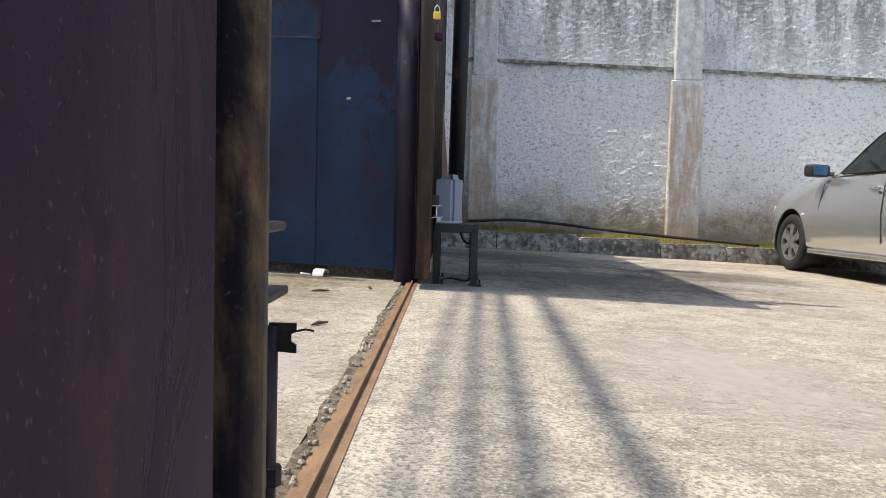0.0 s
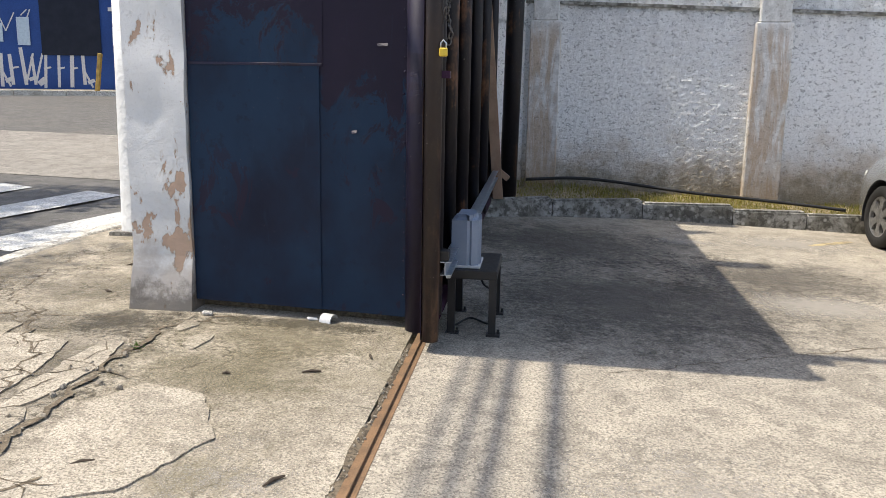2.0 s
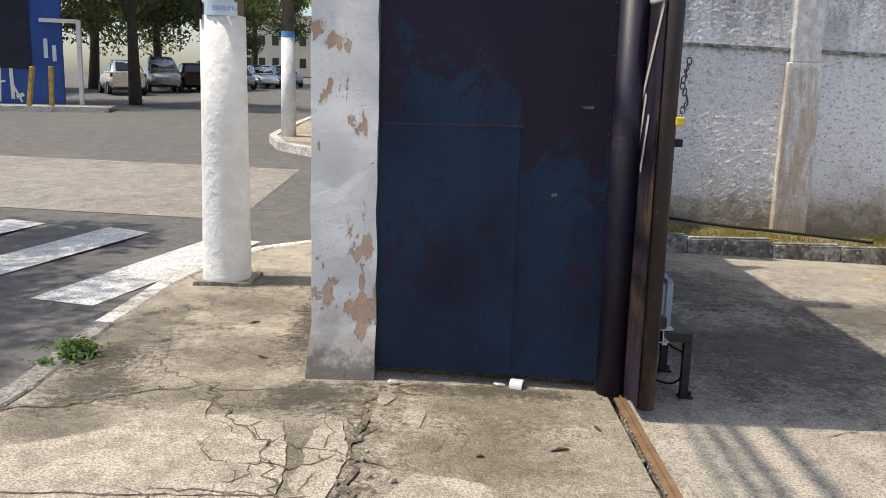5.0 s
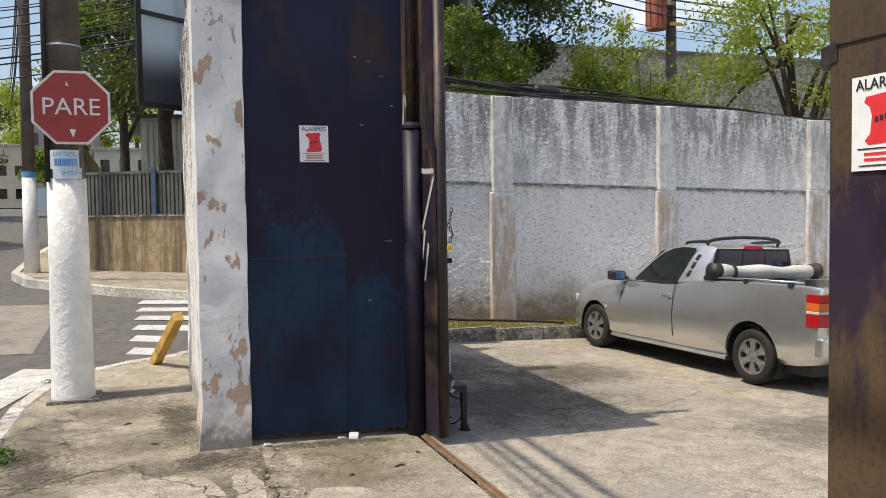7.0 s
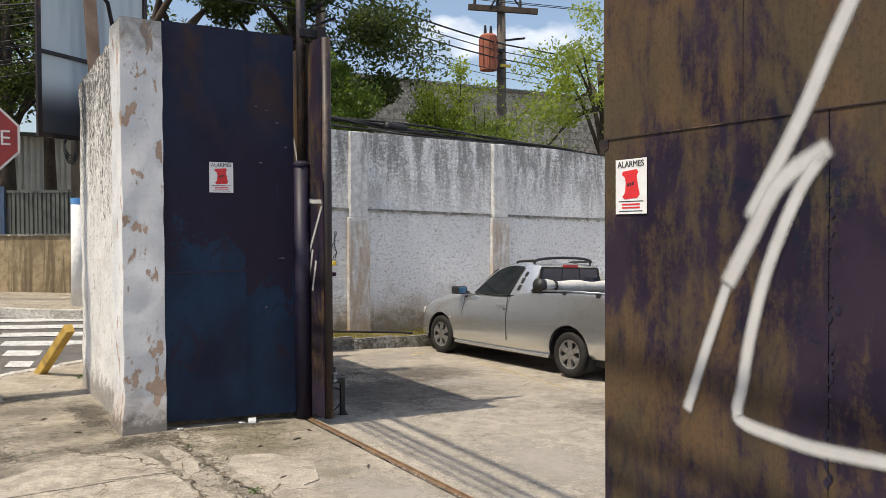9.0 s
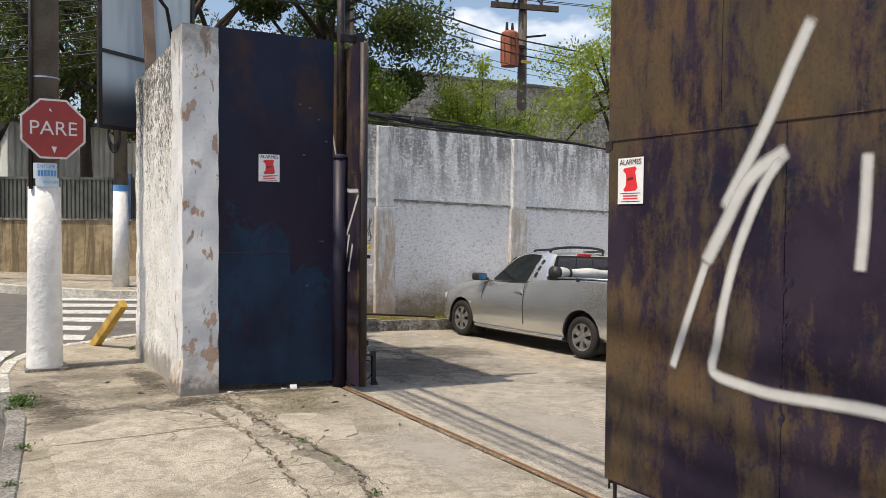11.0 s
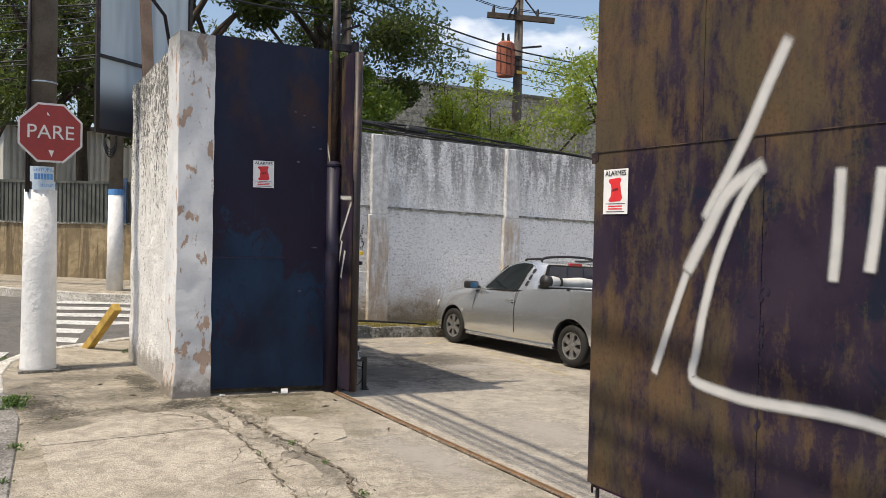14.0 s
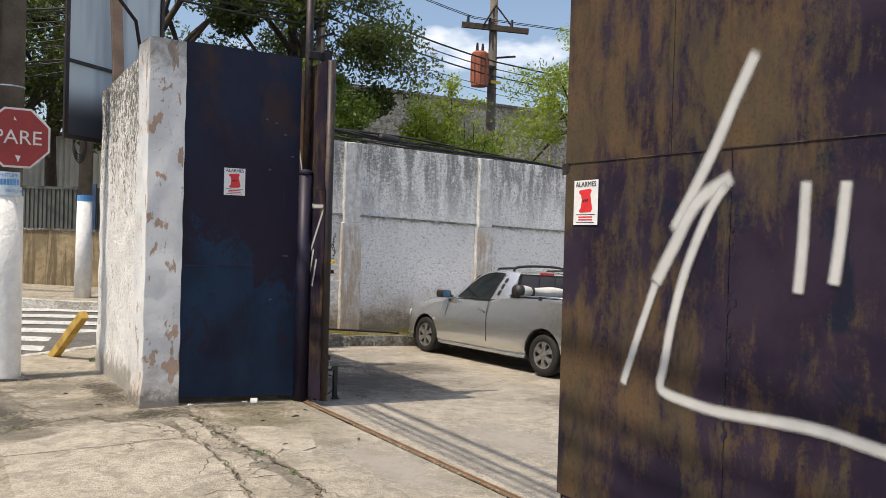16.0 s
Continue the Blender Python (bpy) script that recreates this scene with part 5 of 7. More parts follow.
for x in (-0.155, 0.068):
    for y in (4.917, 5.357):
        part("leg", box(x, x + 0.04, y, y + 0.04, floor_z(0, 0) - 0.005, 0.246), BLACK_PAINT, stand)
        f = part("foot_plate", box(x - 0.01, x + 0.065, y - 0.012, y + 0.052, floor_z(0, 0) - 0.006, floor_z(0, 0) + 0.006), BLACK_PAINT, stand)
        part("bolt", tube([(x + 0.055, y + 0.02, floor_z(0, 0)), (x + 0.055, y + 0.02, floor_z(0, 0) + 0.03)], 0.007, 6), BLACK_PAINT, f)
motor = thing("gate_motor", (-0.065, 5.08, 0.295), "grey-blue plastic gate motor housing on the stand", "motor")
b = prism([(-0.145, 4.97), (-0.06, 4.955), (-0.045, 4.965), (-0.035, 4.957), (0.0, 4.975), (0.012, 5.05), (0.0, 5.2), (-0.14, 5.2)], 0.275, "z", 0.312)
bmesh.ops.bevel(b, geom=[e for e in b.edges if min(v.co.z for v in e.verts) > 0.5], offset=0.03, segments=3, affect="EDGES")
part("housing", b, GREY_PLASTIC, motor)
part("base", box(-0.148, 0.014, 4.955, 5.205, 0.296, 0.312, 0.003), PALE_PLASTIC, motor)
cab = smooth_path([(0.05, 5.1, 0.25), (0.08, 5.05, 0.19), (0.135, 4.99, 0.16), (0.135, 4.97, 0.05), (0.11, 5.1, -0.05), (0.0, 5.2, -0.05), (-0.07, 5.05, -0.05)], 6)
solid("motor_cable", tube(cab, 0.006, 6), CABLE, "black cable hanging below the motor stand", "cable", smooth=True)

for ob in (stand, motor):
    ob.location.x += 0.05

# ---- near leaf, standing out over the opening ----
near = thing("gate_leaf", (-0.21, -1.5, -0.05), "sliding steel gate leaf, rust-streaked dark paint with sprayed white strokes", "gate", "gate leaves")
YE = 0.742
for y0, y1, z0, z1, x in ((-0.52, YE - 0.0, 0.115, 2.175, -0.2575), (-1.95, -0.524, 0.115, 2.175, -0.2575), (-3.4, -1.954, 0.115, 2.175, -0.2575), (-4.9, -3.404, 0.115, 2.175, -0.2575),
                          (-0.12, YE, 2.165, 3.47, -0.261), (-1.55, -0.124, 2.165, 3.47, -0.261), (-3.0, -1.554, 2.165, 3.47, -0.261), (-4.9, -3.004, 2.165, 3.47, -0.261)):
    part("sheet", box(x, x + 0.003, y0, y1, z0, z1), NEAR_STEEL, near)
b = bmesh.new()
for k in range(44):
    z = 0.2 + k * 0.045 + random.uniform(-0.012, 0.012)
    bmesh.ops.create_icosphere(b, subdivisions=1, radius=random.uniform(0.003, 0.0065), matrix=Matrix.Translation((-0.2585, -0.522 + random.uniform(-0.005, 0.005), z)))
for k in range(60):
    y = 0.7 - k * 0.09
    bmesh.ops.create_icosphere(b, subdivisions=1, radius=random.uniform(0.003, 0.005), matrix=Matrix.Translation((-0.262, y, 2.166)))
rng_f = random.Random(9)
for k in range(26):
    z, y = rng_f.choice((0.75, 1.15, 1.35, 1.75)) + rng_f.gauss(0, 0.10), -0.535 + rng_f.gauss(0, 0.014)
    r = rng_f.uniform(0.006, 0.019)
    chip = bmesh.new()
    rim = [chip.verts.new((-0.2583 - rng_f.uniform(0.0, 0.006), y + r * rng_f.uniform(0.5, 1.1) * math.cos(a), z + r * rng_f.uniform(0.8, 1.9) * math.sin(a))) for a in (6.283 * q / 7 for q in range(7))]
    chip.faces.new(rim)
    part("paint_flake", chip, POST_STEEL, near, "curled flake of dark paint")
tagged(part("weld_beads", b, POST_STEEL, near), kind="stuff")
part("ledge", box(-0.2632, -0.2615, -4.9, YE - 0.02, 2.164, 2.169), BROWN_PIPE, near, "rusty folded lap between the sheets")
b = prism([(YE - 0.03, 2.12), (YE + 0.03, 2.10), (YE + 0.035, 2.165), (YE - 0.03, 2.175)], 0.06, "x", -0.262)
part("catch", b, BROWN_PIPE, near)
part("end_pipe", tube([(-0.20, 0.70, 0.09), (-0.20, 0.70, 3.46)], 0.046, 20), WORN_PIPE, near, smooth=True)
part("inner_sheet", box(-0.166, -0.163, -4.9, 0.575, 0.12, 3.46), DARK_STEEL, near)
for z in (0.13, 3.43):
    part("rail", box(-0.253, -0.168, -4.9, 0.66, z - 0.03, z + 0.03), DARK_STEEL, near)
for z, y1 in ((0.401, 0.80), (0.338, 0.815)):
    b = box(-0.195, -0.158, 0.71, y1, z - 0.0045, z + 0.0045, 0.002)
    part("latch_plate", b, BROWN_PIPE, near)
part("drop_bolt", tube([(-0.172, 0.795, 0.02), (-0.171, 0.795, 0.305)], 0.0075, 10), BROWN_PIPE, near, smooth=True)
b = prism([(-0.172, 0.308), (-0.146, 0.308), (-0.146, 0.300), (-0.151, 0.297), (-0.151, 0.290), (-0.146, 0.287), (-0.146, 0.279), (-0.172, 0.281)], 0.004, "y", 0.793)
part("bolt_tab", b, BROWN_PIPE, near)
b = tube([(-0.1715, 0.795, 0.150), (-0.1715, 0.795, 0.168)], 0.013, 8)
box(-0.2, -0.17, 0.74, 0.795, 0.152, 0.166, bm=b)
part("bolt_guide", b, BLACK_PIPE, near)
part("wire", tube([(-0.148, 0.794, 0.3), (-0.138, 0.796, 0.302), (-0.130, 0.80, 0.300)], 0.0012, 5), CABLE, near)
part("floor_pin", tube([(-0.21, 0.70, -0.06), (-0.21, 0.70, 0.12)], 0.012, 8), BROWN_PIPE, near)
G = -0.2665
for pts, w in (([(-0.66, 2.64), (-0.53, 2.40), (-0.428, 2.195), (-0.30, 1.98), (-0.146, 1.735)], 0.066), ([(-0.545, 2.03), (-0.312, 1.898), (-0.16, 1.66), (-0.036, 1.457)], 0.075), ([(-0.05, 1.48), (0.07, 1.18), (0.187, 0.87)], 0.05),
               ([(-0.535, 2.03), (-0.40, 1.86), (-0.251, 1.544), (-0.165, 1.25), (-0.128, 1.05), (-0.10, 0.93), (-0.14, 0.885), (-0.317, 0.862), (-0.516, 0.852), (-1.013, 0.872), (-1.345, 0.844), (-1.9, 0.8)], 0.056),
               ([(-0.944, 1.995), (-0.935, 1.7), (-0.918, 1.46)], 0.055), ([(-1.14, 1.985), (-1.12, 1.75), (-1.092, 1.51)], 0.055)):
    stroke("spray_stroke", pts, w * 1.5, G, near, SPRAY_WHITE)
    G -= 0.0004
sticker((-0.2635, 0.545, 1.922), FACE_W, None, "white alarm sticker with red mark on the rusty gate leaf")

# ---- litter on the footway ----
b = bmesh.new()
for r0, r1, a0, a1 in ((0.034, 0.043, 0.2, 2.9),):
    pts = [(math.cos(a0 + (a1 - a0) * k / 12) * r1, math.sin(a0 + (a1 - a0) * k / 12) * r1) for k in range(13)] + [(math.cos(a1 + (a0 - a1) * k / 12) * r0, math.sin(a1 + (a0 - a1) * k / 12) * r0) for k in range(13)]
    prism(pts, 0.07, "x", -0.04, b)
b.transform(pose(-0.76, 4.92, -0.03, 12, 0, -20))
solid("broken_pipe", b, PALE_PLASTIC, "broken white half-pipe lying under the blue panel", "debris")
b = box(-0.03, 0.03, -0.02, 0.02, 0, 0.015, 0.006)
b.transform(pose(-0.86, 4.93, -0.03, 0, 10, 30))
solid("plaster_scrap", b, PALE_PLASTIC, "scrap of white plaster under the panel", "debris")
b = box(-0.03, 0.03, -0.018, 0.018, 0, 0.025, 0.009)
b.transform(pose(-1.43, 4.84, -0.006, 0, 8, 25))
solid("stone", b, KERB_WHITE, "pale loose stone by the panel's foot", "stone", "loose stones")
random.seed(31)
for x, y, L, a in ((-0.64, 4.12, 0.12, 20), (-0.48, 3.08, 0.13, 60), (-1.15, 3.06, 0.11, 35), (-0.42, 4.4, 0.08, 110), (-1.0, 4.0, 0.05, 10), (-2.4, 5.9, 0.1, 40), (-2.2, 5.2, 0.09, 150)):
    L *= 0.75
    b = tube([(-L / 2, 0, 0.004), (0, L * 0.06, 0.007), (L / 2, 0, 0.004)], [0.003, 0.008, 0.004], 6)
    b.transform(pose(x, y, floor_z(x, y) + 0.003, 0, 0, a))
    solid("seed_pod", b, BARK, "dry brown seed pod on the concrete", "seed pod", "seed pods")


def weed(x, y, n, size, seed, vs, fs):
    rng = random.Random(seed)
    for _ in range(n):
        a, r = rng.random() * 6.283, abs(rng.gauss(0, size * 0.45))
        px, py, pz = x + math.cos(a) * r, y + math.sin(a) * r, floor_z(x, y) + rng.uniform(0.005, size * 0.55)
        q = Euler((rng.uniform(-1, 1), rng.uniform(-1, 1), rng.random() * 6)).to_matrix()
        s = size * rng.uniform(0.08, 0.17)
        i = len(vs)
        for c in ((-s, 0, 0), (0, -s * 0.45, 0), (s, 0, s * 0.3), (0, s * 0.45, 0)):
            p = q @ Vector(c)
            vs.append((px + p.x, py + p.y, pz + p.z))
        fs.append((i, i + 1, i + 2, i + 3))


WEED_V, WEED_F = [], []
for k, (x, y, n, s) in enumerate(((-3.24, 5.12, 420, 0.17), (-3.33, 4.95, 80, 0.09), (-3.3, 3.5, 110, 0.09), (-3.42, 2.6, 70, 0.08), (-1.52, 4.2, 40, 0.06), (-1.45, 2.8, 60, 0.07), (-1.42, 2.2, 50, 0.06), (-3.2, 8.0, 70, 0.08),
                                  (-2.95, 4.4, 40, 0.04), (-2.6, 4.65, 40, 0.04), (-1.8, 8.1, 90, 0.09), (-1.5, 1.4, 60, 0.08), (-1.76, 2.6, 40, 0.05))):
    weed(x, y, n, s, 40 + k, WEED_V, WEED_F)
me = bpy.data.meshes.new("weeds")
me.from_pydata(WEED_V, [], WEED_F)
me.materials.append(WEED)
tagged(new("weeds", me), "small green weeds growing from cracks and by the kerb", "weeds", kind="stuff")

# ---- stop sign pole ----
pole = thing("utility_pole", (-2.885, 7.1100, 0), "tall concrete street pole, whitewashed below, carrying the stop sign", "pole", "street poles")
part("shaft", tube([(-2.885, 7.1100, 1.95), (-2.86, 7.1100, 9.2)], [0.155, 0.12], 20), POLE_GREY, pole, smooth=True)
b = tube([(-2.89, 7.1100, -0.05), (-2.89, 7.1100, 0.06), (-2.888, 7.1100, 0.5), (-2.886, 7.1100, 1.2), (-2.884, 7.1100, 2.03), (-2.884, 7.1100, 2.035)], [0.20, 0.188, 0.182, 0.175, 0.168, 0.15], 24)
part("limewash", b, POLE_WHITE, pole, "thick peeling whitewash", smooth=True)
part("band", tube([(-2.88, 7.1100, 3.22), (-2.88, 7.1100, 3.235)], 0.158, 20), GALV, pole)
part("cable_duct", tube([(-3.03, 7.0000, 2.0), (-3.02, 7.0000, 5.0)], 0.022, 8), BROWN_PIPE, pole, smooth=True)
sign = thing("stop_sign", (-2.81, 6.9000, 2.34), "faded red octagonal stop sign with white border on the pole", "road sign")
for r, y, d, mat, nm in ((0.325, 6.8920, 0.004, SIGN_WHITE, "plate"), (0.303, 6.8890, 0.0028, SIGN_RED, "face")):
    R8 = r / math.cos(math.pi / 8)
    out = [(-2.81 + R8 * math.cos(math.pi / 8 + k * math.pi / 4), 2.655 + R8 * math.sin(math.pi / 8 + k * math.pi / 4)) for k in range(8)]
    part(nm, prism(out, d, "y", y), mat, sign)
lettering("word", "PARE", 0.215, SIGN_WHITE, Matrix.Translation((-2.81, 6.8860, 2.655)) @ FACE_S @ Matrix.Diagonal((1.0, 1.0, 1, 1)), sign, "white word", 0.0015)
part("scrape", prism([(-2.80, 2.39), (-2.775, 2.46), (-2.83, 2.465)], 0.002, "y", 6.8860), SIGN_WHITE, sign)
part("scrape", prism([(-2.85, 2.85), (-2.82, 2.84), (-2.845, 2.885)], 0.002, "y", 6.8860), SIGN_WHITE, sign)
part("bracket", box(-2.83, -2.79, 6.8960, 6.9800, 2.4, 2.9), GALV, sign)
for z0, dx, w, txt in ((2.20, 0.0, 0.24, True), (2.075, 0.05, 0.20, False)):
    bill = thing("handbill", (-2.87 + dx, 6.9500, z0 - 0.05), "blue-printed paper handbill pasted on the pole, torn", "handbill", "handbills")
    b = bmesh.new()
    rows = []
    for k in range(9):
        a = -0.75 + 1.5 * k / 8 + dx * 3
        rows.append([b.verts.new((-2.885 + 0.176 * math.sin(a), 7.1100 - 0.176 * math.cos(a), z)) for z in (z0 - (0.085 if txt else 0.05), z0 + (0.085 if txt else 0.05))])
    for r, s in zip(rows, rows[1:]):
        b.faces.new((r[0], s[0], s[1], r[1]))
    part("paper", b, PAPER_PALE, bill)
    lettering("word", "ENTUPIU", 0.052 if txt else 0.045, PAPER_BLUE, Matrix.Translation((-2.87 + dx, 6.9280, z0 + (0.045 if txt else 0.0))) @ FACE_S, bill)
    if txt:
        for k in range(6):
            part("print_bar", box(-2.965 + k * 0.032, -2.94 + k * 0.032, 6.9260, 6.9300, z0 - 0.06, z0 + 0.005), PAPER_BLUE, bill)
b = rough_block(-3.10, -2.66, 6.9000, 7.3300, -0.04, 0.028, 0.07, 0.03, 7.0)
solid("pole_footing", b, KERB, "broken concrete collar round the pole's foot", "footing", kind="structure")

# yellow timber stub
b = box(-0.055, 0.055, -0.05, 0.05, 0, 1.02, 0.006)
b.transform(Matrix.Translation((-2.18, 8.8, -0.03)) @ (Vector((0.30, -0.85, 0.72)).to_track_quat("Z", "X").to_matrix().to_4x4()))
solid("leaning_post", b, YELLOW_WOOD, "short leaning post with worn yellow paint at the corner", "post")

# framed sign board above the street wall
board = thing("sign_board", (-1.9, 7.9, 2.78), "sheet sign board in a rusty frame, seen from behind, streaked by a painted reflection", "sign board")
m = Matrix.Translation((-2.24, 7.72, 2.78)) @ Matrix.Rotation(radians(38), 4, "Z")
b = box(0.0, 1.7, 0.0, 0.012, 0.03, 2.6)
b.transform(m)
part("sheet", b, BOARD, board)
for x0, x1, z0, z1 in ((-0.03, 0.03, 0, 2.63), (1.68, 1.74, 0, 2.63), (0.03, 1.68, 0, 0.055), (0.03, 1.68, 0.93, 0.97), (0.03, 1.68, 2.57, 2.63)):
    b = box(x0, x1, -0.03, -0.001, z0, z1)
    b.transform(m)
    part("frame_bar", b, BROWN_PIPE, board)
b = box(-0.06, 0.06, -0.05, 0.05, 0, 2.3, 0.004)
b.transform(pose(-1.72, 7.2, 3.28, 0, -3, 0))
part("timber_strut", b, WOOD, board)
b = tube([(-1.6, 6.4, 3.38), (-1.75, 6.2, 3.95), (-2.0, 6.1, 4.2)], 0.02, 8)
solid("pipe_bracket", b, BLACK_PIPE, "black bent pipe bracket on the wall's top", "bracket", smooth=True)
for x, y, s in ((-1.62, 5.7, 0.12), (-1.58, 6.1, 0.09), (-1.6, 5.45, 0.08)):
    solid("brick_stub", rough_block(x - s, x + s, y - s, y + s, 3.36, 3.40 + 2.2 * s, 0.06, 0.015, x * 9), KERB, "rough masonry stub on the wall's top", "masonry", "wall stubs", "structure")
rod = thing("fence_rod", (1.05, 10.3, 3.4), "thin electric-fence rod on the boundary wall", "fence rod")
part("rod", tube([(1.05, 10.33, 3.3), (1.03, 10.33, 4.15)], 0.014, 6), GALV, rod)
for k in range(4):
    part("insulator", tube([(1.05, 10.32, 3.55 + k * 0.17), (1.05, 10.26, 3.55 + k * 0.17)], 0.016, 6), BLACK_PAINT, rod)

# ---- vehicles ----
def wheel_parts(name, at, side, radius, rim_r, parent, width=0.17, spokes=6):
    """A tyre with an alloy rim; side +1 shows its outer face to +y."""
    b = bmesh.new()
    prof = [(-0.5, rim_r * 0.98), (-0.5, radius * 0.9), (-0.38, radius * 0.985), (0.0, radius), (0.38, radius * 0.985), (0.5, radius * 0.9), (0.5, rim_r * 0.98), (0.35, rim_r * 0.9), (-0.35, rim_r * 0.9)]
    n = 28
    rings = [[b.verts.new((at[0] + r * math.cos(a), at[1] + w * width, at[2] + r * math.sin(a))) for w, r in prof] for a in (2 * math.pi * k / n for k in range(n))]
    for i in range(n):
        for j in range(len(prof)):
            b.faces.new((rings[i][j], rings[i][(j + 1) % len(prof)], rings[(i + 1) % n][(j + 1) % len(prof)], rings[(i + 1) % n][j]))
    w = part(name, b, RUBBER, parent, own=True, smooth=True)
    b = bmesh.new()
    yo = at[1] + side * width * 0.40
    yi = at[1] + side * width * 0.24

    def ring(r0, r1, y0, y1):
        a0 = [b.verts.new((at[0] + r0 * math.cos(2 * math.pi * k / 32), y0, at[2] + r0 * math.sin(2 * math.pi * k / 32))) for k in range(32)]
        a1 = [b.verts.new((at[0] + r1 * math.cos(2 * math.pi * k / 32), y1, at[2] + r1 * math.sin(2 * math.pi * k / 32))) for k in range(32)]
        for k in range(32):
            b.faces.new((a0[k], a0[(k + 1) % 32], a1[(k + 1) % 32], a1[k]))
    ring(rim_r, rim_r * 0.86, at[1] + side * width * 0.46, yo)
    ring(rim_r * 0.86, rim_r * 0.84, yo, yi)
    ring(rim_r * 0.34, rim_r * 0.0001, yo + side * 0.004, yo + side * 0.012)
    for k in range(spokes):
        a = 2 * math.pi * (k + 0.5) / spokes
        ca, sa = math.cos(a), math.sin(a)
        half = ((0.25, 0.15), (0.40, 0.155), (0.56, 0.16), (0.72, 0.21), (0.90, 0.36))
        out = [(r, -h) for r, h in half] + [(r, h) for r, h in half[::-1]]
        vs = [(at[0] + rim_r * (r * ca - h * sa), at[2] + rim_r * (r * sa + h * ca)) for r, h in out]
        lo = [b.verts.new((x, yi, z)) for x, z in vs]
        hi = [b.verts.new((x, yo + side * 0.002, z)) for x, z in vs]
        b.faces.new(hi)
        for q in range(len(vs)):
            b.faces.new((lo[q], lo[(q + 1) % len(vs)], hi[(q + 1) % len(vs)], hi[q]))
    part("rim", b, ALLOY, w, own=True)
    b = bmesh.new()
    tube([(at[0], at[1] + side * width * 0.1, at[2]), (at[0], at[1] + side * width * 0.2, at[2])], rim_r * 0.84, 24, b)
    part("brake_disc", b, BLACK_TRIM, w, own=True)
    return w


def loft(sections, close=True):
    """A skin through rings of (x, y, z) points."""
    b = bmesh.new()
    rings = [[b.verts.new(p) for p in s] for s in sections]
    n = len(rings[0])
    for r, s in zip(rings, rings[1:]):
        for k in range(n):
            b.faces.new((r[k], r[(k + 1) % n], s[(k + 1) % n], s[k]))
    if close:
        b.faces.new(rings[0][::-1])
        b.faces.new(rings[-1])
    return b


def cut(ob, cutters):
    """Takes the cutters' shapes out of ob for good."""
    for bm in cutters:
        me = bpy.data.meshes.new("cutter")
        bmesh.ops.recalc_face_normals(bm, faces=bm.faces)
        bm.to_mesh(me)
        bm.free()
        c = bpy.data.objects.new("cutter", me)
        scene.collection.objects.link(c)
        bpy.context.view_layer.update()
        c.matrix_world = ob.matrix_world
        mod = ob.modifiers.new("cut", "BOOLEAN")
        mod.operation, mod.object, mod.solver = "DIFFERENCE", c, "EXACT"
        bpy.context.view_layer.update()
        done = bpy.data.meshes.new_from_object(ob.evaluated_get(bpy.context.evaluated_depsgraph_get()))
        ob.modifiers.remove(mod)
        ob.data = done
        bpy.data.objects.remove(c)


def shade(ob, angle=38):
    for p in ob.data.polygons:
        p.use_smooth = True
    ob.data.set_sharp_from_angle(angle=radians(angle))


def side_skin(rows, y_of, lift=0.004, side=1):
    """A pane that lies just proud of a car's side: rows of (u, z) rings at both ends."""
    b = bmesh.new()
    vs = [b.verts.new((u, side * (y_of(u, z) + lift), z)) for u, z in rows]
    vi = [b.verts.new((u, side * (y_of(u, z) - 0.01), z)) for u, z in rows]
    b.faces.new(vs)
    n = len(vs)
    for k in range(n):
        b.faces.new((vs[k], vs[(k + 1) % n], vi[(k + 1) % n], vi[k]))
    return b


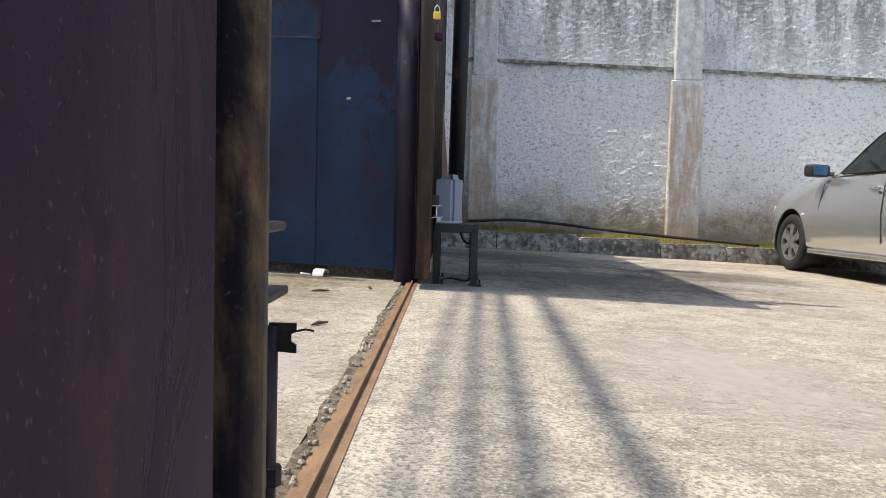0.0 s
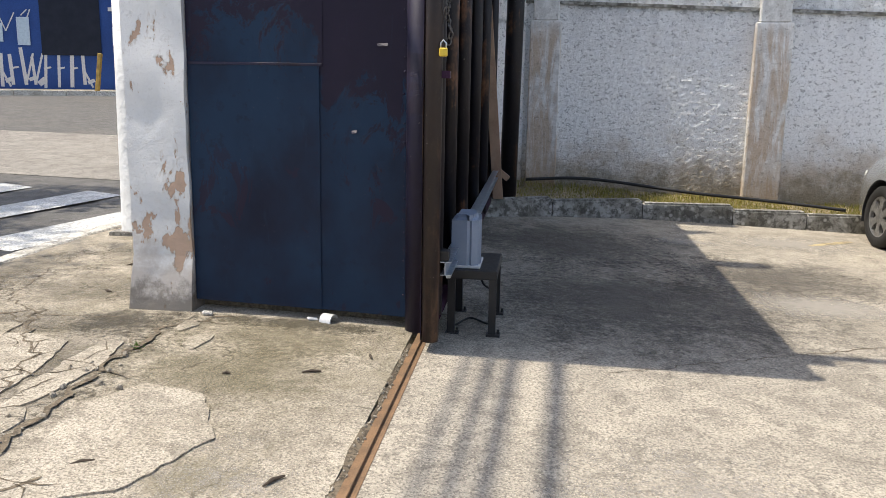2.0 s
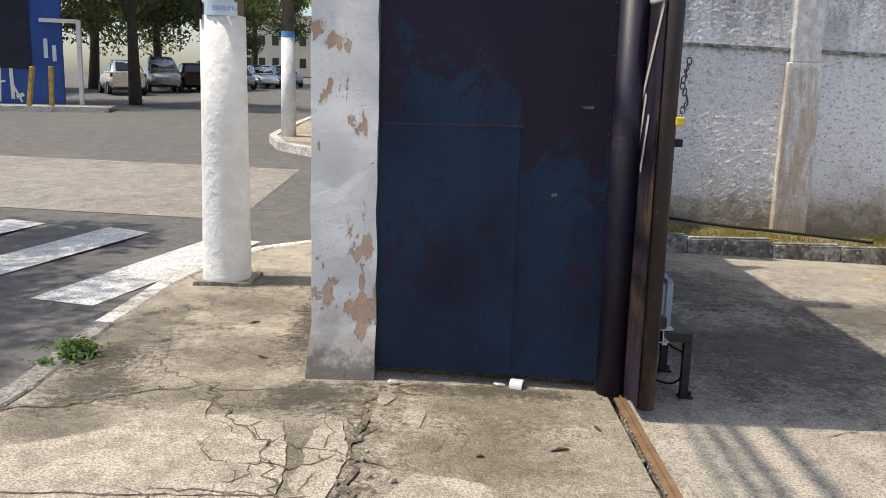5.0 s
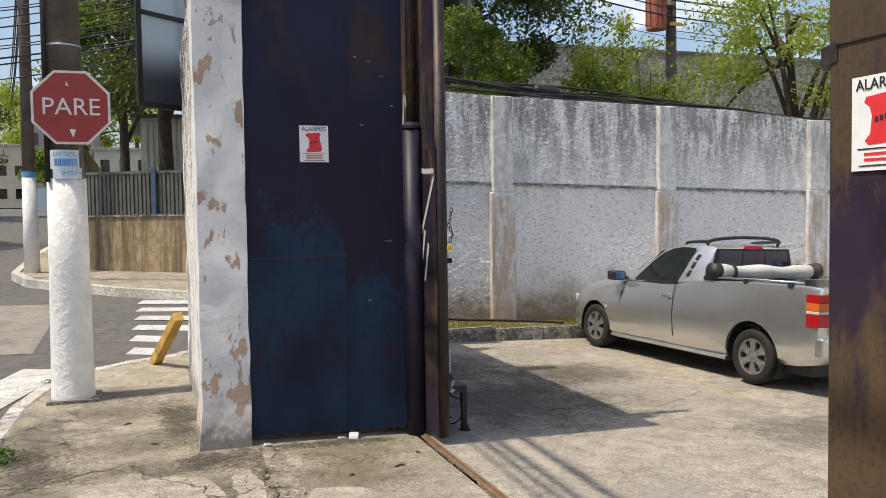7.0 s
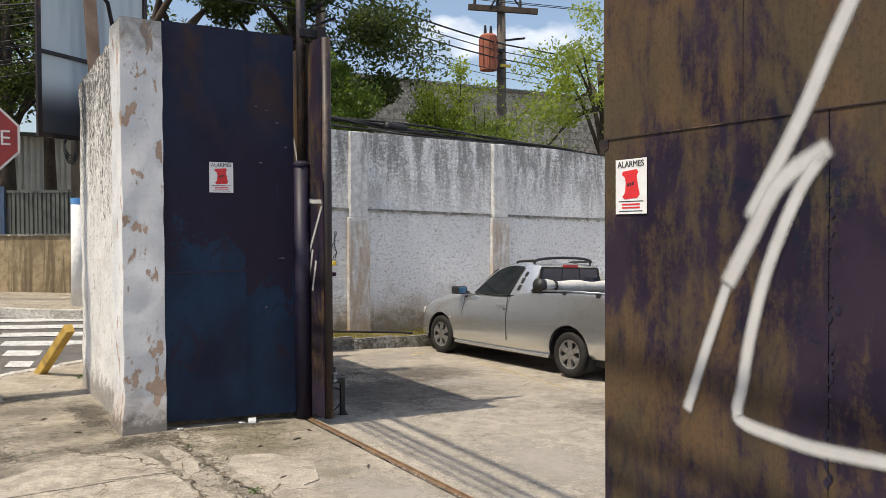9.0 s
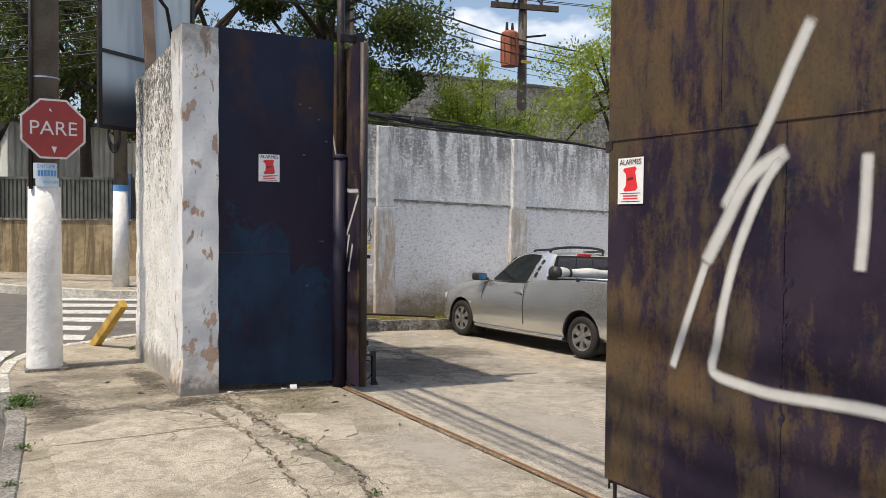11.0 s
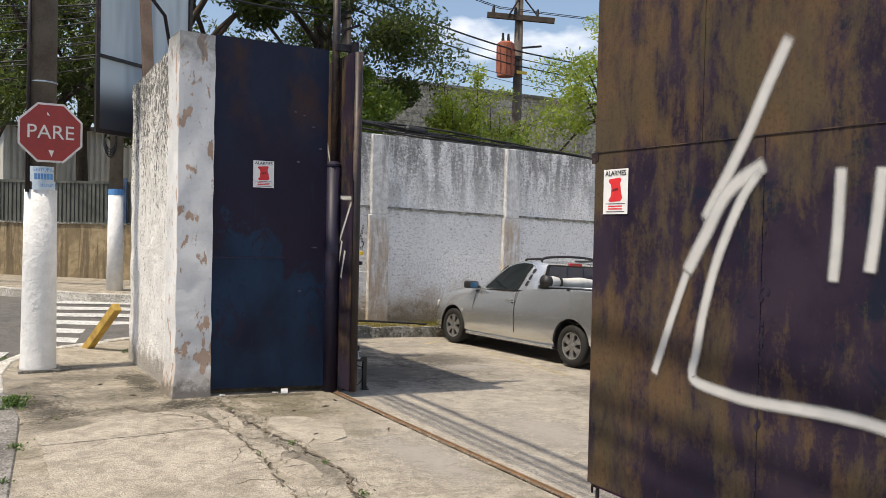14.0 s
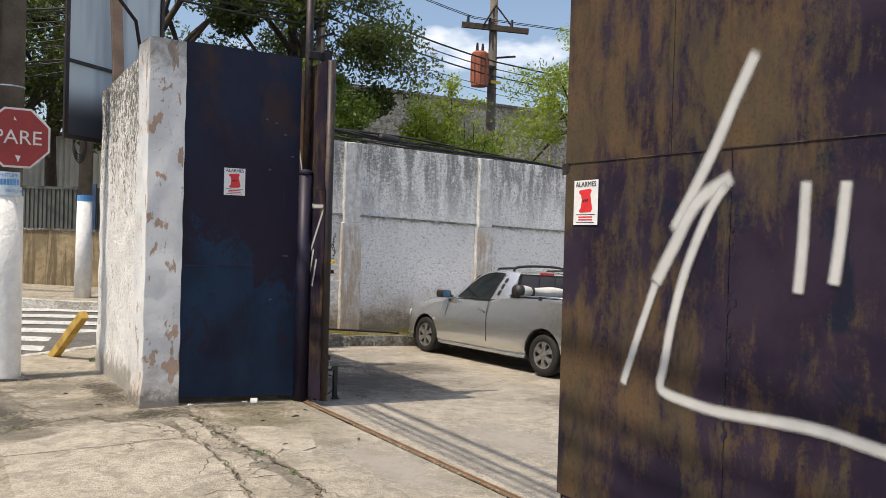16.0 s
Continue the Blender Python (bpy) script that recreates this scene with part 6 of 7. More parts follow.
def pickup(m):
    """A small two-door pickup: x forward from the front axle, y to its left, z up from the ground."""
    t = new("pickup_truck")
    t.matrix_world = m
    PLACE[t.name] = m
    tagged(t, "silver two-door pickup truck parked nose to the wall, roof rails", "pickup truck")
    # lower body: u, half width, sill z, belt z, deck z, deck half width
    st = [(0.74, 0.42, 0.30, 0.50, 0.53, 0.36), (0.70, 0.60, 0.25, 0.60, 0.66, 0.50), (0.58, 0.72, 0.22, 0.68, 0.75, 0.60), (0.38, 0.785, 0.22, 0.74, 0.82, 0.66), (0.10, 0.815, 0.22, 0.80, 0.885, 0.69), (-0.30, 0.825, 0.22, 0.86, 0.945, 0.70),
          (-0.62, 0.825, 0.22, 0.90, 0.985, 0.71), (-0.75, 0.825, 0.22, 0.91, 0.96, 0.745), (-1.6, 0.828, 0.22, 0.945, 0.99, 0.75), (-1.85, 0.830, 0.22, 0.96, 1.03, 0.77), (-2.1, 0.832, 0.23, 0.99, 1.055, 0.775), (-2.8, 0.835, 0.25, 1.02, 1.085, 0.775),
          (-3.4, 0.825, 0.28, 1.02, 1.09, 0.76), (-3.62, 0.80, 0.32, 1.01, 1.085, 0.74), (-3.66, 0.785, 0.36, 1.0, 1.07, 0.72)]
    secs = []
    for u, w, zs, zb, zd, wd in st:
        h = zb - zs
        half = [(w * 0.90, zs), (w * 0.975, zs + h * 0.10), (w * 0.992, zs + h * 0.30), (w, zs + h * 0.52), (w * 0.993, zs + h * 0.72), (w * 0.972, zs + h * 0.88), (w * 0.945, zb), ((w * 0.945 + wd) / 2, (zb + zd) / 2 + 0.012), (wd, zd)]
        secs.append([(u, y, z) for y, z in half] + [(u, 0.0, zd + 0.012)] + [(u, -y, z) for y, z in half[::-1]])
    body = part("body", loft(secs), SILVER, t, own=True)
    arches = []
    for u0, z0, r in ((0.0, 0.30, 0.345), (-2.83, 0.31, 0.365)):
        for s in (1, -1):
            arches.append(tube([(u0, s * 0.52, z0), (u0, s * 0.95, z0)], r, 36))
    arches.append(box(-3.60, -1.93, -0.70, 0.70, 0.62, 1.4))
    cut(body, arches)
    shade(body, 40)
    for u0, z0, r in ((0.0, 0.30, 0.34), (-2.83, 0.31, 0.36)):
        for s in (1, -1):
            b = bmesh.new()
            n = 20
            a = [2 * math.pi * k / 40 - 0.3 for k in range(n + 7)]
            r0 = [b.verts.new((u0 + r * math.cos(q), s * 0.79, z0 + r * math.sin(q))) for q in a]
            r1 = [b.verts.new((u0 + r * math.cos(q), s * 0.50, z0 + r * math.sin(q))) for q in a]
            for k in range(len(a) - 1):
                b.faces.new((r0[k], r0[k + 1], r1[k + 1], r1[k]))
            part("wheel_liner", b, BLACK_TRIM, t, own=True)
    # cab above the belt
    def cab(u):
        return float(np.interp(u, [-2.0, -1.85, -1.0, -0.7], [0.765, 0.775, 0.775, 0.76]))
    cs = []
    prof = [(-0.62, 0.955, 0.70), (-0.80, 1.105, 0.675), (-1.0, 1.27, 0.645), (-1.2, 1.395, 0.615), (-1.45, 1.455, 0.595), (-1.7, 1.47, 0.59), (-1.92, 1.455, 0.585), (-2.02, 1.43, 0.58)]
    for u, zt, wt in prof:
        zb = float(np.interp(u, [-2.02, -0.62], [1.02, 0.955]))
        wb = cab(u) - 0.004
        secs_half = [(wb, zb), (wb + (wt - wb) * 0.5, zb + (zt - zb) * 0.52), (wt + 0.015, zb + (zt - zb) * 0.86), (wt - 0.03, zt - 0.008)]
        cs.append([(u, y, z) for y, z in secs_half] + [(u, 0, zt + 0.012)] + [(u, -y, z) for y, z in secs_half[::-1]])
    c = part("cab", loft(cs), SILVER, t, own=True)
    # raked flying buttress behind the side glass
    shade(c, 40)

    def glass_y(u, z):
        zt = float(np.interp(u, [p[0] for p in prof[::-1]], [p[1] for p in prof[::-1]]))
        wt = float(np.interp(u, [p[0] for p in prof[::-1]], [p[2] for p in prof[::-1]]))
        zb = float(np.interp(u, [-2.02, -0.62], [1.02, 0.955]))
        wb = cab(u)
        k = max(0.0, min(1.0, (z - zb) / max(0.01, zt - zb)))
        return wb + (wt - wb) * k + 0.008 * math.sin(k * 3.14)
    for s in (1, -1):
        top = [(-0.79, 0.990), (-0.90, 1.085), (-1.05, 1.215), (-1.20, 1.325), (-1.36, 1.39), (-1.53, 1.415), (-1.74, 1.41), (-1.66, 1.19), (-1.585, 0.995), (-1.2, 0.985)]
        b = bmesh.new()
        # pane built as a fan that follows the side
        cx, cz = -1.33, 1.16
        rings = []
        for k in (0.0, 0.5, 1.0):
            rings.append([(cx + (u - cx) * k, cz + (z - cz) * k) for u, z in top])
        mid = b.verts.new((cx, s * (glass_y(cx, cz) + 0.005), cz))
        prev = None
        for ring in rings[1:]:
            cur = [b.verts.new((u, s * (glass_y(u, z) + 0.005), z)) for u, z in ring]
            n = len(cur)
            for k in range(n):
                if prev is None:
                    b.faces.new((mid, cur[k], cur[(k + 1) % n]))
                else:
                    b.faces.new((prev[k], prev[(k + 1) % n], cur[(k + 1) % n], cur[k]))
            prev = cur
        d = part("side_window", b, TINT, t, "dark tinted side window", own=True, smooth=True)
        path = [(u, s * (glass_y(u, z) + 0.006), z) for u, z in top + top[:1]]
        part("window_seal", tube(path, 0.006, 6, caps=False), BLACK_TRIM, d, own=True)
        for k, (z0, z1) in enumerate(((1.08, 1.15), (1.18, 1.25), (1.28, 1.34))):
            u0, u1 = -1.70 - 0.33 * (z0 - 1.0), -1.70 - 0.33 * (z1 - 1.0)
            part("vent_slot", side_skin([(u0, z0), (u1, z1), (u1 - 0.035, z1), (u0 - 0.035, z0)], glass_y, 0.005, s), BLACK_TRIM, t, own=True)
        # door edge, handle, mirror
        yb = 0.833
        part("door_seam", tube([(-1.59, s * 0.79, 0.985), (-1.585, s * (yb - 0.016), 0.85), (-1.585, s * (yb - 0.002), 0.62), (-1.60, s * (yb - 0.012), 0.36)], 0.005, 5), BLACK_TRIM, t, own=True)
        part("door_seam", tube([(-0.60, s * 0.80, 0.90), (-0.56, s * (yb - 0.012), 0.70), (-0.52, s * (yb - 0.022), 0.40)], 0.004, 5), BLACK_TRIM, t, own=True)
        part("door_handle", box(-1.51, -1.37, min(s * 0.805, s * 0.838), max(s * 0.805, s * 0.838), 0.828, 0.862, 0.012, segs=2), SILVER, t, own=True)
        part("door_lock", tube([(-1.53, s * 0.81, 0.80), (-1.53, s * 0.827, 0.80)], 0.012, 8), BLACK_TRIM, t, own=True)
        part("side_repeater", box(-0.29, -0.24, min(s * 0.81, s * 0.832), max(s * 0.81, s * 0.832), 0.57, 0.60, 0.008), LAMP_CLEAR, t, own=True)
        mir = part("wing_mirror", box(-0.62, -0.44, min(s * 0.76, s * 0.95), max(s * 0.76, s * 0.95), 0.955, 1.075, 0.03, segs=3), BLACK_TRIM, t, own=True)
        part("mirror_arm", tube([(-0.56, s * 0.80, 0.99), (-0.64, s * 0.745, 0.985)], 0.022, 8), BLACK_TRIM, mir, own=True)
        part("mirror_glass", box(-0.628, -0.618, min(s * 0.80, s * 0.935), max(s * 0.80, s * 0.935), 0.972, 1.06, 0.003), MIRROR_BLUE, mir, own=True)
        part("sill_strip", box(-2.44, -0.36, min(s * 0.745, s * 0.80), max(s * 0.745, s * 0.80), 0.205, 0.25, 0.01), SILVER, t, own=True)
        b = tube([(-2.02, s * 0.755, 1.085), (-2.8, s * 0.765, 1.115), (-3.45, s * 0.755, 1.12)], 0.011, 8)
        part("bed_rail", b, GALV, t, own=True, smooth=True)
        for u in (-2.1, -2.7, -3.3):
            part("rail_foot", box(u - 0.03, u + 0.03, min(s * 0.75, s * 0.785), max(s * 0.75, s * 0.785), 1.06, 1.11), BLACK_TRIM, t, own=True)
        # tail lamps wrap the rear corners
        for z0, z1, mat in ((0.937, 1.02, LAMP_RED), (0.856, 0.936, LAMP_AMBER), (0.826, 0.855, LAMP_CLEAR), (0.70, 0.825, LAMP_RED)):
            part("tail_lamp", box(-3.685, -3.53, min(s * 0.66, s * 0.812), max(s * 0.66, s * 0.812), z0, z1, 0.004), mat, t, own=True)
        part("head_lamp", box(0.52, 0.70, min(s * 0.42, s * 0.66), max(s * 0.42, s * 0.66), 0.56, 0.68, 0.03, segs=2), LAMP_CLEAR, t, own=True)
        # roof rail
        path = smooth_path([(-1.46, s * 0.52, 1.45), (-1.50, s * 0.53, 1.475), (-1.7, s * 0.535, 1.49), (-1.88, s * 0.53, 1.50)], 5)
        part("roof_rail", tube(path, 0.018, 8), BLACK_TRIM, t, own=True, smooth=True)
    # rear window leans with the cab's back
    def back(z):
        return -2.022 - 0.01
    for y0, y1 in ((-0.56, -0.19), (-0.17, 0.17), (0.19, 0.56)):
        k = 0.06
        b = prism([(y0 * 1.08, 1.09), (y1 * 1.08, 1.09), (y1 * 0.94, 1.39), (y0 * 0.94, 1.39)], 0.006, "x", -2.033)
        part("rear_pane", b, BLUE_TINT, t, own=True)
    part("rear_frame", prism([(-0.67, 1.04), (0.67, 1.04), (0.565, 1.415), (-0.565, 1.415)], 0.007, "x", -2.029), BLACK_TRIM, t, own=True)
    arc = smooth_path([(-1.86, 0.56, 1.46), (-1.90, 0.53, 1.51), (-1.95, 0.3, 1.54), (-1.96, 0, 1.548), (-1.95, -0.3, 1.54), (-1.90, -0.53, 1.51), (-1.86, -0.56, 1.46)], 5)
    part("roof_bar", tube(arc, 0.02, 8), BLACK_TRIM, t, own=True, smooth=True)
    part("brake_lamp", box(-2.05, -1.99, -0.13, 0.13, 1.405, 1.452, 0.008), LAMP_RED, t, own=True)
    b = prism([(-0.62, 0.985), (0.62, 0.985), (0.555, 1.36), (-0.555, 1.36)], 0.006, "x", 0)
    for v in b.verts:
        v.co.x = -0.60 - (v.co.z - 0.965) * 1.30 + (0.02 if v.co.x > 0.001 else 0.0) + 0.03
    part("windscreen", b, TINT, t, own=True)
    part("front_bumper", box(0.55, 0.775, -0.62, 0.62, 0.24, 0.46, 0.06, segs=3), SILVER, t, own=True)
    part("rear_bumper", box(-3.73, -3.60, -0.79, 0.79, 0.38, 0.60, 0.035, segs=3), SILVER, t, own=True)
    tg = part("tailgate", box(-3.69, -3.62, -0.65, 0.65, 0.61, 1.06, 0.02, segs=2), SILVER, t, own=True)
    part("plate_holder", box(-3.742, -3.728, -0.2, 0.2, 0.42, 0.54), SIGN_WHITE, tg, own=True)
    part("underbody", box(-3.5, 0.5, -0.68, 0.68, 0.18, 0.32), BLACK_TRIM, t, own=True)
    part("bed_floor", box(-3.60, -1.94, -0.70, 0.70, 0.60, 0.625), BLACK_TRIM, t, own=True)
    for u in (0.0, -2.83):
        for s in (1, -1):
            wheel_parts("wheel", (u, s * 0.715, 0.296), s, 0.296, 0.203, t)
    return t


ROLL_M = Matrix.Translation((3.535 + 0.790, 8.72 + 0.145, -0.235)) @ Euler((radians(2.29), 0, radians(95.4))).to_matrix().to_4x4()
pickup(ROLL_M)
# rolled tarpaulin across the load bed
roll = thing("rolled_tarpaulin", ROLL_M @ Vector((-2.2, 0, 1.08)), "white tarpaulin roll strapped across the truck's bed, dark rubber ends", "tarpaulin")


def on_truck(b):
    b.transform(ROLL_M)
    return b


path = smooth_path([(-2.20, 0.74, 1.165), (-2.21, 0.5, 1.16), (-2.24, 0.1, 1.155), (-2.26, -0.3, 1.15), (-2.25, -0.7, 1.16)], 5)
random.seed(77)
rad = [0.078 + 0.012 * math.sin(k * 0.8) for k in range(len(path))]
part("roll", on_truck(tube(path, rad, 14)), TARP, roll, smooth=True)
part("end_wrap", on_truck(tube([(-2.20, 0.66, 1.165), (-2.20, 0.80, 1.165)], [0.085, 0.098], 14)), BLACK_TRIM, roll, "black rubber end", smooth=True)
part("end_wrap", on_truck(tube([(-2.25, -0.66, 1.16), (-2.25, -0.8, 1.165)], [0.085, 0.10], 14)), BARK, roll, "brown frayed end", smooth=True)
for y in (0.52, -0.52):
    part("strap", on_truck(tube([(-2.215 - 0.02 * (y < 0), y - 0.012, 1.16), (-2.215 - 0.02 * (y < 0), y + 0.012, 1.16)], 0.094, 14)), BLACK_TRIM, roll)


def hatchback(m, paint, label, tall=1.0, group="parked cars"):
    """A plain five-door car: x forward, y left, centred between its wheels."""
    t = new("car")
    t.matrix_world = m
    PLACE[t.name] = m
    tagged(t, label, "car", group)
    st = [(1.95, 0.50, 0.32, 0.55, 0.60), (1.80, 0.70, 0.24, 0.64, 0.72), (1.4, 0.80, 0.2, 0.74, 0.84), (0.8, 0.83, 0.2, 0.83, 0.93), (0, 0.84, 0.2, 0.87, 0.95), (-1.0, 0.84, 0.2, 0.9, 0.97), (-1.6, 0.80, 0.24, 0.9, 0.97), (-1.86, 0.7, 0.34, 0.86, 0.92)]
    secs = []
    for u, w, zs, zb, zd in st:
        half = [(w * 0.88, zs), (w * 0.985, zs + 0.15), (w, (zs + zb) / 2 + 0.05), (w * 0.96, zb), (w * 0.84, zd)]
        secs.append([(u, y, z * tall) for y, z in half] + [(u, 0, zd * tall + 0.01)] + [(u, -y, z * tall) for y, z in half[::-1]])
    body = part("body", loft(secs), paint, t, own=True)
    shade(body)
    prof = [(0.95, 0.93, 0.70), (0.45, 1.25, 0.62), (0.1, 1.42, 0.57), (-0.6, 1.48, 0.56), (-1.2, 1.42, 0.56), (-1.72, 0.96, 0.66)]
    secs = [[(u, 0.74, 0.92 * tall), (u, w + 0.02, (zt - 0.06) * tall), (u, w - 0.04, zt * tall), (u, 0, (zt + 0.015) * tall), (u, -w + 0.04, zt * tall), (u, -w - 0.02, (zt - 0.06) * tall), (u, -0.74, 0.92 * tall)] for u, zt, w in prof]
    c = part("cabin", loft(secs), paint, t, own=True)
    shade(c)
    for s in (1, -1):
        for pts in (((0.62, 0.97), (0.12, 1.32), (-0.30, 1.38), (-0.34, 0.98)), ((-0.42, 0.98), (-0.38, 1.38), (-1.05, 1.34), (-1.40, 1.0))):
            b = bmesh.new()
            vs = [b.verts.new((u, s * (0.752 - 0.16 * (z - 0.92) / 0.5), z * tall)) for u, z in pts]
            b.faces.new(vs)
            part("side_window", b, TINT, t, own=True)
        part("tail_lamp", box(-1.84, -1.68, min(s * 0.58, s * 0.78), max(s * 0.58, s * 0.78), 0.74 * tall, 0.92 * tall, 0.02), LAMP_RED, t, own=True)
        part("head_lamp", box(1.62, 1.84, min(s * 0.5, s * 0.72), max(s * 0.5, s * 0.72), 0.60 * tall, 0.72 * tall, 0.02), LAMP_CLEAR, t, own=True)
        for u in (1.25, -1.25):
            wheel_parts("wheel", (u, s * 0.755, 0.3), s, 0.3, 0.2, t, 0.19)
    b = bmesh.new()
    b.faces.new([b.verts.new(p) for p in ((-1.70, 0.52, 1.02 * tall), (-1.70, -0.52, 1.02 * tall), (-1.27, -0.46, 1.37 * tall), (-1.27, 0.46, 1.37 * tall))])
    part("rear_window", b, TINT, t, own=True)
    b = bmesh.new()
    b.faces.new([b.verts.new(p) for p in ((0.93, 0.60, 0.965 * tall), (0.93, -0.60, 0.965 * tall), (0.16, -0.5, 1.41 * tall), (0.16, 0.5, 1.41 * tall))])
    part("windscreen", b, TINT, t, own=True)
    return t


hatchback(Matrix.Translation((9.3, 7.6, floor_z(9.3, 0))) @ Euler((0, 0, radians(95))).to_matrix().to_4x4(), WHITE_CAR, "white hatchback parked in the yard beside the pickup", group="")
for k, (x, y, a, paint, tall, lab) in enumerate(((-16.4, 40.5, 120, WHITE_CAR, 1.05, "white hatchback in the row parked under the trees"), (-15.9, 44.6, -65, GREY_CAR, 1.22, "silver tall van-like car in the parked row"), (-15.0, 46.6, 118, BLACK_CAR, 1.0, "black car in the parked row"),
                                               (-14.8, 49.0, 118, RED_CAR, 1.1, "bright red car in the parked row"), (-14.0, 52.3, -62, GREY_CAR, 1.05, "grey hatchback in the parked row"), (-13.4, 56.6, -62, WHITE_CAR, 1.0, "pale car in the parked row"), (-12.6, 60.5, -62, GREY_CAR, 1.0, "grey car far down the parked row"),
                                               (-9.6, 86.0, 92, BLACK_CAR, 1.15, "dark car driving far up the street"))):
    hatchback(Matrix.Translation((x, y, road_z(x, y))) @ Euler((0, 0, radians(a))).to_matrix().to_4x4(), paint, lab, tall)

# ---- across the side street ----
FARK = [(-5.2, 60), (-5.1, 24), (-4.95, 18.6), (-4.5, 17.2), (-3.5, 16.1), (-2.8, 15.3), (-1.5, 14.2), (4.5, 11.6)]
b = bmesh.new()
top = [b.verts.new((x, y, rise(y) + 0.06)) for x, y in FARK + [(9.5, 11.6), (9.5, 60)]]
b.faces.new(top)
bmesh.ops.triangulate(b, faces=b.faces)
solid("pavement_far", b, PAVE, "shaded concrete footway across the side street", "pavement", kind="structure")
fk = thing("kerb_far", (-3, 16, 0.3), "whitewashed kerb rounding the far street corner", "kerb", kind="structure")
for (x0, y0), (x1, y1) in zip(FARK, FARK[1:]):
    n = max(1, round(math.hypot(x1 - x0, y1 - y0) / 1.2))
    for k in range(n):
        p, q = Vector((x0 + (x1 - x0) * k / n, y0 + (y1 - y0) * k / n)), Vector((x0 + (x1 - x0) * (k + 1) / n, y0 + (y1 - y0) * (k + 1) / n))
        d = (q - p).normalized()
        s = Vector((-d.y, d.x)) * 0.16
        b = bmesh.new()
        zz = [(v, rise(v.y)) for v in (p, q, q + s, p + s)]
        lo = [b.verts.new((v.x, v.y, z - 0.2)) for v, z in zz]
        hi = [b.verts.new((v.x, v.y, z + 0.075)) for v, z in zz]
        b.faces.new(hi)
        for i in range(4):
            b.faces.new((lo[i], lo[(i + 1) % 4], hi[(i + 1) % 4], hi[i]))
        part("kerb_stone", b, KERB_WHITE, fk)

A, B = Vector((-3.75, 19.2)), Vector((6.5, 12.8))
dw = (B - A).normalized()
nw = Vector((-dw.y, dw.x))
cw = thing("compound_wall", (A.x, A.y, rise(19)), "stained ochre wall with a corrugated sheet fence on top", "wall", kind="structure")


def along(s, o=0.0):
    p = A + dw * s + nw * o
    return p


def wall_slab(s0, s1, o0, o1, z0, z1):
    return prism([(v.x, v.y) for v in (along(s0, o0), along(s1, o0), along(s1, o1), along(s0, o1))], z1 - z0, "z", z0)


part("wall_face", wall_slab(0, 12.0, 0, 0.18, 0.0, 1.66), BEIGE_WALL, cw)
part("coping", wall_slab(-0.03, 12.0, -0.03, 0.21, 1.66, 1.70), MOSSY, cw)
for k in range(120):
    s0 = 0.05 + k * 0.098
    part("fence_slat", wall_slab(s0, s0 + 0.062, 0.07 + 0.012 * (k % 2), 0.09 + 0.012 * (k % 2), 1.70, 2.66), FENCE, cw)
part("fence_backing", wall_slab(0.05, 11.8, 0.105, 0.108, 1.71, 2.64), FENCE, cw)
for k in range(7):
    part("fence_post", wall_slab(0.02 + k * 1.95, 0.11 + k * 1.95, 0.02, 0.065, 1.70, 2.74), FENCE_POST, cw)
part("fence_rail", wall_slab(0.0, 11.8, 0.06, 0.069, 2.60, 2.66), FENCE, cw)
cw2 = thing("compound_wall", (A.x, A.y + 5, rise(24)), "ochre compound wall running up the street", "wall", kind="structure")
part("wall_face", prism([(-3.75, 19.25), (-3.57, 19.3), (-3.9, 48), (-4.1, 48)], 3.4, "z", 0.0), BEIGE_WALL, cw2)

for x, y, h, lab, paint_h in ((-0.9, 14.9, 8.6, "dark street pole with whitewashed foot by the ochre wall", 2.0), (-4.55, 18.7, 9.0, "dark street pole with whitewashed foot at the far corner", 2.1)):
    p = thing("utility_pole", (x, y, rise(y)), lab, "pole", "street poles")
    z = rise(y)
    part("shaft", tube([(x, y, z + paint_h), (x + 0.03, y, z + h)], [0.135, 0.095], 14), POLE_GREY, p, smooth=True)
    part("limewash", tube([(x, y, z), (x, y, z + paint_h)], [0.165, 0.145], 14), POLE_WHITE, p, smooth=True)
    part("band", tube([(x, y, z + paint_h), (x, y, z + paint_h + 0.12)], 0.148, 14), PAPER_BLUE, p)
    for zz in (h - 0.5, h - 1.4, h - 2.1):
        part("crossarm", box(x - 0.8, x + 0.8, y - 0.16, y - 0.09, z + zz, z + zz + 0.09), BLACK_PIPE, p)
    for k in range(4):
        part("insulator", tube([(x - 0.7 + k * 0.45, y - 0.125, z + h - 0.41), (x - 0.7 + k * 0.45, y - 0.125, z + h - 0.26)], 0.035, 6), BLACK_PAINT, p)
random.seed(12)
coil = [(-0.95 - 0.12 * math.cos(k * 0.5) - 0.1, 14.72 + 0.05 * math.sin(k), 3.25 + 0.27 * math.sin(k * 0.5) + 0.004 * k) for k in range(52)]
solid("cable_coil", tube(coil, 0.014, 5), CABLE, "coil of black cable hung on the pole", "cable")

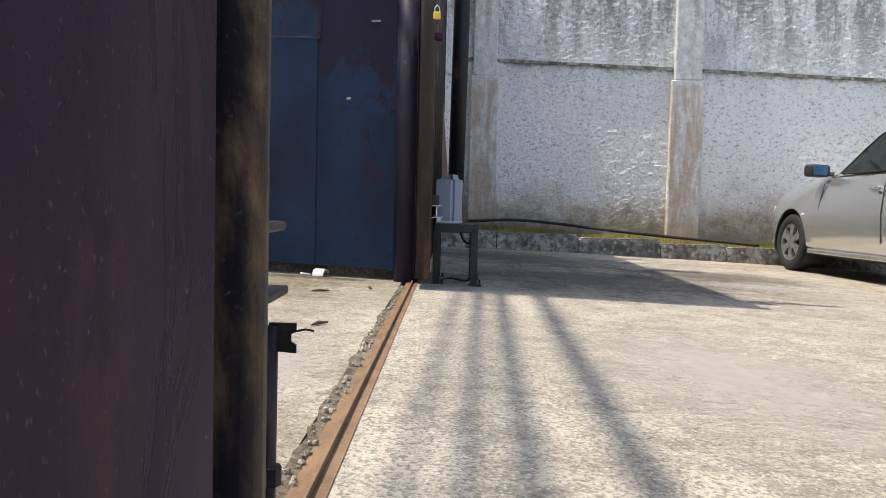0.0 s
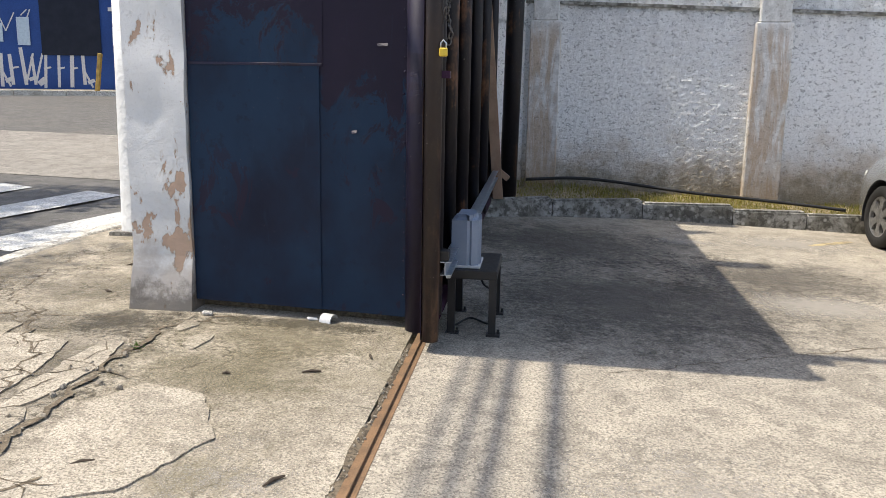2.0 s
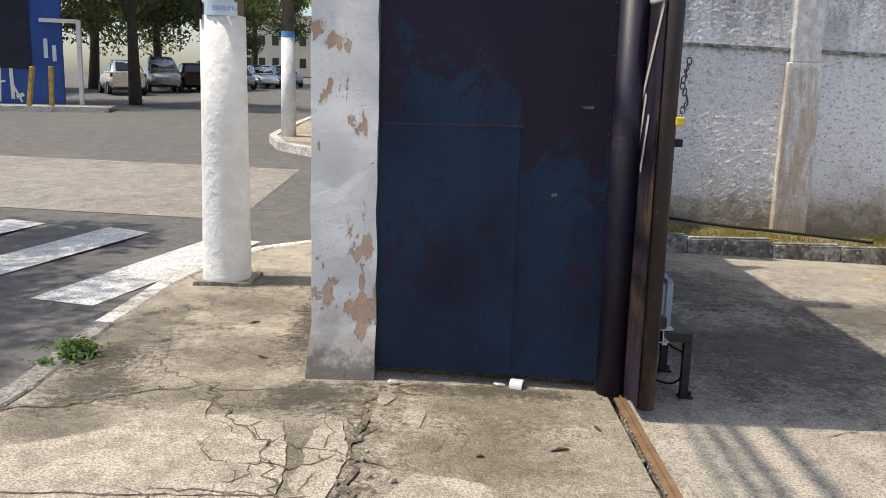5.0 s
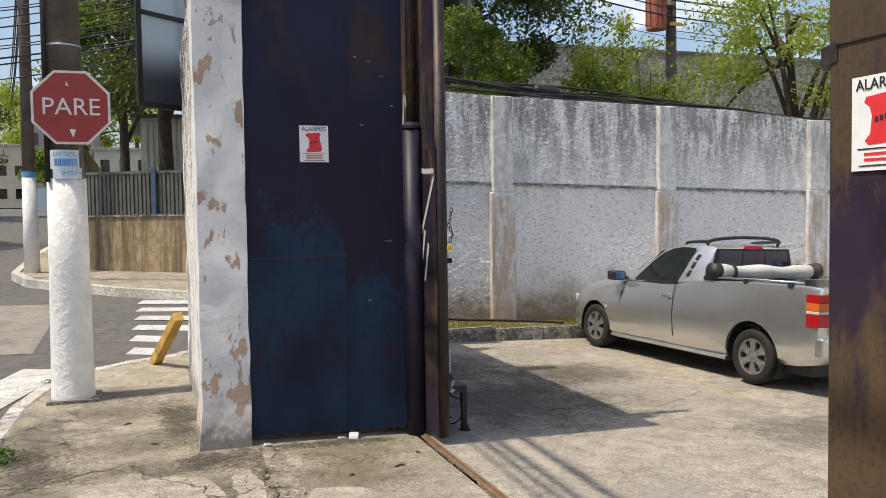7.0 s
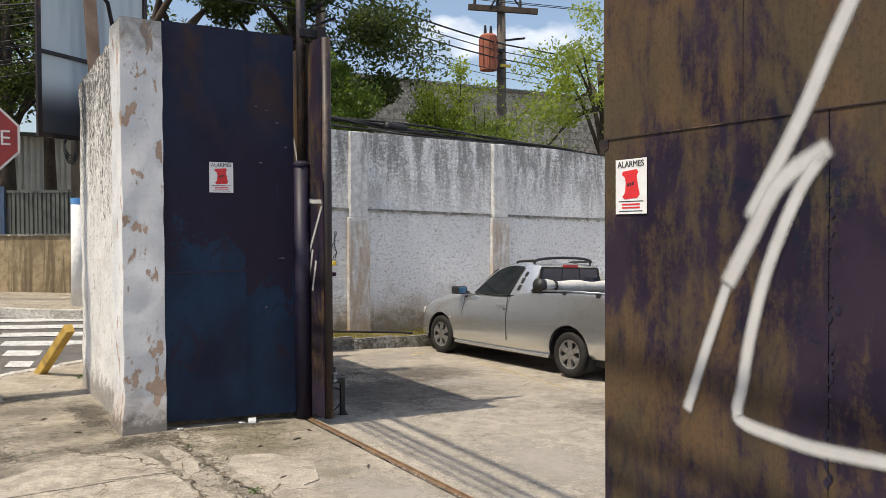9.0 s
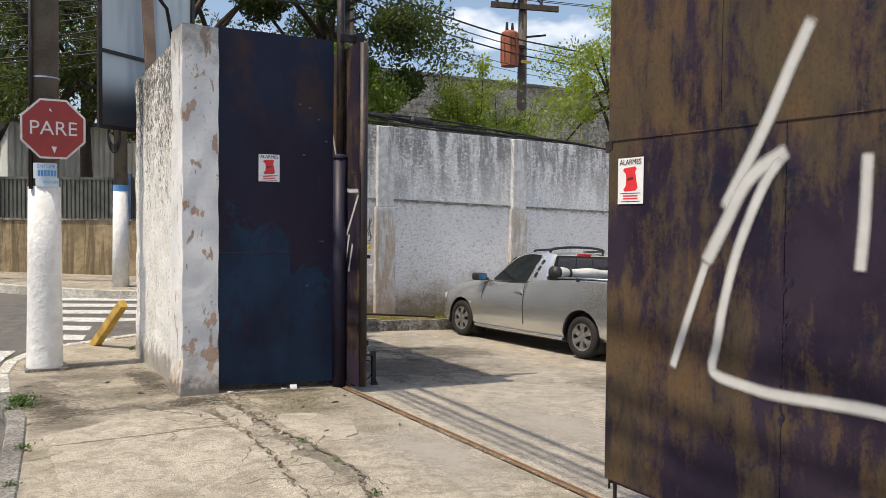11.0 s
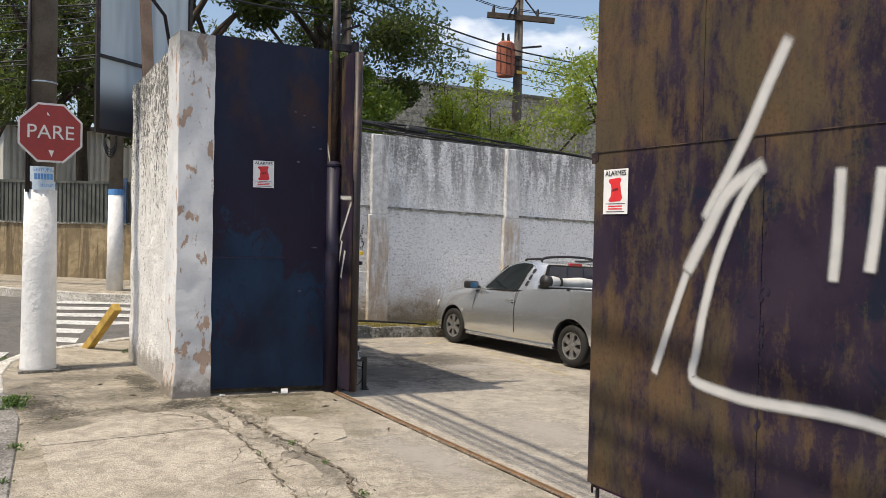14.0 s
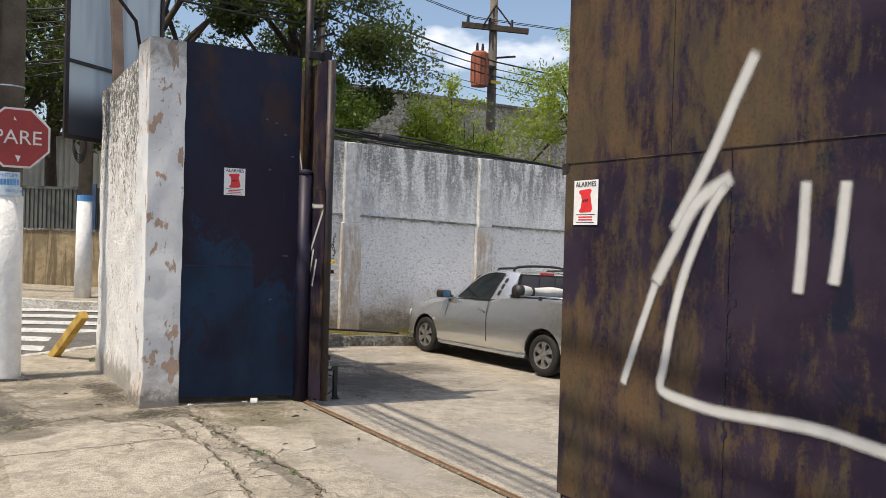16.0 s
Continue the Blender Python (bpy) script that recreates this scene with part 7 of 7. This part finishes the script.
# pole with transformer behind the yard
TX, TY = 12.85, 20.4
tp = thing("transformer_pole", (TX, TY, 0.5), "grey concrete pole with an orange transformer and timber crossarm", "pole", "street poles")
part("shaft", tube([(TX, TY, 0.3), (TX, TY, 10.6)], [0.2, 0.13], 14), POLE_GREY, tp, smooth=True)
b = box(-1.15, 1.15, -0.07, 0.07, -0.09, 0.09)
b.transform(pose(TX - 0.05, TY - 0.18, 9.0, 0, 4, -30))
part("crossarm", b, BARK, tp)
for k in range(3):
    b = tube([(-0.95 + k * 0.75, 0, 0.09), (-0.95 + k * 0.75, 0, 0.33)], [0.06, 0.04], 8)
    b.transform(pose(TX - 0.05, TY - 0.18, 9.0, 0, 4, -30))
    part("insulator", b, BLACK_PAINT, tp)
part("stay", tube([(TX - 0.5, TY - 0.15, 9.05), (TX, TY - 0.12, 9.8)], 0.03, 6), BLACK_PIPE, tp)
part("stay", tube([(TX + 0.55, TY - 0.5, 8.95), (TX, TY - 0.12, 9.8)], 0.03, 6), BLACK_PIPE, tp)
tank = part("transformer_tank", tube([(TX - 0.62, TY - 0.15, 6.95), (TX - 0.62, TY - 0.15, 8.05), (TX - 0.62, TY - 0.15, 8.12)], [0.29, 0.29, 0.2], 16), TRAFO, tp, "orange-red ribbed tank")
for k in range(9):
    a = 2 * math.pi * k / 9
    part("cooling_fin", box(TX - 0.62 + 0.29 * math.cos(a) - 0.02, TX - 0.62 + 0.29 * math.cos(a) + 0.02, TY - 0.15 + 0.29 * math.sin(a) - 0.02, TY - 0.15 + 0.29 * math.sin(a) + 0.02, 7.05, 7.95), TRAFO, tank)
for dx in (-0.12, 0.1):
    part("bushing", tube([(TX - 0.62 + dx, TY - 0.15, 8.1), (TX - 0.62 + dx, TY - 0.15, 8.4)], [0.06, 0.035], 8), BLACK_PAINT, tank)
part("hanger", box(TX - 0.4, TX, TY - 0.2, TY - 0.1, 7.6, 7.7), BLACK_PIPE, tp)
part("bracket", tube([(TX, TY - 0.1, 8.0), (TX + 0.75, TY - 0.3, 8.12)], 0.035, 6), BLACK_PIPE, tp)
part("number_band", box(TX - 0.19, TX + 0.22, TY - 0.23, TY - 0.2, 7.1, 7.2), YELLOW, tp)
part("stay_wire", tube([(TX, TY, 5.0), (TX + 3.4, TY - 1.5, 8.2)], 0.035, 6), POLE_GREY, tp)


def wire(a, c, sag, r, label="black overhead cable sagging between poles"):
    a, c = Vector(a), Vector(c)
    pts = [a.lerp(c, k / 18) - Vector((0, 0, sag * 4 * (k / 18) * (1 - k / 18))) for k in range(19)]
    solid("overhead_cable", tube(pts, r, 6), CABLE, label, "cable", "overhead cables", smooth=True)


for dz, r in ((8.1, 0.026), (7.85, 0.016), (7.6, 0.022), (7.2, 0.010), (7.0, 0.009)):
    wire((-0.9, 14.9, dz + 0.7), (TX, TY - 0.2, dz - 0.25), 0.35, r)
    wire((TX, TY - 0.2, dz - 0.25), (40, 18, dz + 0.1), 0.6, r)
for dz, r in ((9.2, 0.012), (9.15, 0.012)):
    wire((-2.0, 16.0, dz + 2), (TX - 0.8, TY, dz + 0.1), 0.5, r)
    wire((TX - 0.8, TY, dz + 0.1), (40, 14, dz + 1.4), 0.5, r)
# bundles over the footway, whose shadows fall on gate and yard
for x0, x1, z, r in ((-3.97, -2.97, 7.0, 0.040), (-4.15, -3.15, 6.93, 0.034), (-4.31, -3.31, 7.02, 0.028), (-4.57, -3.57, 7.3, 0.020)):
    wire((x0, -16, z), (x1, 18.7, z + 0.5), 0.12, r)
for z in (6.2, 6.5, 7.1, 7.6):
    wire((-4.55, 18.7, z + 0.4), (-0.9, 14.9, z), 0.15, 0.018)
    wire((-4.55, 18.7, z + 0.4), (-9.0, 50, z + 1.5), 0.5, 0.02)
# loose cables along the boundary wall's top
for k in range(3):
    pts = [(1.9 + 0.7 * i, 10.5 + 0.1 * math.sin(i + k), 3.50 - 0.035 * i + 0.035 * math.sin(i * 0.9 + k * 1.7) + 0.03 * k) for i in range(14)]
    solid("wall_cable", tube(smooth_path(pts, 4), 0.011 + 0.005 * (k % 2), 6), CABLE, "slack black cable slung along the wall's top", "cable", "wall cables", smooth=True)

for k in range(5):
    pts = [(2.2 + 0.75 * i, 11.35 + 0.06 * math.sin(i + k * 2), 3.74 - 0.052 * i + 0.05 * math.sin(i * 0.7 + k * 1.3) + 0.02 * k) for i in range(11)]
    solid("wall_cable", tube(smooth_path(pts, 4), 0.014 + 0.007 * (k % 3), 6), CABLE, "thick black cable bundle slung behind the wall's top", "cable", "wall cables", smooth=True)
solid("splice_closure", tube([(3.85, 11.3, 3.66), (3.9, 11.3, 3.655), (4.28, 11.3, 3.62), (4.33, 11.3, 3.615)], [0.05, 0.085, 0.085, 0.05], 12), CABLE, "black ribbed cable splice closure on the bundle", "cable closure", smooth=False)
rng_w = random.Random(14)
for k in range(12):
    z0 = 4.55 + 0.14 * k + rng_w.uniform(-0.05, 0.05)
    wire((-7.5, 17.6 + rng_w.uniform(-0.5, 0.5), z0 - 0.3), (-0.9, 14.9, z0 + 0.42 + rng_w.uniform(-0.1, 0.1)), rng_w.uniform(0.05, 0.25), rng_w.uniform(0.009, 0.018))
for k in range(5):
    z0 = 5.6 + 0.2 * k
    wire((-2.86, 7.11, z0 + 0.6), (-0.9, 14.9, z0), rng_w.uniform(0.1, 0.3), 0.012)
cp = thing("utility_pole", (4.15, 15.0, 0.0), "grey concrete pole with cable brackets behind the boundary wall", "pole", "street poles")
part("shaft", tube([(4.15, 15.0, 0.0), (4.17, 15.0, 8.6)], [0.14, 0.10], 12), POLE_GREY, cp, smooth=True)
for z in (6.35, 6.75):
    b = box(-0.32, 0.32, -0.03, 0.03, -0.03, 0.03)
    b.transform(pose(4.16, 14.86, z, 0, -25, 0))
    part("bracket", b, BLACK_PIPE, cp)
for dz, r in ((6.95, 0.03), (6.75, 0.022), (6.6, 0.026)):
    wire((-0.9, 14.9, dz + 0.2), (4.15, 14.9, dz), 0.1, r)

# ---- buildings ----
mill = thing("warehouse", (20, 25.6, 1), "long grey blockwork warehouse with pale columns behind the yard", "building")
part("wall", box(4.0, 62.0, 25.6, 40.0, 0.2, 7.4), BLOCK_GREY, mill)
part("roof_edge", box(3.9, 62.1, 25.5, 40.1, 7.4, 7.52), MOSSY, mill)
for k in range(13):
    x = 6.0 + 4.6 * k
    part("column", box(x - 0.2, x + 0.2, 25.5, 25.6, 0.3, 7.38), BLOCK_PALE, mill)
part("pipe_run", tube([(4.2, 25.45, 4.95), (61, 25.45, 4.95)], 0.06, 8), TRAFO, mill, "red pipe along the wall")
b = bmesh.new()
for k in range(22):
    box(4.0, 62.0, 25.586, 25.599, 0.5 + k * 0.32, 0.515 + k * 0.32, bm=b)
part("course_lines", b, MOSSY, mill)
shed = thing("shed", (1.5, 31, 1), "white corrugated shed behind the trees", "building")
b = bmesh.new()
for k in range(30):
    box(-2.2 + k * 0.2, -2.2 + k * 0.2 + 0.11, 30.95, 31.0, 1.0, 5.2, bm=b)
part("ribs", b, WHITE_SHEET, shed)
part("wall", box(-2.3, 3.9, 31.0, 38, 0.8, 5.2), WHITE_SHEET, shed)
part("roof", box(-2.6, 4.2, 30.7, 38.3, 5.2, 5.32), FENCE, shed)

for x0, x1, y0, y1, h, mat, nm in ((-14.5, -7.5, 100, 118, 11.0, PINK_WALL, "pinkish rendered block far up the street"), (-7.2, -1.0, 96, 112, 6.5, CREAM_WALL, "cream house with flat roof up the street"), (-30, -16, 120, 135, 8, CREAM_WALL, "pale house far up the street")):
    hs = thing("house", ((x0 + x1) / 2, y0, rise(y0)), nm, "house", "far houses")
    z0 = rise(y0) - 0.3
    part("wall", box(x0, x1, y0, y1, z0, z0 + h), mat, hs)
    part("roof", box(x0 - 0.3, x1 + 0.3, y0 - 0.3, y1 + 0.3, z0 + h, z0 + h + 0.3), BLOCK_GREY, hs)
    for i in range(int((x1 - x0) / 1.9)):
        for j in range(max(1, int(h / 3))):
            part("window", box(x0 + 0.6 + i * 1.9, x0 + 1.5 + i * 1.9, y0 - 0.03, y0 + 0.02, z0 + 1.2 + j * 3.0, z0 + 2.5 + j * 3.0), TINT, hs)
graf = thing("low_wall", (-9, 88, rise(88)), "low pale blue painted wall up the street", "wall", "", "structure")
part("wall_face", box(-13, -4.2, 90, 90.2, rise(88), rise(88) + 2.2), PAPER_PALE, graf)

# blue wall across the main street
P0, P1 = Vector((-44.0, 21.0)), Vector((-12.9, 28.05))
db = (P1 - P0).normalized()
nb = Vector((-db.y, db.x))


def on_blue(s0, s1, o0, o1, z0, z1):
    q = [P1 - db * s0 + nb * o0, P1 - db * s1 + nb * o0, P1 - db * s1 + nb * o1, P1 - db * s0 + nb * o1]
    return prism([(v.x, v.y) for v in q], z1 - z0, "z", z0)


bw = thing("blue_wall", (P1.x, P1.y, 0.6), "bright blue street wall with white sprayed letters and torn posters", "wall", kind="structure")
part("wall_face", on_blue(0.6, 32, 0, 0.25, 0.0, 4.2), BLUE_WALL, bw)
part("gate_frame", on_blue(0.0, 0.12, -0.1, 0.1, 0.2, 3.4), SIGN_WHITE, bw)
part("gate_frame", on_blue(0.12, 1.2, -0.1, 0.05, 3.3, 3.42), SIGN_WHITE, bw)
part("netting", on_blue(1.5, 3.4, -0.04, -0.01, 1.85, 4.2), DARK_MESH, bw)
part("netting", on_blue(8.3, 18.0, -0.04, -0.01, 2.25, 4.2), DARK_MESH, bw)
random.seed(19)


def blue_stroke(s0, z0, s1, z1, w):
    a, c = P1 - db * s0 - nb * 0.012, P1 - db * s1 - nb * 0.012
    d = Vector((s1 - s0, z1 - z0)).normalized()
    nx, nz = -d.y * w / 2, d.x * w / 2
    b = bmesh.new()
    vs = []
    for s, z in ((s0 - nx, z0 - nz), (s1 - nx, z1 - nz), (s1 + nx, z1 + nz), (s0 + nx, z0 + nz)):
        p = P1 - db * s - nb * random.uniform(0.010, 0.014)
        vs.append(b.verts.new((p.x, p.y, z)))
    b.faces.new(vs)
    part("paint_stroke", b, SIGN_WHITE, bw)


s = 2.1
while s < 8.0:
    k = random.random()
    blue_stroke(s, random.uniform(0.7, 0.95), s + random.uniform(-0.08, 0.12), random.uniform(1.75, 2.1), random.uniform(0.09, 0.14))
    if k < 0.4:
        blue_stroke(s, 0.9, s - 0.28, 1.9, 0.07)
    elif k < 0.7:
        blue_stroke(s, 1.35, s - 0.26, 0.8, 0.07)
    else:
        blue_stroke(s + 0.02, 1.4, s - 0.22, 1.45, 0.06)
    if random.random() < 0.5:
        blue_stroke(s - 0.10, random.uniform(0.85, 1.2), s - 0.32, random.uniform(0.85, 1.2), random.uniform(0.1, 0.2))
    s += random.uniform(0.30, 0.46)
for s0, z0, s1, z1 in ((6.2, 2.6, 6.1, 3.3), (6.1, 3.3, 5.9, 2.95), (5.9, 2.95, 5.7, 3.3), (5.7, 3.3, 5.65, 2.6), (5.3, 2.9, 4.9, 2.95), (5.1, 2.6, 5.1, 3.2), (4.7, 3.1, 4.5, 2.6), (4.5, 2.6, 4.2, 3.2), (4.0, 3.1, 3.8, 3.3), (3.9, 2.8, 3.7, 3.3), (7.4, 2.7, 7.1, 2.9), (7.1, 2.9, 7.2, 2.6), (4.6, 3.6, 3.9, 3.75), (6.9, 3.6, 6.5, 3.75)):
    blue_stroke(s0, z0, s1, z1, 0.04)
for s0, z0, w, h in ((6.9, 2.6, 0.35, 0.5), (5.5, 2.1, 0.25, 0.35), (4.6, 2.25, 0.45, 0.6), (3.75, 2.15, 0.4, 0.9), (1.0, 2.2, 0.12, 0.6), (0.75, 2.1, 0.12, 0.5)):
    part("poster", on_blue(s0, s0 + w, -0.03, -0.015, z0, z0 + h), PAPER_PALE, bw, "torn paper poster")
pb = [P1 - db * sx - nb * 1.6 for sx in (-1.0, 34)]
b = bmesh.new()
vs = [b.verts.new((p.x, p.y, rise(p.y) + 0.03)) for p in (pb[0], pb[1])] + [b.verts.new((p.x, p.y, rise(p.y) + 0.05)) for p in (P1 - db * 34, P1 + db * 1.0)]
b.faces.new(vs)
solid("pavement_blue", b, PAVE, "narrow footway below the blue wall", "pavement", kind="structure")
kb = thing("kerb_blue", (pb[0].x, pb[0].y, 0.7), "pale kerb below the blue wall", "kerb", kind="structure")
for k in range(22):
    p, q = pb[0].lerp(pb[1], k / 22), pb[0].lerp(pb[1], (k + 0.985) / 22)
    b = prism([(v.x, v.y) for v in (p, q, q - nb * 0.16, p - nb * 0.16)], 0.35, "z", rise((p.y + q.y) / 2) - 0.28)
    part("kerb_stone", b, KERB_WHITE, kb)
for sx, lean in ((7.6, 8), (1.35, 8), (0.7, 2)):
    p = P1 - db * sx - nb * 1.3
    b = box(-0.06, 0.06, -0.06, 0.06, 0, 1.25, 0.01)
    b.transform(pose(p.x, p.y, rise(p.y), 0, lean, 0))
    solid("yellow_bollard", b, YELLOW_WOOD, "yellow painted timber bollard on the footway", "bollard", "yellow bollards")
p = P1 - db * 9.9 - nb * 0.9
pp = thing("utility_pole", (p.x, p.y, rise(p.y)), "street pole with whitewashed foot before the blue wall", "pole", "street poles")
part("limewash", tube([(p.x, p.y, rise(p.y)), (p.x, p.y, 3.6)], 0.17, 12), POLE_WHITE, pp, smooth=True)
part("shaft", tube([(p.x, p.y, 3.6), (p.x, p.y, 9)], [0.15, 0.12], 12), POLE_GREY, pp, smooth=True)


# ---- trees ----
def tree(x, y, z, height, crown, leaves, size, mat, label, seed, trunk_r=0.16, low=0.35, lean=(0, 0), clumps=26):
    """A tapered trunk, forking limbs and a crown of many small leaves in uneven clumps."""
    leaves, size = int(leaves * 1.75), size * 0.72
    rng = random.Random(seed)
    t = thing("tree", (x, y, z), label, "tree", "street trees")
    top = Vector((x + lean[0], y + lean[1], z + height * 0.8))
    mid = Vector((x, y, z)).lerp(top, 0.45) + Vector((rng.uniform(-0.2, 0.2), rng.uniform(-0.2, 0.2), 0))
    part("trunk", tube(smooth_path([(x, y, z - 0.1), mid, top], 5), [trunk_r * (1 - 0.07 * k) for k in range(11)], 9), BARK, t, smooth=True)
    cen = Vector((x + lean[0] * 0.8, y + lean[1] * 0.8, z + height * (low + 1) / 2))
    rz = height * (1 - low) / 2
    heads = []
    for k in range(clumps):
        a, e = rng.random() * 6.283, math.asin(rng.uniform(-0.8, 1.0))
        r = rng.uniform(0.45, 1.0)
        heads.append(cen + Vector((math.cos(a) * math.cos(e) * crown * r, math.sin(a) * math.cos(e) * crown * r, math.sin(e) * rz * r)))
    for h in heads[:12]:
        s = Vector((x, y, z)).lerp(top, rng.uniform(0.4, 0.95))
        part("limb", tube(smooth_path([s, s.lerp(h, 0.5) + Vector((0, 0, 0.12 * crown)), h], 4), [trunk_r * 0.4 * (1 - 0.09 * k) for k in range(9)], 6), BARK, t, smooth=True)
    ng = np.random.default_rng(seed)
    which = ng.integers(0, len(heads), leaves)
    hp = np.array([tuple(h) for h in heads])[which]
    spread = ng.uniform(0.16, 0.42, len(heads))[which] * crown
    d = ng.normal(size=(leaves, 3))
    d /= np.linalg.norm(d, axis=1)[:, None]
    pos = hp + d * (spread * ng.random(leaves) ** 0.45)[:, None] * np.array([1.0, 1.0, 0.72])
    ux = ng.normal(size=(leaves, 3))
    ux /= np.linalg.norm(ux, axis=1)[:, None]
    uy = np.cross(ux, ng.normal(size=(leaves, 3)))
    uy /= np.linalg.norm(uy, axis=1)[:, None]
    s = (size * ng.uniform(0.6, 1.25, leaves))[:, None]
    quad = np.stack([pos - ux * s, pos - uy * s * 0.42, pos + ux * s, pos + uy * s * 0.42], 1).reshape(-1, 3)
    quad -= np.array((x, y, z))
    me = bpy.data.meshes.new("crown")
    me.from_pydata(quad.tolist(), [], np.arange(leaves * 4).reshape(-1, 4).tolist())
    me.materials.append(mat)
    c = new("crown", me)
    c.parent = t
    return t


def shrub(x, y, z, height, spread, leaves, size, mat, label, seed, stems=9):
    """Thin stems that fork from one foot, with small leaves scattered along their upper halves."""
    rng = random.Random(seed)
    t = thing("shrub", (x, y, z), label, "shrub", "shrubs behind the wall")
    ends = []
    for k in range(stems):
        a, r = 6.283 * k / stems + rng.uniform(-0.3, 0.3), spread * rng.uniform(0.35, 1.0)
        h = height * rng.uniform(0.7, 1.0)
        foot, tip = Vector((x + rng.uniform(-0.1, 0.1), y, z)), Vector((x + math.cos(a) * r, y + math.sin(a) * r, z + h))
        mid = foot.lerp(tip, 0.55) + Vector((rng.uniform(-0.12, 0.12), rng.uniform(-0.12, 0.12), 0.1 * height))
        path = smooth_path([foot, mid, tip], 6)
        part("stem", tube(path, [0.03 * (1 - 0.065 * i) for i in range(len(path))], 6), BARK, t, smooth=True)
        ends.append(path)
        for _ in range(3):
            q = path[rng.randint(5, 11)]
            e = q + Vector((rng.gauss(0, 0.3) * spread, rng.gauss(0, 0.3) * spread, rng.uniform(-0.05, 0.35) * spread))
            twig = smooth_path([q, q.lerp(e, 0.5) + Vector((0, 0, 0.06)), e], 4)
            part("twig", tube(twig, [0.010 * (1 - 0.08 * i) for i in range(len(twig))], 5), BARK, t, smooth=True)
            ends.append(twig)
    ng = np.random.default_rng(seed)
    pts = np.array([tuple(q) for path in ends for q in path[len(path) // 3:]])
    pos = pts[ng.integers(0, len(pts), leaves)] + ng.normal(size=(leaves, 3)) * np.array([0.13, 0.13, 0.11])
    ux = ng.normal(size=(leaves, 3))
    ux /= np.linalg.norm(ux, axis=1)[:, None]
    uy = np.cross(ux, ng.normal(size=(leaves, 3)))
    uy /= np.linalg.norm(uy, axis=1)[:, None]
    s = (size * ng.uniform(0.6, 1.25, leaves))[:, None]
    quad = np.stack([pos - ux * s, pos - uy * s * 0.42, pos + ux * s, pos + uy * s * 0.42], 1).reshape(-1, 3) - np.array((x, y, z))
    me = bpy.data.meshes.new("leaves")
    me.from_pydata(quad.tolist(), [], np.arange(leaves * 4).reshape(-1, 4).tolist())
    me.materials.append(mat)
    c = new("leaves", me)
    c.parent = t
    return t


tree(4.0, 15.7, 0.3, 6.0, 1.8, 12000, 0.08, LEAF_MID, "bushy green tree behind the boundary wall", 1, 0.14, 0.42)
tree(4.4, 17.4, 0.4, 10.0, 3.0, 19000, 0.095, LEAF_DARK, "tall dark-leaved tree behind the boundary wall", 2, 0.22, 0.3)
tree(0.9, 18.8, 0.4, 11.0, 3.5, 10500, 0.11, LEAF_DARK, "tall dark tree inside the walled compound", 3, 0.25, 0.25)
shrub(7.5, 15.2, 1.2, 4.7, 1.15, 7000, 0.055, LEAF_PALE, "airy green sapling with thin stems over the boundary wall", 4, 9)
shrub(9.2, 15.6, 1.2, 4.1, 0.85, 3200, 0.052, LEAF_PALE, "sparse yellowish bush with bare twigs over the boundary wall", 5, 8)
shrub(8.3, 14.6, 1.2, 3.3, 0.9, 3400, 0.052, LEAF_MID, "low leafy bush beside the transformer pole", 9, 8)
tree(10.5, 12.3, -0.3, 7.4, 2.0, 6500, 0.075, LEAF_PALE, "pale green tree leaning over the boundary wall", 6, 0.17, 0.42, (-0.4, 0.2), 40)
tree(-1.6, 22.3, 0.6, 10.5, 3.3, 10000, 0.11, LEAF_DARK, "dense dark tree behind the ochre wall", 7, 0.26, 0.22)
tree(-0.2, 25.5, 0.7, 11.0, 3.6, 8000, 0.12, LEAF_DARK, "tall dark tree behind the ochre wall", 8, 0.24, 0.2)
tree(-2.8, 29.0, 0.9, 9.5, 3.0, 8000, 0.12, LEAF_MID, "green tree further along the compound wall", 9, 0.22, 0.25)
for k, (x, y, h, c) in enumerate(((-20, 46, 10, 5.2), (-18.5, 52, 10, 5.0), (-17.5, 59, 11, 5.4), (-24, 41, 11, 5.6), (-16, 66, 10, 5.0))):
    tree(x, y, rise(y), h, c, 11000, 0.19, LEAF_DARK, "large dark shade tree over the parked cars", 20 + k, 0.3, 0.16)
for k, (x, y, h, c) in enumerate(((-11, 124, 17, 8), (-3, 130, 20, 9), (-20, 140, 19, 9), (-9.5, 84, 7, 3.0))):
    tree(x, y, rise(y), h, c, 7000, 0.35, LEAF_PALE if k < 3 else LEAF_MID, "sunlit green tree on the far hillside", 30 + k, 0.35, 0.15)
for k, (x, y, h, c) in enumerate(((-19, 30.5, 9, 4.6), (-27, 28.5, 9, 4.6), (-12.5, 31.5, 8.5, 4.0))):
    tree(x, y, 0.6, h, c, 10000, 0.17, LEAF_DARK, "dark tree hanging over the blue wall", 40 + k, 0.25, 0.36)
# street tree that shades the crossing
tree(-10.4, 7.3, 0.0, 9.0, 3.6, 9000, 0.14, LEAF_MID, "broad street tree shading the crossing", 50, 0.25, 0.42)
